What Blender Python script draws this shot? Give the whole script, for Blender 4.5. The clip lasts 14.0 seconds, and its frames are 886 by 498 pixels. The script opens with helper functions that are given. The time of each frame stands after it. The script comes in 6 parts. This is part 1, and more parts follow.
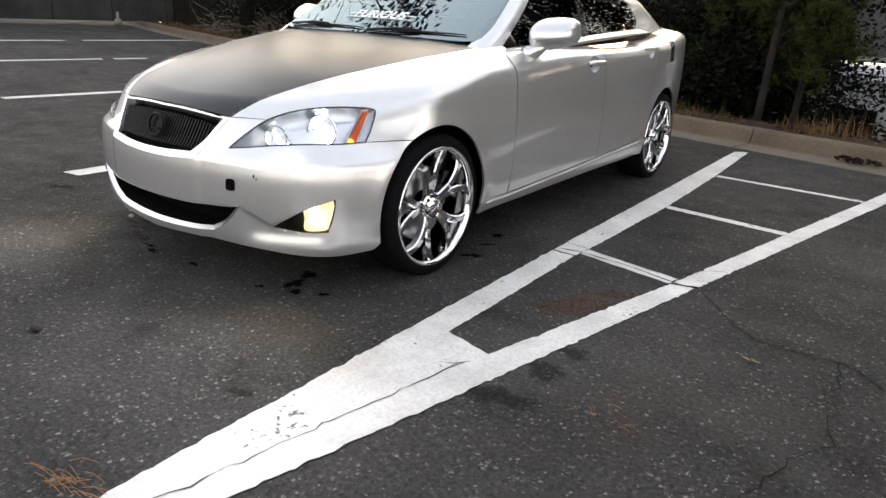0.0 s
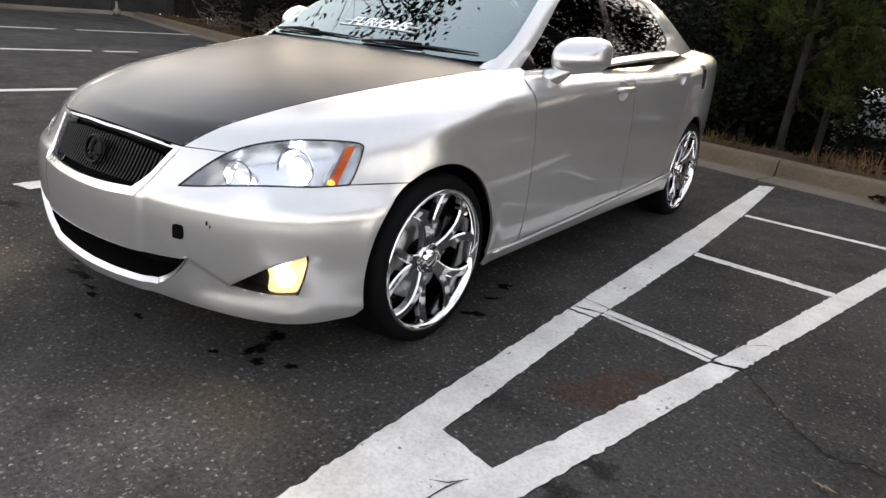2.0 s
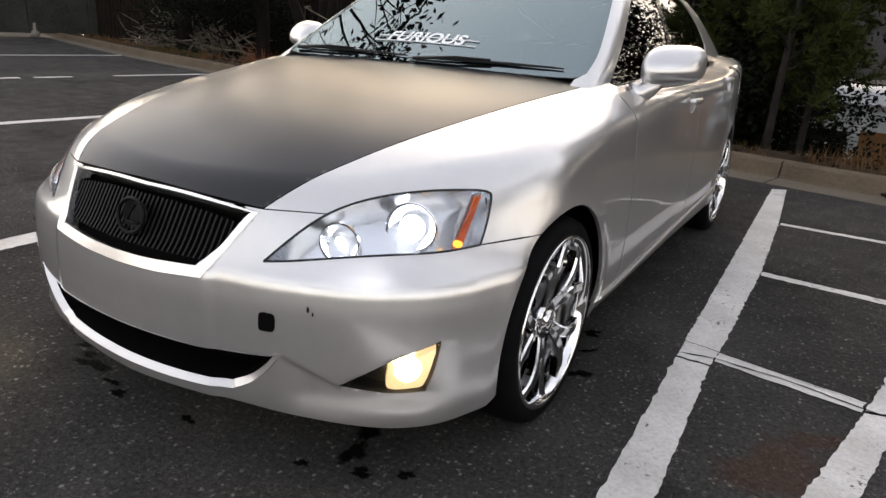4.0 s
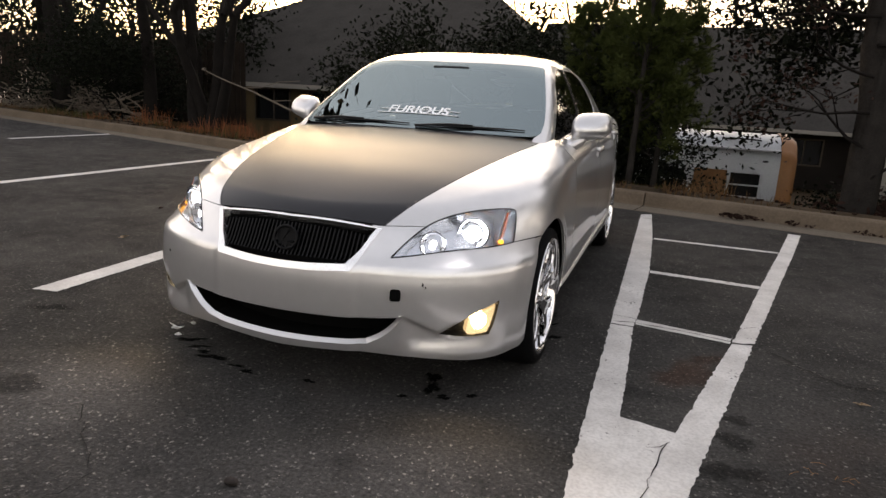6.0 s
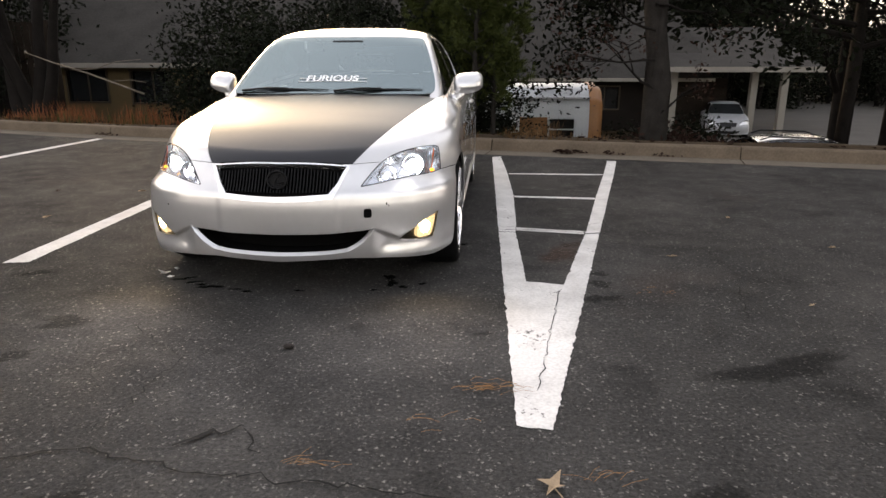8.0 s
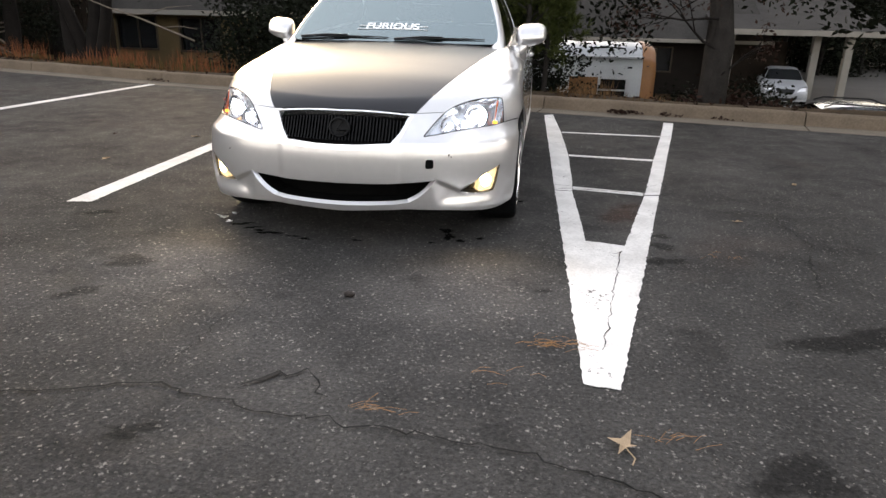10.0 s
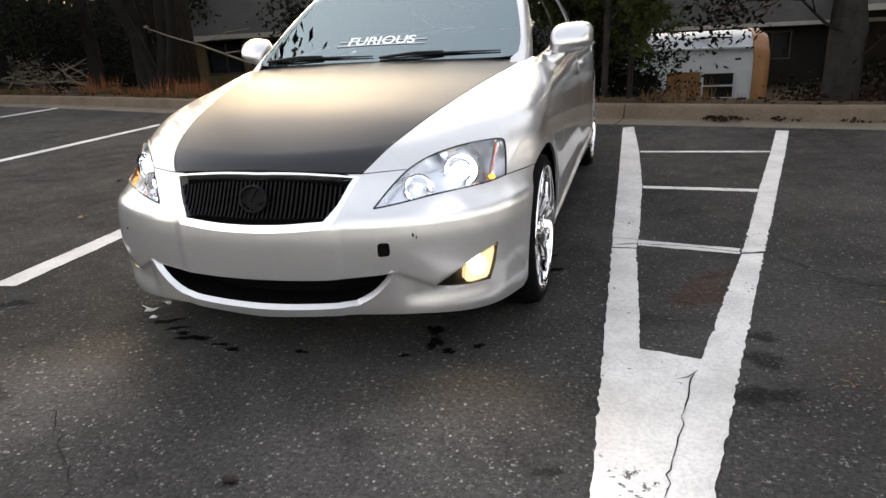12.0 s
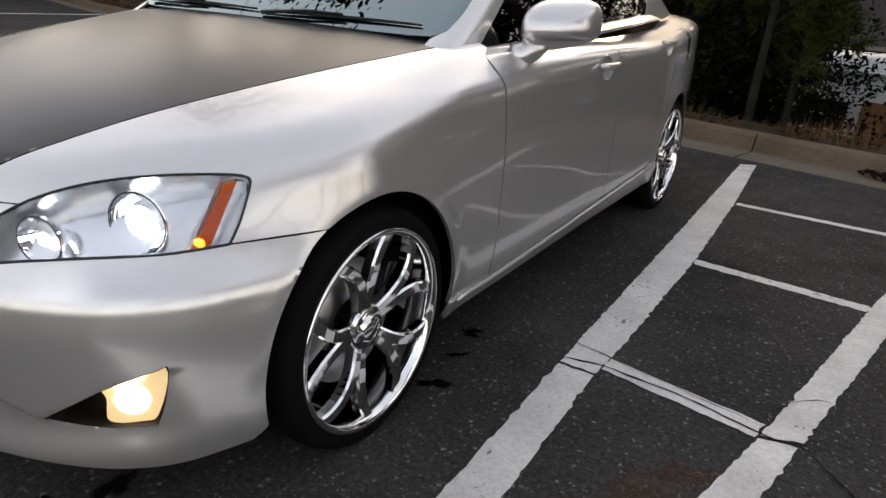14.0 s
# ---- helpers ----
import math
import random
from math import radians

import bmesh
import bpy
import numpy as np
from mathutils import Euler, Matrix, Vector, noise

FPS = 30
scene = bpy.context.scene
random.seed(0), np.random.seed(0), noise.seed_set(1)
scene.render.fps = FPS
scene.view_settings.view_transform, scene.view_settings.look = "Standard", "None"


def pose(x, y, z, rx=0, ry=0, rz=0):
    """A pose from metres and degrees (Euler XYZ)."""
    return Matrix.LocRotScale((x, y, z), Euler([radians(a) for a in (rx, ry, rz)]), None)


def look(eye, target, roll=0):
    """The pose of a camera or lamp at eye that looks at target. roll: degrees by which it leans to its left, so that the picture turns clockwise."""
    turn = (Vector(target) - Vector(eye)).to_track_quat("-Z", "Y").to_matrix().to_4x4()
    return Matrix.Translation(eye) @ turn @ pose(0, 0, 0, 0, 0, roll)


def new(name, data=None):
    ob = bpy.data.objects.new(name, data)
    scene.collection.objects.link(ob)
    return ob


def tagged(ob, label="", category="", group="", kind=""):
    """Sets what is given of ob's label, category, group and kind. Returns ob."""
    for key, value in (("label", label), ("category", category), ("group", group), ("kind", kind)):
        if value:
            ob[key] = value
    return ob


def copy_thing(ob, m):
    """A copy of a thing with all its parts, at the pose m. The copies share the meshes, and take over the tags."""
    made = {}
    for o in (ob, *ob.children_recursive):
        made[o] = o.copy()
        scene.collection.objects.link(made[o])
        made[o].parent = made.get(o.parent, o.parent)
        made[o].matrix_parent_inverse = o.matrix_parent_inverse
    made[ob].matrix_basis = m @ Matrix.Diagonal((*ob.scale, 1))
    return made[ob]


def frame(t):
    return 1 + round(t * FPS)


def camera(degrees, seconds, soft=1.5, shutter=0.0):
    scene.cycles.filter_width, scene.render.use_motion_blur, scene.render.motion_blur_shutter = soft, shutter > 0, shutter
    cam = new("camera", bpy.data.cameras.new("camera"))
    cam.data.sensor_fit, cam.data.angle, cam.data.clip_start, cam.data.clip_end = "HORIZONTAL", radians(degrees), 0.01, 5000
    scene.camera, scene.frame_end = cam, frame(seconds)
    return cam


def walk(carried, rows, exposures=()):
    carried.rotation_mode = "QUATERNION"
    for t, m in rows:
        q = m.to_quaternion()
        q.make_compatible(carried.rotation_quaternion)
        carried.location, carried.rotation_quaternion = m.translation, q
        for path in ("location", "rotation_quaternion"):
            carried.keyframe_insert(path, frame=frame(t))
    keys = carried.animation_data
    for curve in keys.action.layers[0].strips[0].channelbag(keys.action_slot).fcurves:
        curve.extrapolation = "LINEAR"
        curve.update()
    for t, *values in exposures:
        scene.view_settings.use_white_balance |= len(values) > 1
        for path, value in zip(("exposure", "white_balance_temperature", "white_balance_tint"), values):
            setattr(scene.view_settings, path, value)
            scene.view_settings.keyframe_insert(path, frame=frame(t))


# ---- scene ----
cam = camera(67.0, 14.0)
PATH = [
    (0, (2.544, -2.237, 1.123), (1.441, -0.713, 0.445), 3.1),
    (0.5, (2.507, -2.226, 1.137), (1.362, -0.738, 0.447), 3.6),
    (1, (2.446, -2.112, 1.13), (1.271, -0.63, 0.478), 3.1),
    (1.5, (2.348, -1.905, 1.138), (1.158, -0.431, 0.498), 3.9),
    (2, (2.206, -1.811, 1.154), (1.11, -0.278, 0.486), 5.7),
    (2.5, (1.996, -1.768, 1.153), (0.988, -0.184, 0.464), 6.5),
    (3, (1.821, -1.689, 1.132), (0.655, -0.222, 0.433), 2.3),
    (3.5, (1.611, -1.661, 1.115), (0.544, -0.113, 0.432), 3.0),
    (6, (1.367, -2.889, 1.206), (0.736, -1.051, 0.733), 3.0),
    (6.5, (1.4, -3.157, 1.221), (0.893, -1.31, 0.647), 2.3),
    (7, (1.276, -3.39, 1.205), (0.848, -1.511, 0.671), 1.6),
    (7.5, (1.14, -3.697, 1.226), (0.927, -1.803, 0.623), 1.8),
    (8, (1.084, -3.995, 1.22), (0.937, -2.08, 0.664), -0.1),
    (8.5, (0.955, -4.12, 1.232), (0.736, -2.216, 0.663), 0.0),
    (11, (0.98, -3.46, 1.147), (0.744, -1.608, 0.431), 1.7),
    (11.5, (1.058, -3.04, 1.154), (0.867, -1.182, 0.437), 0.6),
    (12, (1.255, -2.668, 1.168), (0.696, -0.863, 0.512), -3.4),
    (12.5, (1.39, -2.303, 1.125), (0.762, -0.504, 0.519), 0.0),
    (13, (1.517, -1.883, 1.128), (1.006, -0.077, 0.438), 2.5),
    (13.5, (1.71, -1.547, 1.144), (0.735, 0.082, 0.512), 0.4),
    (14, (1.758, -1.175, 1.111), (0.801, 0.424, 0.384), 4.2),
]
EXPOSURES = [(0.0, 1.41, 6600, 12), (1.5, 1.33, 6600, 12), (2.5, 1.17, 6600, 12), (3.0, 1.03, 6650, 12), (3.5, 1.0, 6700, 13), (6.0, 0.75, 7000, 16), (7.0, 0.93, 7000, 15), (8.5, 1.30, 6800, 15), (11.0, 1.55, 6650, 12), (11.5, 1.50, 6650, 12), (12.5, 1.06, 6600, 12), (13.0, 1.06, 6700, 13), (13.5, 0.83, 6650, 13), (14.0, 0.72, 6700, 14)]
walk(cam, [(t, look(eye, target, roll)) for t, eye, target, roll in PATH], EXPOSURES)

# ==== body
# ---- world and light ----
SUN_DIR = (-0.42, 0.90, 0.06)          # towards the evening glow behind the trees
world = bpy.data.worlds.new("sky")
scene.world = world
world.use_nodes = True
wn = world.node_tree
sky = wn.nodes.new("ShaderNodeTexSky")
sky.sky_type = "NISHITA"
sky.sun_disc = False
sky.sun_elevation = radians(9.0)
sky.sun_rotation = math.atan2(SUN_DIR[0], SUN_DIR[1])
sky.air_density, sky.dust_density, sky.ozone_density = 1.0, 4.0, 1.0
# thin high cloud over the whole dome, on top of the clear evening sky
cloud = wn.nodes.new("ShaderNodeMix")
cloud.data_type, cloud.blend_type = "RGBA", "ADD"
cloud.inputs[0].default_value = 1.0
up = wn.nodes.new("ShaderNodeSeparateXYZ")
wn.links.new(wn.nodes.new("ShaderNodeTexCoord").outputs["Generated"], up.inputs[0])
veil = wn.nodes.new("ShaderNodeValToRGB")          # the veil thins out towards the zenith
veil.color_ramp.interpolation = "EASE"
veil.color_ramp.elements[0].position, veil.color_ramp.elements[1].position = 0.0, 0.95
veil.color_ramp.elements[0].color, veil.color_ramp.elements[1].color = (4.6, 4.25, 3.95, 1), (1.75, 1.76, 1.80, 1)
wn.links.new(up.outputs["Z"], veil.inputs[0])
wn.links.new(veil.outputs[0], cloud.inputs[7])
faint = wn.nodes.new("ShaderNodeVectorMath")
faint.operation = "MULTIPLY"
faint.inputs[1].default_value = (0.74, 0.75, 0.74)
wn.links.new(sky.outputs[0], faint.inputs[0])
wn.links.new(faint.outputs[0], cloud.inputs[6])
wn.links.new(cloud.outputs[2], wn.nodes["Background"].inputs[0])
wn.nodes["Background"].inputs[1].default_value = 0.20
sun_data = bpy.data.lights.new("sun", "SUN")
sun_data.energy, sun_data.angle, sun_data.color = 0.10, radians(50), (1.0, 0.86, 0.7)
sun = new("sun", sun_data)
sun.matrix_world = look((0, 0, 20), (-SUN_DIR[0] * 9, -SUN_DIR[1] * 9, 20 - 9 * 0.25))

# ---- materials ----
MATS = {}


def material(name, base, rough=0.6, metal=0.0, vary=0.0, scale=6.0, bump=0.0, bump_scale=60.0, coat=0.0, second=None,
             emission=None, strength=0.0, spec=0.5):
    """A Principled material: base colour broken by coarse and fine noise, and a fine relief."""
    m = bpy.data.materials.new(name)
    m.use_nodes = True
    n, l = m.node_tree.nodes, m.node_tree.links
    b = n["Principled BSDF"]
    b.inputs["Roughness"].default_value, b.inputs["Metallic"].default_value = rough, metal
    b.inputs["Coat Weight"].default_value, b.inputs["Coat Roughness"].default_value = coat, 0.03
    b.inputs["Coat IOR"].default_value = 1.75
    b.inputs["Specular IOR Level"].default_value = 0.06 if rough >= 0.7 and spec == 0.5 else spec
    b.inputs["Base Color"].default_value = (*base, 1)
    if emission:
        b.inputs["Emission Color"].default_value, b.inputs["Emission Strength"].default_value = (*emission, 1), strength
    if vary or bump:
        geo = n.new("ShaderNodeNewGeometry")
    if vary:
        big, fine = n.new("ShaderNodeTexNoise"), n.new("ShaderNodeTexNoise")
        for t, s in ((big, scale), (fine, scale * 14)):
            t.inputs["Scale"].default_value, t.inputs["Detail"].default_value = s, 5
            l.new(geo.outputs["Position"], t.inputs["Vector"])
        add = n.new("ShaderNodeMath")
        add.operation = "MULTIPLY_ADD"
        add.inputs[1].default_value = 0.5
        half = n.new("ShaderNodeMath")
        half.operation = "MULTIPLY"
        half.inputs[1].default_value = 0.5
        l.new(big.outputs["Fac"], half.inputs[0])
        l.new(fine.outputs["Fac"], add.inputs[0])
        l.new(half.outputs[0], add.inputs[2])
        ramp = n.new("ShaderNodeValToRGB")
        dark = tuple(c * (1 - vary) for c in base)
        light = second or tuple(min(1, c * (1 + vary)) for c in base)
        ramp.color_ramp.elements[0].position, ramp.color_ramp.elements[1].position = 0.33, 0.67
        ramp.color_ramp.elements[0].color, ramp.color_ramp.elements[1].color = (*dark, 1), (*light, 1)
        l.new(add.outputs[0], ramp.inputs[0])
        l.new(ramp.outputs[0], b.inputs["Base Color"])
    if bump:
        tex, bm_ = n.new("ShaderNodeTexNoise"), n.new("ShaderNodeBump")
        tex.inputs["Scale"].default_value, tex.inputs["Detail"].default_value = bump_scale, 4
        l.new(geo.outputs["Position"], tex.inputs["Vector"])
        bm_.inputs["Strength"].default_value, bm_.inputs["Distance"].default_value = bump, 0.01
        l.new(tex.outputs["Fac"], bm_.inputs["Height"])
        l.new(bm_.outputs[0], b.inputs["Normal"])
    MATS[name] = m
    return m


def glass(name, tint, ior=1.5, rough=0.0, gloss=(1, 1, 1)):
    """Thin glass: clear behind, with the gloss that Fresnel gives it."""
    m = bpy.data.materials.new(name)
    m.use_nodes = True
    n, l = m.node_tree.nodes, m.node_tree.links
    n.remove(n["Principled BSDF"])
    fr, tr, gl, mx = n.new("ShaderNodeFresnel"), n.new("ShaderNodeBsdfTransparent"), n.new("ShaderNodeBsdfGlossy"), n.new("ShaderNodeMixShader")
    fr.inputs[0].default_value = ior
    tr.inputs[0].default_value = (*tint, 1)
    gl.inputs["Roughness"].default_value = rough
    gl.inputs["Color"].default_value = (*gloss, 1)
    l.new(fr.outputs[0], mx.inputs[0]), l.new(tr.outputs[0], mx.inputs[1]), l.new(gl.outputs[0], mx.inputs[2])
    l.new(mx.outputs[0], n["Material Output"].inputs[0])
    return m


PAINT = material("silver_paint", (0.62, 0.613, 0.615), 0.29, 0.79, 0.03, 2.0, coat=1.0)
WRAP = material("matte_black_wrap", (0.012, 0.0125, 0.0155), 0.29, 0.0, 0.12, 9.0, 0.02, 900, spec=0.36)
BLACK = material("black_plastic", (0.007, 0.007, 0.008), 0.55, spec=0.25)
GLOSSBLACK = material("gloss_black", (0.005, 0.005, 0.006), 0.2)
SLATBLACK = material("slat_black", (0.004, 0.004, 0.0045), 0.42, spec=0.12)
BADGEBLACK = material("badge_black", (0.004, 0.004, 0.0045), 0.5, spec=0.12)
TRIMCHROME = material("satin_chrome", (0.90, 0.90, 0.90), 0.24, 0.9)
SHELL = material("dark_underbody", (0.003, 0.003, 0.003), 0.95, spec=0.05)
CHROME = material("chrome", (0.86, 0.86, 0.87), 0.07, 1.0)
DARKCHROME = material("smoked_chrome", (0.045, 0.045, 0.05), 0.25, 0.9)
STEEL = material("brake_steel", (0.30, 0.30, 0.31), 0.35, 1.0)
RUBBER = material("rubber", (0.0045, 0.0045, 0.005), 0.7, 0, 0.25, 20, 0.15, 200, spec=0.05)
AMBER = material("amber_plastic", (0.75, 0.12, 0.012), 0.25, coat=1.0)
XENON = material("xenon_glow", (0.9, 0.95, 1.0), 0.2, emission=(0.86, 0.94, 1.0), strength=8)
PARKLIGHT = material("position_glow", (0.9, 0.95, 1.0), 0.2, emission=(0.9, 0.95, 1.0), strength=5)
FOGGLOW = material("fog_glow", (1.0, 0.85, 0.5), 0.2, emission=(1.0, 0.80, 0.42), strength=14)
FOGLAMP = material("fog_reflector", (0.80, 0.66, 0.42), 0.22, 0.8, emission=(1.0, 0.72, 0.36), strength=0.45)
MARKERGLOW = material("marker_glow", (1.0, 0.5, 0.05), 0.3, emission=(1.0, 0.45, 0.03), strength=1.2)
LAMPHOUSE = material("lamp_housing", (0.66, 0.67, 0.69), 0.19, 0.90)
LAMPSILVER = material("lamp_reflector", (0.58, 0.59, 0.61), 0.42, 0.8)
LENS = glass("lamp_lens", (0.97, 0.98, 1.0), 1.45)
WINDSCREEN = glass("windscreen_glass", (0.15, 0.20, 0.215), 3.0, gloss=(0.80, 0.96, 1.0))
TINT = glass("tinted_glass", (0.03, 0.03, 0.03), 1.75)
CABIN = material("cabin_trim", (0.035, 0.037, 0.04), 0.8, 0, 0.2, 8)
STICKER = material("sticker_white", (0.8, 0.82, 0.84), 0.5)
CONCRETE = material("kerb_concrete", (0.115, 0.090, 0.066), 0.85, 0, 0.25, 3, 0.4, 70)

# ---- helpers for things and parts ----


def thing(name, at, label, category, group="", kind=""):
    ob = new(name)
    ob.empty_display_size = 0.2
    ob.location = at
    return tagged(ob, label, category, group, kind)


def link(ob, parent):
    """Hang a mesh that is given in world metres under a thing or under a part."""
    ob.parent = parent
    if parent.type == "EMPTY":
        ob.matrix_parent_inverse = Matrix.Translation(-Vector(parent.location))
    return ob


def mesh_part(name, verts, faces, mat, parent=None, label="", smooth=True):
    me = bpy.data.meshes.new(name)
    me.from_pydata([tuple(v) for v in verts], [], [tuple(f) for f in faces])
    me.materials.append(mat)
    if smooth:
        me.polygons.foreach_set("use_smooth", [True] * len(me.polygons))
    me.update()
    ob = new(name, me)
    if parent:
        link(ob, parent)
    return tagged(ob, label)


def part(name, bm, mat, parent=None, label="", smooth=True):
    me = bpy.data.meshes.new(name)
    bm.to_mesh(me)
    bm.free()
    me.materials.append(mat)
    if smooth:
        me.polygons.foreach_set("use_smooth", [True] * len(me.polygons))
    ob = new(name, me)
    if parent:
        link(ob, parent)
    return tagged(ob, label)


def curve(xs, ys):
    """A smooth function through a few knots (Catmull-Rom slopes), level or straight outside them."""
    xs, ys = np.array(xs, float), np.array(ys, float)
    d = np.diff(ys) / np.diff(xs)
    m = np.concatenate([[d[0]], (d[1:] * np.diff(xs)[:-1] + d[:-1] * np.diff(xs)[1:]) / (xs[2:] - xs[:-2]), [d[-1]]])

    def f(x):
        x = np.clip(x, xs[0], xs[-1])
        i = np.clip(np.searchsorted(xs, x) - 1, 0, len(xs) - 2)
        h = xs[i + 1] - xs[i]
        t = (x - xs[i]) / h
        return ((2 * t**3 - 3 * t**2 + 1) * ys[i] + (t**3 - 2 * t**2 + t) * h * m[i]
                + (-2 * t**3 + 3 * t**2) * ys[i + 1] + (t**3 - t**2) * h * m[i + 1])
    return f


def path3(points, n=60, closed=False, smooth=True):
    """A dense line through a few 3D points; a corner is made by giving the same point twice."""
    p = [np.array(q, float) for q in points]
    if closed:
        p = p + [p[0]]
    out = []
    per = max(2, n // (len(p) - 1))
    for i in range(len(p) - 1):
        a, b = p[i], p[i + 1]
        if np.allclose(a, b):
            continue
        pr = p[i - 1] if i > 0 else (p[-2] if closed else a)
        nx = p[i + 2] if i + 2 < len(p) else (p[1] if closed else b)
        for k in range(per):
            t = k / per
            if smooth:
                m0, m1 = (b - pr) / 2, (nx - a) / 2
                out.append((2 * t**3 - 3 * t**2 + 1) * a + (t**3 - 2 * t**2 + t) * m0 + (-2 * t**3 + 3 * t**2) * b + (t**3 - t**2) * m1)
            else:
                out.append(a + (b - a) * t)
    if not closed:
        out.append(p[-1])
    return np.array(out)


def box(bm, lo, hi, m=None):
    """A box between two corners, put through m."""
    c = [(x, y, z) for z in (lo[2], hi[2]) for y in (lo[1], hi[1]) for x in (lo[0], hi[0])]
    v = [bm.verts.new(m @ Vector(q) if m else q) for q in c]
    for f in ((0, 2, 3, 1), (4, 5, 7, 6), (0, 1, 5, 4), (2, 6, 7, 3), (0, 4, 6, 2), (1, 3, 7, 5)):
        bm.faces.new([v[i] for i in f])
    return v


def bevelled(bm, width, segments=2):
    bmesh.ops.bevel(bm, geom=bm.edges[:], offset=width, segments=segments, profile=0.6, affect="EDGES")
    return bm


def tube(bm, points, radii, sides=8, cap=True):
    """A round bar along points with a radius at each."""
    pts = [Vector(p) for p in points]
    rings = []
    up = Vector((0, 0, 1))
    for i, p in enumerate(pts):
        d = (pts[min(i + 1, len(pts) - 1)] - pts[max(i - 1, 0)]).normalized()
        a = d.cross(up)
        if a.length < 1e-3:
            a = d.cross(Vector((1, 0, 0)))
        a.normalize()
        b = d.cross(a).normalized()
        r = radii[i] if hasattr(radii, "__len__") else radii
        rings.append([bm.verts.new(p + (a * math.cos(2 * math.pi * k / sides) + b * math.sin(2 * math.pi * k / sides)) * r) for k in range(sides)])
    for r0, r1 in zip(rings, rings[1:]):
        for k in range(sides):
            bm.faces.new((r0[k], r0[(k + 1) % sides], r1[(k + 1) % sides], r1[k]))
    if cap and len(rings) > 1:
        bm.faces.new(rings[0][::-1])
        bm.faces.new(rings[-1])
    return bm


def lathe(bm, profile, axis_point, sides=64, close=False):
    """Turn a profile of (x, radius) about the x axis through axis_point."""
    rings = []
    for x, r in profile:
        rings.append([bm.verts.new((axis_point[0] + x, axis_point[1] + r * math.cos(2 * math.pi * k / sides), axis_point[2] + r * math.sin(2 * math.pi * k / sides))) for k in range(sides)])
    pairs = list(zip(rings, rings[1:])) + ([(rings[-1], rings[0])] if close else [])
    for r0, r1 in pairs:
        for k in range(sides):
            bm.faces.new((r0[k], r0[(k + 1) % sides], r1[(k + 1) % sides], r1[k]))
    return bm

# ---- the silver saloon: its skin is one smooth surface, from which the panels are cut ----
# front axle at y = 0, nose towards -y, centre line x = 0
WAIST = curve([-0.2, 0.3, 1.4, 2.7, 3.1], [0.880, 0.886, 0.890, 0.886, 0.850])
TUCK_SIDE = curve([0.16, 0.24, 0.32, 0.50, 0.65, 0.78, 0.84, 0.865, 0.885, 0.91, 0.94, 1.02, 1.15], [0.050, 0.020, 0.006, 0.0, 0.002, 0.011, 0.018, 0.024, 0.036, 0.062, 0.096, 0.18, 0.30])
TUCK_NOSE = curve([0.16, 0.24, 0.34, 0.44, 0.51, 0.543, 0.558, 0.575, 0.605, 0.68, 0.76, 0.90], [0.014, 0.004, 0.0, 0.001, 0.006, 0.011, 0.017, 0.030, 0.050, 0.080, 0.10, 0.17])
RECESS = curve([0.16, 0.24, 0.32, 0.42, 0.51, 0.542, 0.556, 0.572, 0.60, 0.64, 0.70, 0.78], [0.034, 0.012, 0.003, 0.0, 0.004, 0.009, 0.014, 0.026, 0.044, 0.065, 0.092, 0.14])
CREST = curve([-0.80, -0.72, -0.60, -0.40, -0.10, 0.30, 0.60, 0.90, 2.6, 3.1, 3.5, 3.75], [0.668, 0.712, 0.762, 0.828, 0.893, 0.955, 0.990, 1.0, 1.04, 1.075, 1.075, 1.05])
FALL = curve([-0.75, -0.5, -0.3, 0.0, 0.30, 0.60, 1.1, 3.0], [0.20, 0.14, 0.105, 0.082, 0.060, 0.046, 0.070, 0.075])
NOSE_Y, NOSE_START, TAIL_START, TAIL_Y = -0.80, -0.10, 2.80, 3.72


def ease(a, b, v):
    t = np.clip((v - a) / (b - a), 0, 1)
    return t * t * (3 - 2 * t)


def smax(a, b, k):
    h = np.maximum(k - np.abs(a - b), 0) / k
    return np.maximum(a, b) + h * h * k * 0.25


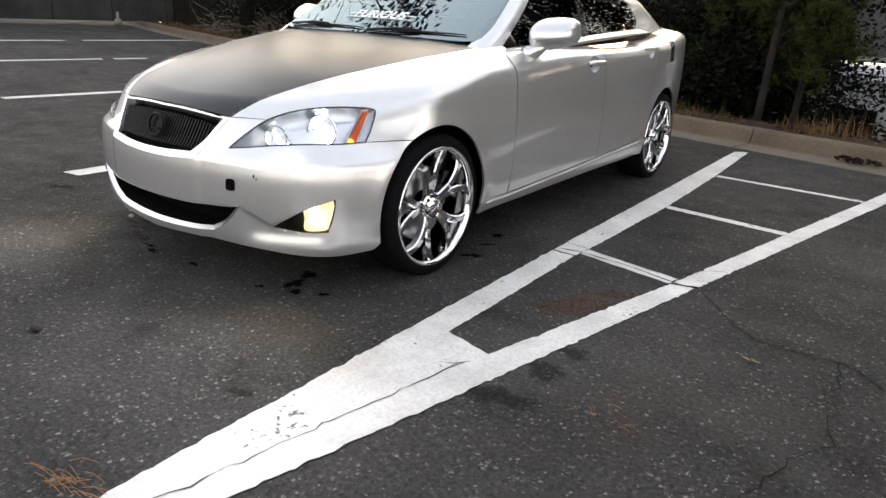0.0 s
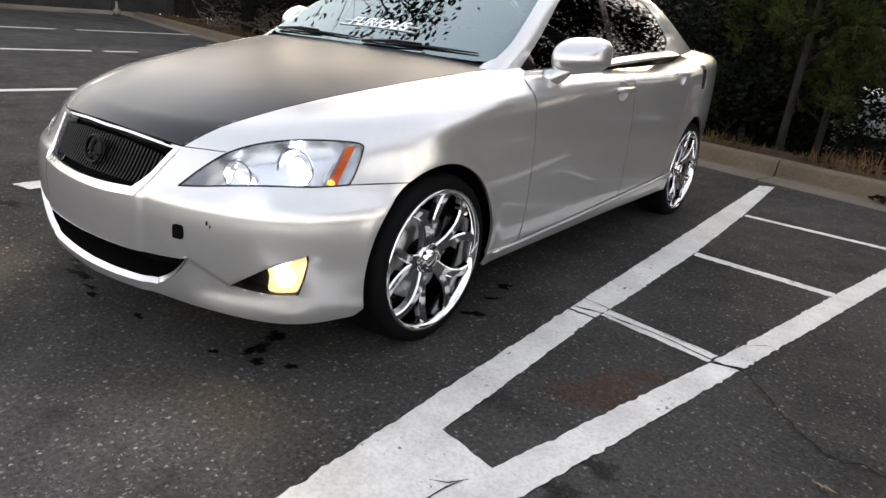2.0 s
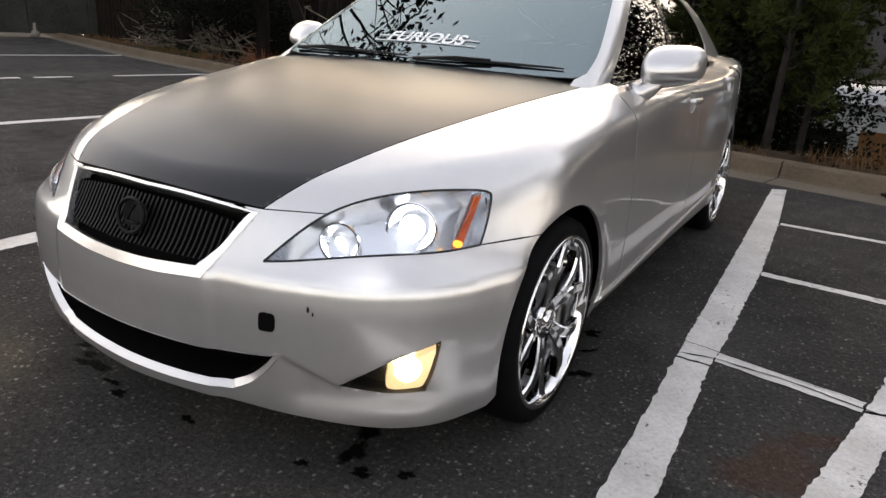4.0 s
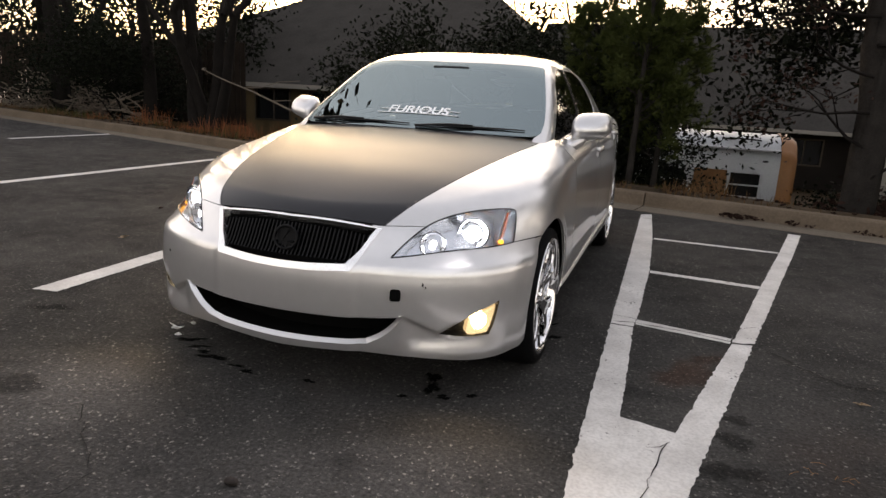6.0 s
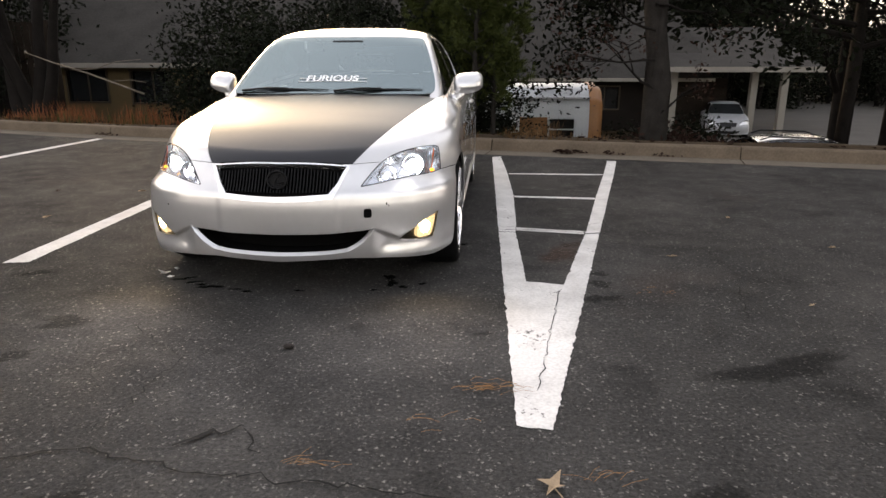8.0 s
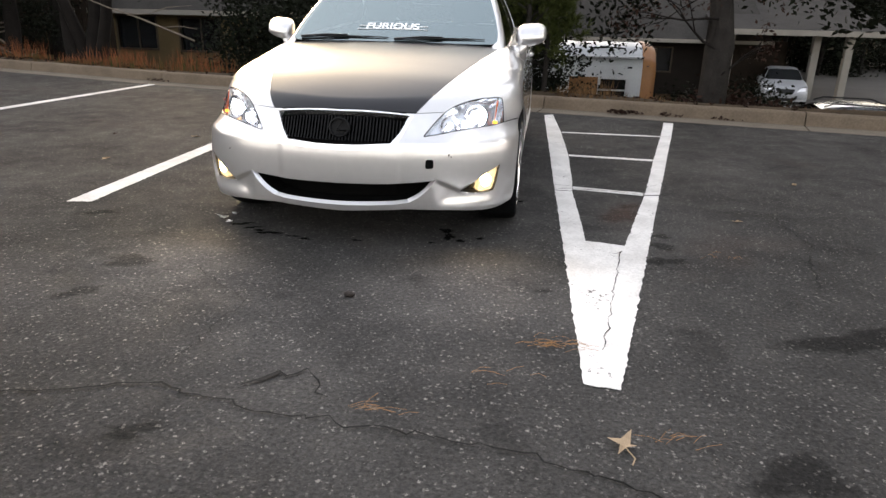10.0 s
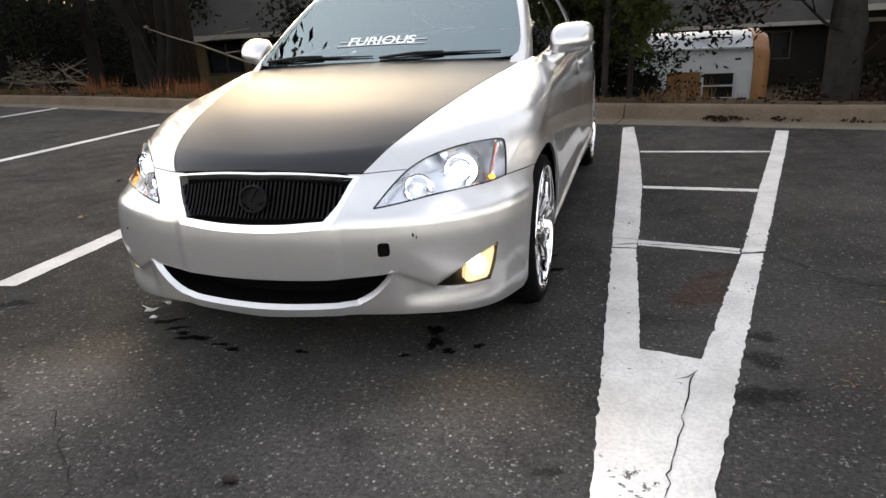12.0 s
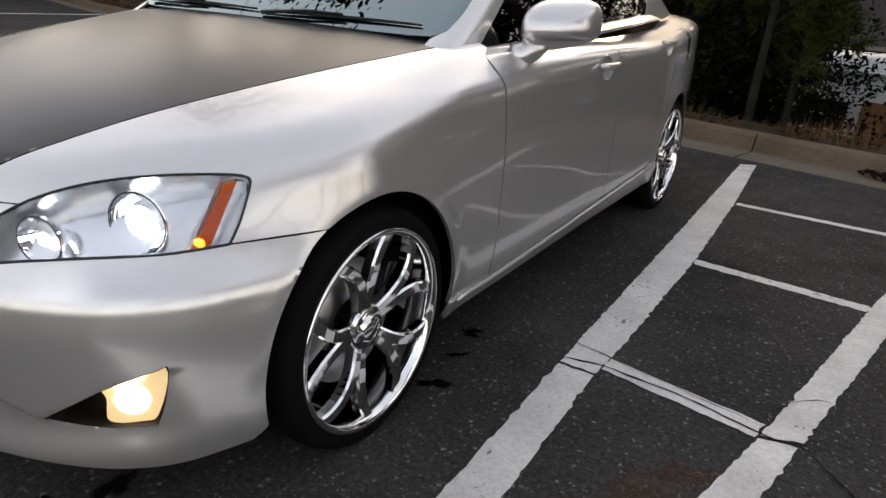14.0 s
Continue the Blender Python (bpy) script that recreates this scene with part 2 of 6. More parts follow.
def hull(p):
    """Below zero inside the lower body, above it outside."""
    x, y, z = np.abs(p[..., 0]), p[..., 1], p[..., 2]
    zz = z - 0.06 * (np.clip(y, 0.2, 3.2) - 0.75) * ease(0.55, 0.9, z)
    front = ease(0.0, -0.42, y)
    arch = 0.0
    for hub in (0.0, 2.68):
        r = np.sqrt((y - hub) ** 2 + (z - 0.30) ** 2)
        arch = arch + 0.007 * np.exp(-((r - 0.365) / 0.045) ** 2)
    brow = np.interp(x, [0.47, 0.60, 0.80], [0.375, 0.305, 0.415])      # the fold from the intake along the top of the fog lamp
    scoop = ease(0.46, 0.54, x) * ease(0.205, 0.29, z) * ease(brow + 0.012, brow - 0.012, z) * ease(-0.47, -0.56, y)
    chin = ease(0.36, 0.60, x) * ease(0.32, 0.20, z) * ease(-0.40, -0.52, y)
    w = WAIST(y) - 0.006 * scoop + 0.002 * chin - TUCK_SIDE(zz) * (1 - front) - TUCK_NOSE(z) * front + arch
    u = np.maximum((NOSE_START - (y - RECESS(z) - 0.018 * scoop + 0.005 * chin + 0.007 * ease(0.325, 0.285, x) * ease(0.57, 0.53, z))) / (NOSE_START - NOSE_Y), 0)
    v = np.maximum((y - TAIL_START) / (TAIL_Y - TAIL_START - 0.12 * ease(0.7, 0.3, z)), 0)
    side = (np.maximum((x / w) ** 2 + u ** 3.2 + v ** 3.2, 1e-9) ** (1 / 2.4) - 1) * 0.9
    top = z - (CREST(y) - FALL(y) * (x / 0.85) ** 2.6)
    return smax(side, top, 0.09 - 0.055 * ease(0.10, 0.60, y))




def cabin(p):
    """The same for the glasshouse."""
    x, y, z = np.abs(p[..., 0]), p[..., 1], p[..., 2]
    h = z - 0.95
    side = (x - (0.755 - 0.26 * h - 0.42 * h * h - 0.02 * (y - 1.7) ** 2)) * 0.9
    screen = (0.47 + (z - 0.985) * 1.80 + 0.16 * x * x * (1 - 0.45 * ease(0.98, 1.4, z)) - y) * 0.48
    back = (y - (3.10 - (z - 1.07) * 2.2 - 0.22 * x * x)) * 0.4
    roof = z - (1.430 - 0.075 * ((y - 1.75) / 0.8) ** 2 - 0.040 * (x / 0.57) ** 3.5)
    return smax(smax(smax(side, screen, 0.05), back, 0.06), roof, 0.06)


def grad(f, p):
    e = 1e-4
    return np.stack([(f(p + np.eye(3)[i] * e) - f(p - np.eye(3)[i] * e)) / (2 * e) for i in range(3)], -1)


def onto(f, pts, lift=0.0):
    """Slide points onto the surface f = 0, then lift them off it."""
    p = np.array(pts, float)
    for _ in range(8):
        g = grad(f, p)
        p = p - (f(p) / np.maximum((g * g).sum(-1), 1e-6))[..., None] * g
    if lift:
        g = grad(f, p)
        p = p + lift * g / np.linalg.norm(g, axis=-1, keepdims=True)
    return p


def cast(f, o, d, far=1.6):
    """The places where rays leave the solid f < 0."""
    lo, hi = np.zeros(o.shape[:-1]), np.full(o.shape[:-1], far)
    for _ in range(34):
        mid = (lo + hi) / 2
        inside = f(o + mid[..., None] * d) < 0
        lo, hi = np.where(inside, mid, lo), np.where(inside, hi, mid)
    return o + lo[..., None] * d


class Wrap:
    """A way of laying a flat (u, v) sheet round a surface: flat() finds u, v of a place, rays() goes back."""

    def __init__(self, kind):
        self.kind = kind

    def flat(self, p):
        x, y, z = p[..., 0], p[..., 1], p[..., 2]
        if self.kind == "nose":
            return np.stack([np.arctan2(x, 0.10 - y) * 0.85, z], -1)
        if self.kind == "flank":
            return np.stack([y, np.arctan2(z - 0.42, x - 0.22) * 0.62], -1)
        if self.kind == "top":
            return np.stack([x, y], -1)
        if self.kind == "side":
            return np.stack([y, z], -1)
        if self.kind == "screen":
            return np.stack([x, y * 0.5 + z * 0.866], -1)
        return np.stack([x * 0.75 + y * 0.66, z * 0.85 + (x - y) * 0.2], -1)

    def rays(self, uv):
        u, v = uv[..., 0], uv[..., 1]
        o, d = np.zeros((*u.shape, 3)), np.zeros((*u.shape, 3))
        if self.kind == "nose":
            a = u / 0.85
            o[..., 1], o[..., 2] = 0.10, v
            d[..., 0], d[..., 1] = np.sin(a), -np.cos(a)
        elif self.kind == "flank":
            a = v / 0.62
            o[..., 0], o[..., 1], o[..., 2] = 0.22, u, 0.42
            d[..., 0], d[..., 2] = np.cos(a), np.sin(a)
        elif self.kind == "top":
            o[..., 0], o[..., 1], o[..., 2], d[..., 2] = u, v, 0.45, 1
        elif self.kind == "side":
            o[..., 1], o[..., 2], d[..., 0] = u, v, 1
        elif self.kind == "screen":
            o[..., 0], o[..., 1], o[..., 2] = u, v * 0.5 + 0.9, v * 0.866 - 0.5196
            d[..., 1], d[..., 2] = -0.866, 0.5
        return o, d


def signed(poly, q):
    """Distance from points q to a closed flat outline (positive inside) and the nearest place on it."""
    a, b = poly, np.roll(poly, -1, 0)
    best, near = np.full(len(q), 1e9), np.zeros_like(q)
    inside = np.zeros(len(q), bool)
    for p0, p1 in zip(a, b):
        e = p1 - p0
        t = np.clip(((q - p0) @ e) / max(e @ e, 1e-12), 0, 1)
        c = p0 + t[:, None] * e
        dist = ((q - c) ** 2).sum(1)
        m = dist < best
        best[m], near[m] = dist[m], c[m]
        cross = (p0[1] > q[:, 1]) != (p1[1] > q[:, 1])
        if cross.any():
            inside ^= cross & (q[:, 0] < (p1[0] - p0[0]) * (q[:, 1] - p0[1]) / (p1[1] - p0[1] + 1e-15) + p0[0])
    return np.where(inside, 1, -1) * np.sqrt(best), near


def skin(f, wrap, outline, holes=(), step=0.012, lift=0.0, fold=0.012, mirror=False, gap=0.0):
    """Vertices and faces of the panel that an outline cuts from a surface, less its holes, with its rim folded inwards."""
    poly = wrap.flat(np.array(outline))
    cut = [wrap.flat(np.array(h)) for h in holes]
    lo, hi = poly.min(0) - step, poly.max(0) + step
    nu, nv = int((hi[0] - lo[0]) / step) + 2, int((hi[1] - lo[1]) / step) + 2
    gu, gv = np.meshgrid(lo[0] + np.arange(nu) * step, lo[1] + np.arange(nv) * step, indexing="ij")
    q = np.stack([gu.ravel(), gv.ravel()], 1)
    corner = []
    for line in [poly] + cut:
        ahead, behind = np.roll(line, -1, 0) - line, line - np.roll(line, 1, 0)
        size = np.linalg.norm(ahead, axis=1) * np.linalg.norm(behind, axis=1)
        bend = (ahead * behind).sum(1) / np.maximum(size, 1e-12)
        corner += [line[i] for i in np.where((bend < 0.8) & (size > 1e-10))[0]]
    sd, near = signed(poly, q)
    for h in cut:
        s2, n2 = signed(h, q)
        m = -s2 < sd
        sd[m], near[m] = -s2[m], n2[m]
    far_off = np.abs(sd) > 1e-6
    near[far_off] += gap * (q[far_off] - near[far_off]) / sd[far_off][:, None]
    sd = sd - gap
    snap = np.abs(sd) < step * 0.62
    start = q.copy()
    q[snap] = near[snap]
    keep = (sd > 0) | snap
    for at in corner:
        i = int(((start - at) ** 2).sum(1).argmin())
        if keep[i] and not gap:
            q[i], snap[i] = at, True
    idx = np.arange(nu * nv).reshape(nu, nv)
    quads = np.stack([idx[:-1, :-1], idx[1:, :-1], idx[1:, 1:], idx[:-1, 1:]], -1).reshape(-1, 4)
    kept = keep[quads]
    tris = quads[kept.sum(1) == 3]
    tris = tris[keep[tris]].reshape(-1, 3)
    quads = quads[kept.all(1)]
    # quads with three or four corners on the border are split, and slivers outside it left out
    many = snap[quads].sum(1) >= 3
    odd = quads[many]
    quads = quads[~many]
    if len(odd):
        split_a = np.linalg.norm(q[odd[:, 0]] - q[odd[:, 2]], axis=1) < np.linalg.norm(q[odd[:, 1]] - q[odd[:, 3]], axis=1)
        one = np.where(split_a[:, None], odd[:, [0, 1, 2]], odd[:, [0, 1, 3]])
        two = np.where(split_a[:, None], odd[:, [0, 2, 3]], odd[:, [1, 2, 3]])
        tris = np.concatenate([tris, one, two])
    if len(tris):
        s3, _ = signed(poly, q[tris].mean(1))
        for h in cut:
            s3 = np.minimum(s3, -signed(h, q[tris].mean(1))[0])
        e1, e2 = q[tris[:, 1]] - q[tris[:, 0]], q[tris[:, 2]] - q[tris[:, 0]]
        area = np.abs(e1[:, 0] * e2[:, 1] - e1[:, 1] * e2[:, 0])
        tris = tris[(s3 > gap * 0.5) & (area > step * step * 1e-3)]
    used = np.unique(np.concatenate([quads.ravel(), tris.ravel()]))
    remap = -np.ones(nu * nv, int)
    remap[used] = np.arange(len(used))
    faces, thirds = remap[quads], remap[tris]
    o, d = wrap.rays(q[used])
    p = cast(f, o, d)
    g = grad(f, p)
    nrm = g / np.linalg.norm(g, axis=1, keepdims=True)
    p = p + nrm * lift
    # turn the faces outwards
    c = np.cross(p[faces[:, 1]] - p[faces[:, 0]], p[faces[:, 2]] - p[faces[:, 0]])
    flip = (c * nrm[faces[:, 0]]).sum(1) < 0
    faces[flip] = faces[flip][:, ::-1]
    if len(thirds):
        c = np.cross(p[thirds[:, 1]] - p[thirds[:, 0]], p[thirds[:, 2]] - p[thirds[:, 0]])
        flip = (c * nrm[thirds[:, 0]]).sum(1) < 0
        thirds[flip] = thirds[flip][:, ::-1]
    verts, out = [tuple(v) for v in p], [tuple(int(k) for k in x) for x in faces] + [tuple(int(k) for k in x) for x in thirds]
    if fold:
        count = {}
        for fc in out:
            for i in range(len(fc)):
                e = (fc[i], fc[(i + 1) % len(fc)])
                key = (min(e), max(e))
                count[key] = None if key in count else e
        low = {}
        for key, e in count.items():
            if e is None:
                continue
            for v in e:
                if v not in low:
                    low[v] = len(verts)
                    verts.append(tuple(p[v]))
                    verts.append(tuple(p[v] - nrm[v] * fold))
            a, b = low[e[0]], low[e[1]]
            out.append((b, a, a + 1, b + 1))
    if mirror:
        verts = [(-x, y, z) for x, y, z in verts]
        out = [tuple(reversed(fc)) for fc in out]
    return verts, out


def flip_x(points):
    return [(-q[0], q[1], q[2]) for q in points]


NOSE, FLANK, TOP, SIDE, SCREEN = Wrap("nose"), Wrap("flank"), Wrap("top"), Wrap("side"), Wrap("screen")
HUB_Z, ARCH_R, TYRE_R = 0.300, 0.352, 0.318


def arch_points(hub, a0, a1, n=24, r=ARCH_R):
    return [(0.87, hub + r * math.cos(radians(a0 + (a1 - a0) * i / n)), HUB_Z + 0.005 + r * math.sin(radians(a0 + (a1 - a0) * i / n))) for i in range(n + 1)]


car = thing("silver_saloon_car", (0, 1.4, 0), "silver four-door saloon with matte black bonnet, lamps lit", "car")

# seams and openings, as lines on the surface
HOOD_EDGE = [(0.370, -0.672, 0.70), (0.422, -0.56, 0.75), (0.500, -0.32, 0.82), (0.572, -0.02, 0.87), (0.640, 0.26, 0.93), (0.702, 0.53, 0.96)]
LAMP = [(0.417, -0.705, 0.584), (0.417, -0.705, 0.584), (0.455, -0.64, 0.632), (0.50, -0.575, 0.675), (0.57, -0.50, 0.712), (0.66, -0.41, 0.738), (0.74, -0.335, 0.752), (0.778, -0.298, 0.748),
        (0.785, -0.297, 0.725), (0.782, -0.325, 0.66), (0.770, -0.352, 0.608), (0.770, -0.352, 0.608), (0.70, -0.45, 0.584), (0.60, -0.55, 0.571), (0.50, -0.635, 0.573)]
lamp_line = onto(hull, path3(LAMP, 90, closed=True))
hood_line = onto(hull, path3(HOOD_EDGE, 50))
GRILLE = [(0, -0.80, 0.520), (0.14, -0.795, 0.524), (0.284, -0.78, 0.537), (0.284, -0.78, 0.537), (0.306, -0.755, 0.580), (0.336, -0.71, 0.64), (0.362, -0.685, 0.690), (0.362, -0.685, 0.690), (0.345, -0.69, 0.698), (0.16, -0.70, 0.707), (0, -0.71, 0.710)]
grille_half = path3(GRILLE, 64)
grille_line = onto(hull, np.concatenate([grille_half, flip_x(grille_half[1:-1][::-1])]))
INTAKE = [(0, -0.80, 0.352), (0.25, -0.79, 0.355), (0.40, -0.77, 0.362), (0.490, -0.74, 0.370), (0.490, -0.74, 0.370), (0.425, -0.75, 0.300), (0.365, -0.76, 0.262), (0.335, -0.765, 0.253), (0.15, -0.78, 0.242), (0, -0.78, 0.239)]
intake_half = path3(INTAKE, 70)
intake_line = onto(hull, np.concatenate([intake_half, flip_x(intake_half[1:-1][::-1])]))
FOG = [(0.60, -0.66, 0.302), (0.60, -0.66, 0.302), (0.66, -0.64, 0.340), (0.73, -0.60, 0.384), (0.803, -0.53, 0.415), (0.803, -0.53, 0.415), (0.796, -0.54, 0.345), (0.783, -0.55, 0.296), (0.772, -0.555, 0.288), (0.70, -0.62, 0.288)]
fog_line = onto(hull, path3(FOG, 60, closed=True))


def liner(rings, cap=True):
    """A pocket: closed lines joined one behind the other, the last one filled."""
    bm = bmesh.new()
    rows = [[bm.verts.new(tuple(q)) for q in r] for r in rings]
    for a, b in zip(rows, rows[1:]):
        for i in range(len(a)):
            j = (i + 1) % len(a)
            bm.faces.new((a[i], a[j], b[j], b[i]))
    if cap:
        bmesh.ops.triangulate(bm, faces=[bm.faces.new(rows[-1])])
    return bm


def near_index(line, p):
    return int(((np.asarray(line) - np.array(p)) ** 2).sum(1).argmin())


def between(line, a, b):
    """The stretch of a closed line from the place nearest a on to the place nearest b."""
    i, j = near_index(line, a), near_index(line, b)
    return [tuple(q) for q in (line[i:j + 1] if i <= j else np.concatenate([line[i:], line[:j + 1]]))]


def pair(name, mat, f, wrap, outline, holes=(), label="", parent=None, **kw):
    """A panel for either side of the car."""
    out = []
    for m in (False, True):
        v, fc = skin(f, wrap, outline, holes, mirror=m, **kw)
        out.append(mesh_part(name, v, fc, mat, parent or car, label))
    return out


LT, LTR, LBR = (0.417, -0.705, 0.584), (0.782, -0.297, 0.745), (0.770, -0.352, 0.608)
SEAM_AT_LAMP, HOOD_CORNER = (0.50, -0.575, 0.675), (0.372, -0.672, 0.703)
ARCH_SEAM = 117
NOSE_SEAM = [tuple(q) for q in onto(hull, np.linspace(SEAM_AT_LAMP, HOOD_CORNER, 14))]

# front bumper: one sheet round the nose
bottom = onto(hull, path3([(0, -0.75, 0.211), (0.30, -0.735, 0.222), (0.55, -0.66, 0.210), (0.72, -0.54, 0.194), (0.86, -0.375, 0.196)], 40))
half = [tuple(q) for q in bottom] + arch_points(0, 197, ARCH_SEAM)[1:] + between(lamp_line, LBR, LT) + between(lamp_line, LT, SEAM_AT_LAMP)[1:-1] + NOSE_SEAM
half += [tuple(q) for q in onto(hull, grille_half)[::-1] if q[0] > 1e-4 and q[2] < 0.698]
half += [tuple(onto(hull, np.array([[0, -0.80, 0.522]]))[0])]
bumper_outline = half + flip_x(half[1:-1])[::-1]
v, fc = skin(hull, NOSE, bumper_outline, [intake_line, fog_line, flip_x(fog_line)], step=0.0065, fold=0.014, gap=0.0013)
bumper = mesh_part("front_bumper", v, fc, PAINT, car)

# bonnet
front_edge = onto(hull, path3([(0.368, -0.675, 0.703), (0.18, -0.70, 0.712), (0, -0.705, 0.716), (-0.18, -0.70, 0.712), (-0.368, -0.675, 0.703)], 40))
back_edge = onto(hull, path3([(-0.704, 0.535, 0.97), (-0.45, 0.494, 0.98), (0, 0.463, 0.98), (0.45, 0.494, 0.98), (0.704, 0.535, 0.97)], 40))
hood_outline = [tuple(q) for q in front_edge] + flip_x(hood_line[1:-1]) + [tuple(q) for q in back_edge] + [tuple(q) for q in hood_line[1:-1][::-1]]
v, fc = skin(hull, TOP, hood_outline, step=0.008, lift=0.001, fold=0.016, gap=0.0016)
mesh_part("bonnet", v, fc, WRAP, car, "matte black wrapped bonnet")

# front wings
door_front = [(0.80, 0.60, 0.925), (0.86, 0.60, 0.80), (0.885, 0.60, 0.55), (0.885, 0.595, 0.35), (0.875, 0.59, 0.262)]
wing = [tuple(q) for q in hood_line] + [(0.675, 0.57, 0.965), (0.675, 0.67, 0.965)] + [tuple(q) for q in onto(hull, path3([(0.76, 0.66, 0.945)] + door_front, 30))]
wing += arch_points(0, -8, ARCH_SEAM) + between(lamp_line, LTR, LBR)[::-1] + between(lamp_line, SEAM_AT_LAMP, LTR)[::-1][:-1] + NOSE_SEAM
pair("front_wing", PAINT, hull, FLANK, wing, step=0.006, gap=0.0013)

# doors and sills
BELT = curve([0.60, 0.75, 1.5, 2.45, 2.7], [0.925, 0.930, 0.985, 1.035, 1.045])
BELT_X = curve([0.60, 1.2, 2.0, 2.7], [0.775, 0.785, 0.785, 0.765])
SILL = curve([0.59, 1.4, 2.1, 2.4], [0.262, 0.295, 0.335, 0.352])


def belt(y, up=0.0):
    return (float(BELT_X(y)), y, float(BELT(y)) + up)


def rim_y(a, b, n, fn):
    return [fn(a + (b - a) * i / n) for i in range(n + 1)]


front_door = rim_y(0.6045, 1.587, 16, belt) + [(0.885, 1.602, 0.7), (0.88, 1.602, float(SILL(1.6)))] + rim_y(1.585, 0.60, 10, lambda y: (0.88, y, float(SILL(y)))) + [tuple(np.array(q) + (0, 0.0045, 0)) for q in door_front[::-1][1:-1]]
HANDLES = ((1.450, 0.866), (2.285, 0.925))


def scoop_ring(y, z, r):
    """A ring on the door's skin round a handle."""
    return onto(hull, np.array([(0.86, y + 0.062 * math.cos(a) * r, z - 0.006 + 0.044 * math.sin(a) * r) for a in np.linspace(0, 2 * math.pi, 28, endpoint=False)]))


front_doors = pair("front_door", PAINT, hull, FLANK, front_door, [scoop_ring(*HANDLES[0], 1.0)], step=0.009, gap=0.001)
REAR_EDGE = [(0.775, 2.44, 1.03), (0.83, 2.45, 0.93), (0.87, 2.43, 0.80), (0.885, 2.36, 0.66), (0.885, 2.295, 0.52), (0.88, 2.24, 0.36)]
rear_door = rim_y(1.592, 2.43, 16, belt) + [tuple(q) for q in path3(REAR_EDGE, 30)[1:]] + rim_y(2.22, 1.608, 8, lambda y: (0.88, y, float(SILL(y)))) + [(0.885, 1.607, 0.7)]
rear_doors = pair("rear_door", PAINT, hull, FLANK, rear_door, [scoop_ring(*HANDLES[1], 1.0)], step=0.009, gap=0.001)
sill_low = rim_y(2.35, 0.345, 14, lambda y: (0.86, y, 0.205 + 0.018 * (y - 0.35)))
sill = rim_y(0.352, 2.335, 20, lambda y: (0.88, y, float(SILL(max(y, 0.59))) - 0.004)) + sill_low
pair("sill", PAINT, hull, FLANK, sill, step=0.008, lift=0.006)
for s in (1, -1):
    line = onto(hull, np.array(rim_y(0.40, 2.30, 40, lambda y: (0.88, y, float(SILL(max(y, 0.59))) - 0.016))), 0.004)
    bm = bmesh.new()
    tube(bm, line * (s, 1, 1), [0.004] + [0.009] * 39 + [0.004], 8)
    part("sill_edge", bm, PAINT, car)

# rear wings, boot and rear bumper
rear_arch = [(0.87, 2.68 + ARCH_R * math.cos(radians(a)), HUB_Z + 0.005 + ARCH_R * math.sin(radians(a))) for a in np.linspace(-6, 174, 30)]
quarter = [(0.772, 2.455, 1.035), (0.76, 2.575, 1.045), (0.70, 2.85, 1.075), (0.655, 3.10, 1.085), (0.64, 3.45, 1.075), (0.62, 3.62, 1.06), (0.66, 3.66, 0.95), (0.70, 3.60, 0.70), (0.78, 3.48, 0.55), (0.85, 3.25, 0.40), (0.86, 3.10, 0.28)]
quarter += rear_arch + [(0.88, 2.25, 0.30)] + [tuple(np.array(q) + (0, 0.0055, 0)) for q in path3(REAR_EDGE, 30)[::-1]]
FUEL = [(0.80, 2.70, 0.985), (0.80, 2.70, 0.985), (0.795, 2.80, 0.985), (0.795, 2.81, 0.97), (0.83, 2.81, 0.845), (0.835, 2.80, 0.835), (0.835, 2.70, 0.835), (0.835, 2.70, 0.835)]
fuel_line = onto(hull, path3(FUEL, 40, closed=True))
pair("rear_wing", PAINT, hull, FLANK, quarter, [fuel_line], step=0.012)
v, fc = skin(hull, FLANK, fuel_line, step=0.008, lift=-0.002)
mesh_part("fuel_flap", v, fc, DARKCHROME, car, "dark fuel filler flap")
boot = [(0.65, 3.08, 1.08), (0.635, 3.45, 1.07), (0.60, 3.64, 1.05), (0, 3.70, 1.05), (-0.60, 3.64, 1.05), (-0.635, 3.45, 1.07), (-0.65, 3.08, 1.08), (0, 3.02, 1.08)]
v, fc = skin(hull, TOP, boot, step=0.02)
mesh_part("boot_lid", v, fc, PAINT, car)
bm = bmesh.new()
tail = onto(hull, np.array([[(0.80 * math.sin(a), 3.0 + 0.74 * math.cos(a), z) for a in np.linspace(-1.25, 1.25, 40)] for z in np.linspace(0.26, 1.03, 16)]))
grid = [[bm.verts.new(q) for q in row] for row in tail]
for r0, r1 in zip(grid, grid[1:]):
    for i in range(39):
        bm.faces.new((r0[i + 1], r0[i], r1[i], r1[i + 1]))
part("rear_bumper", bm, PAINT, car)

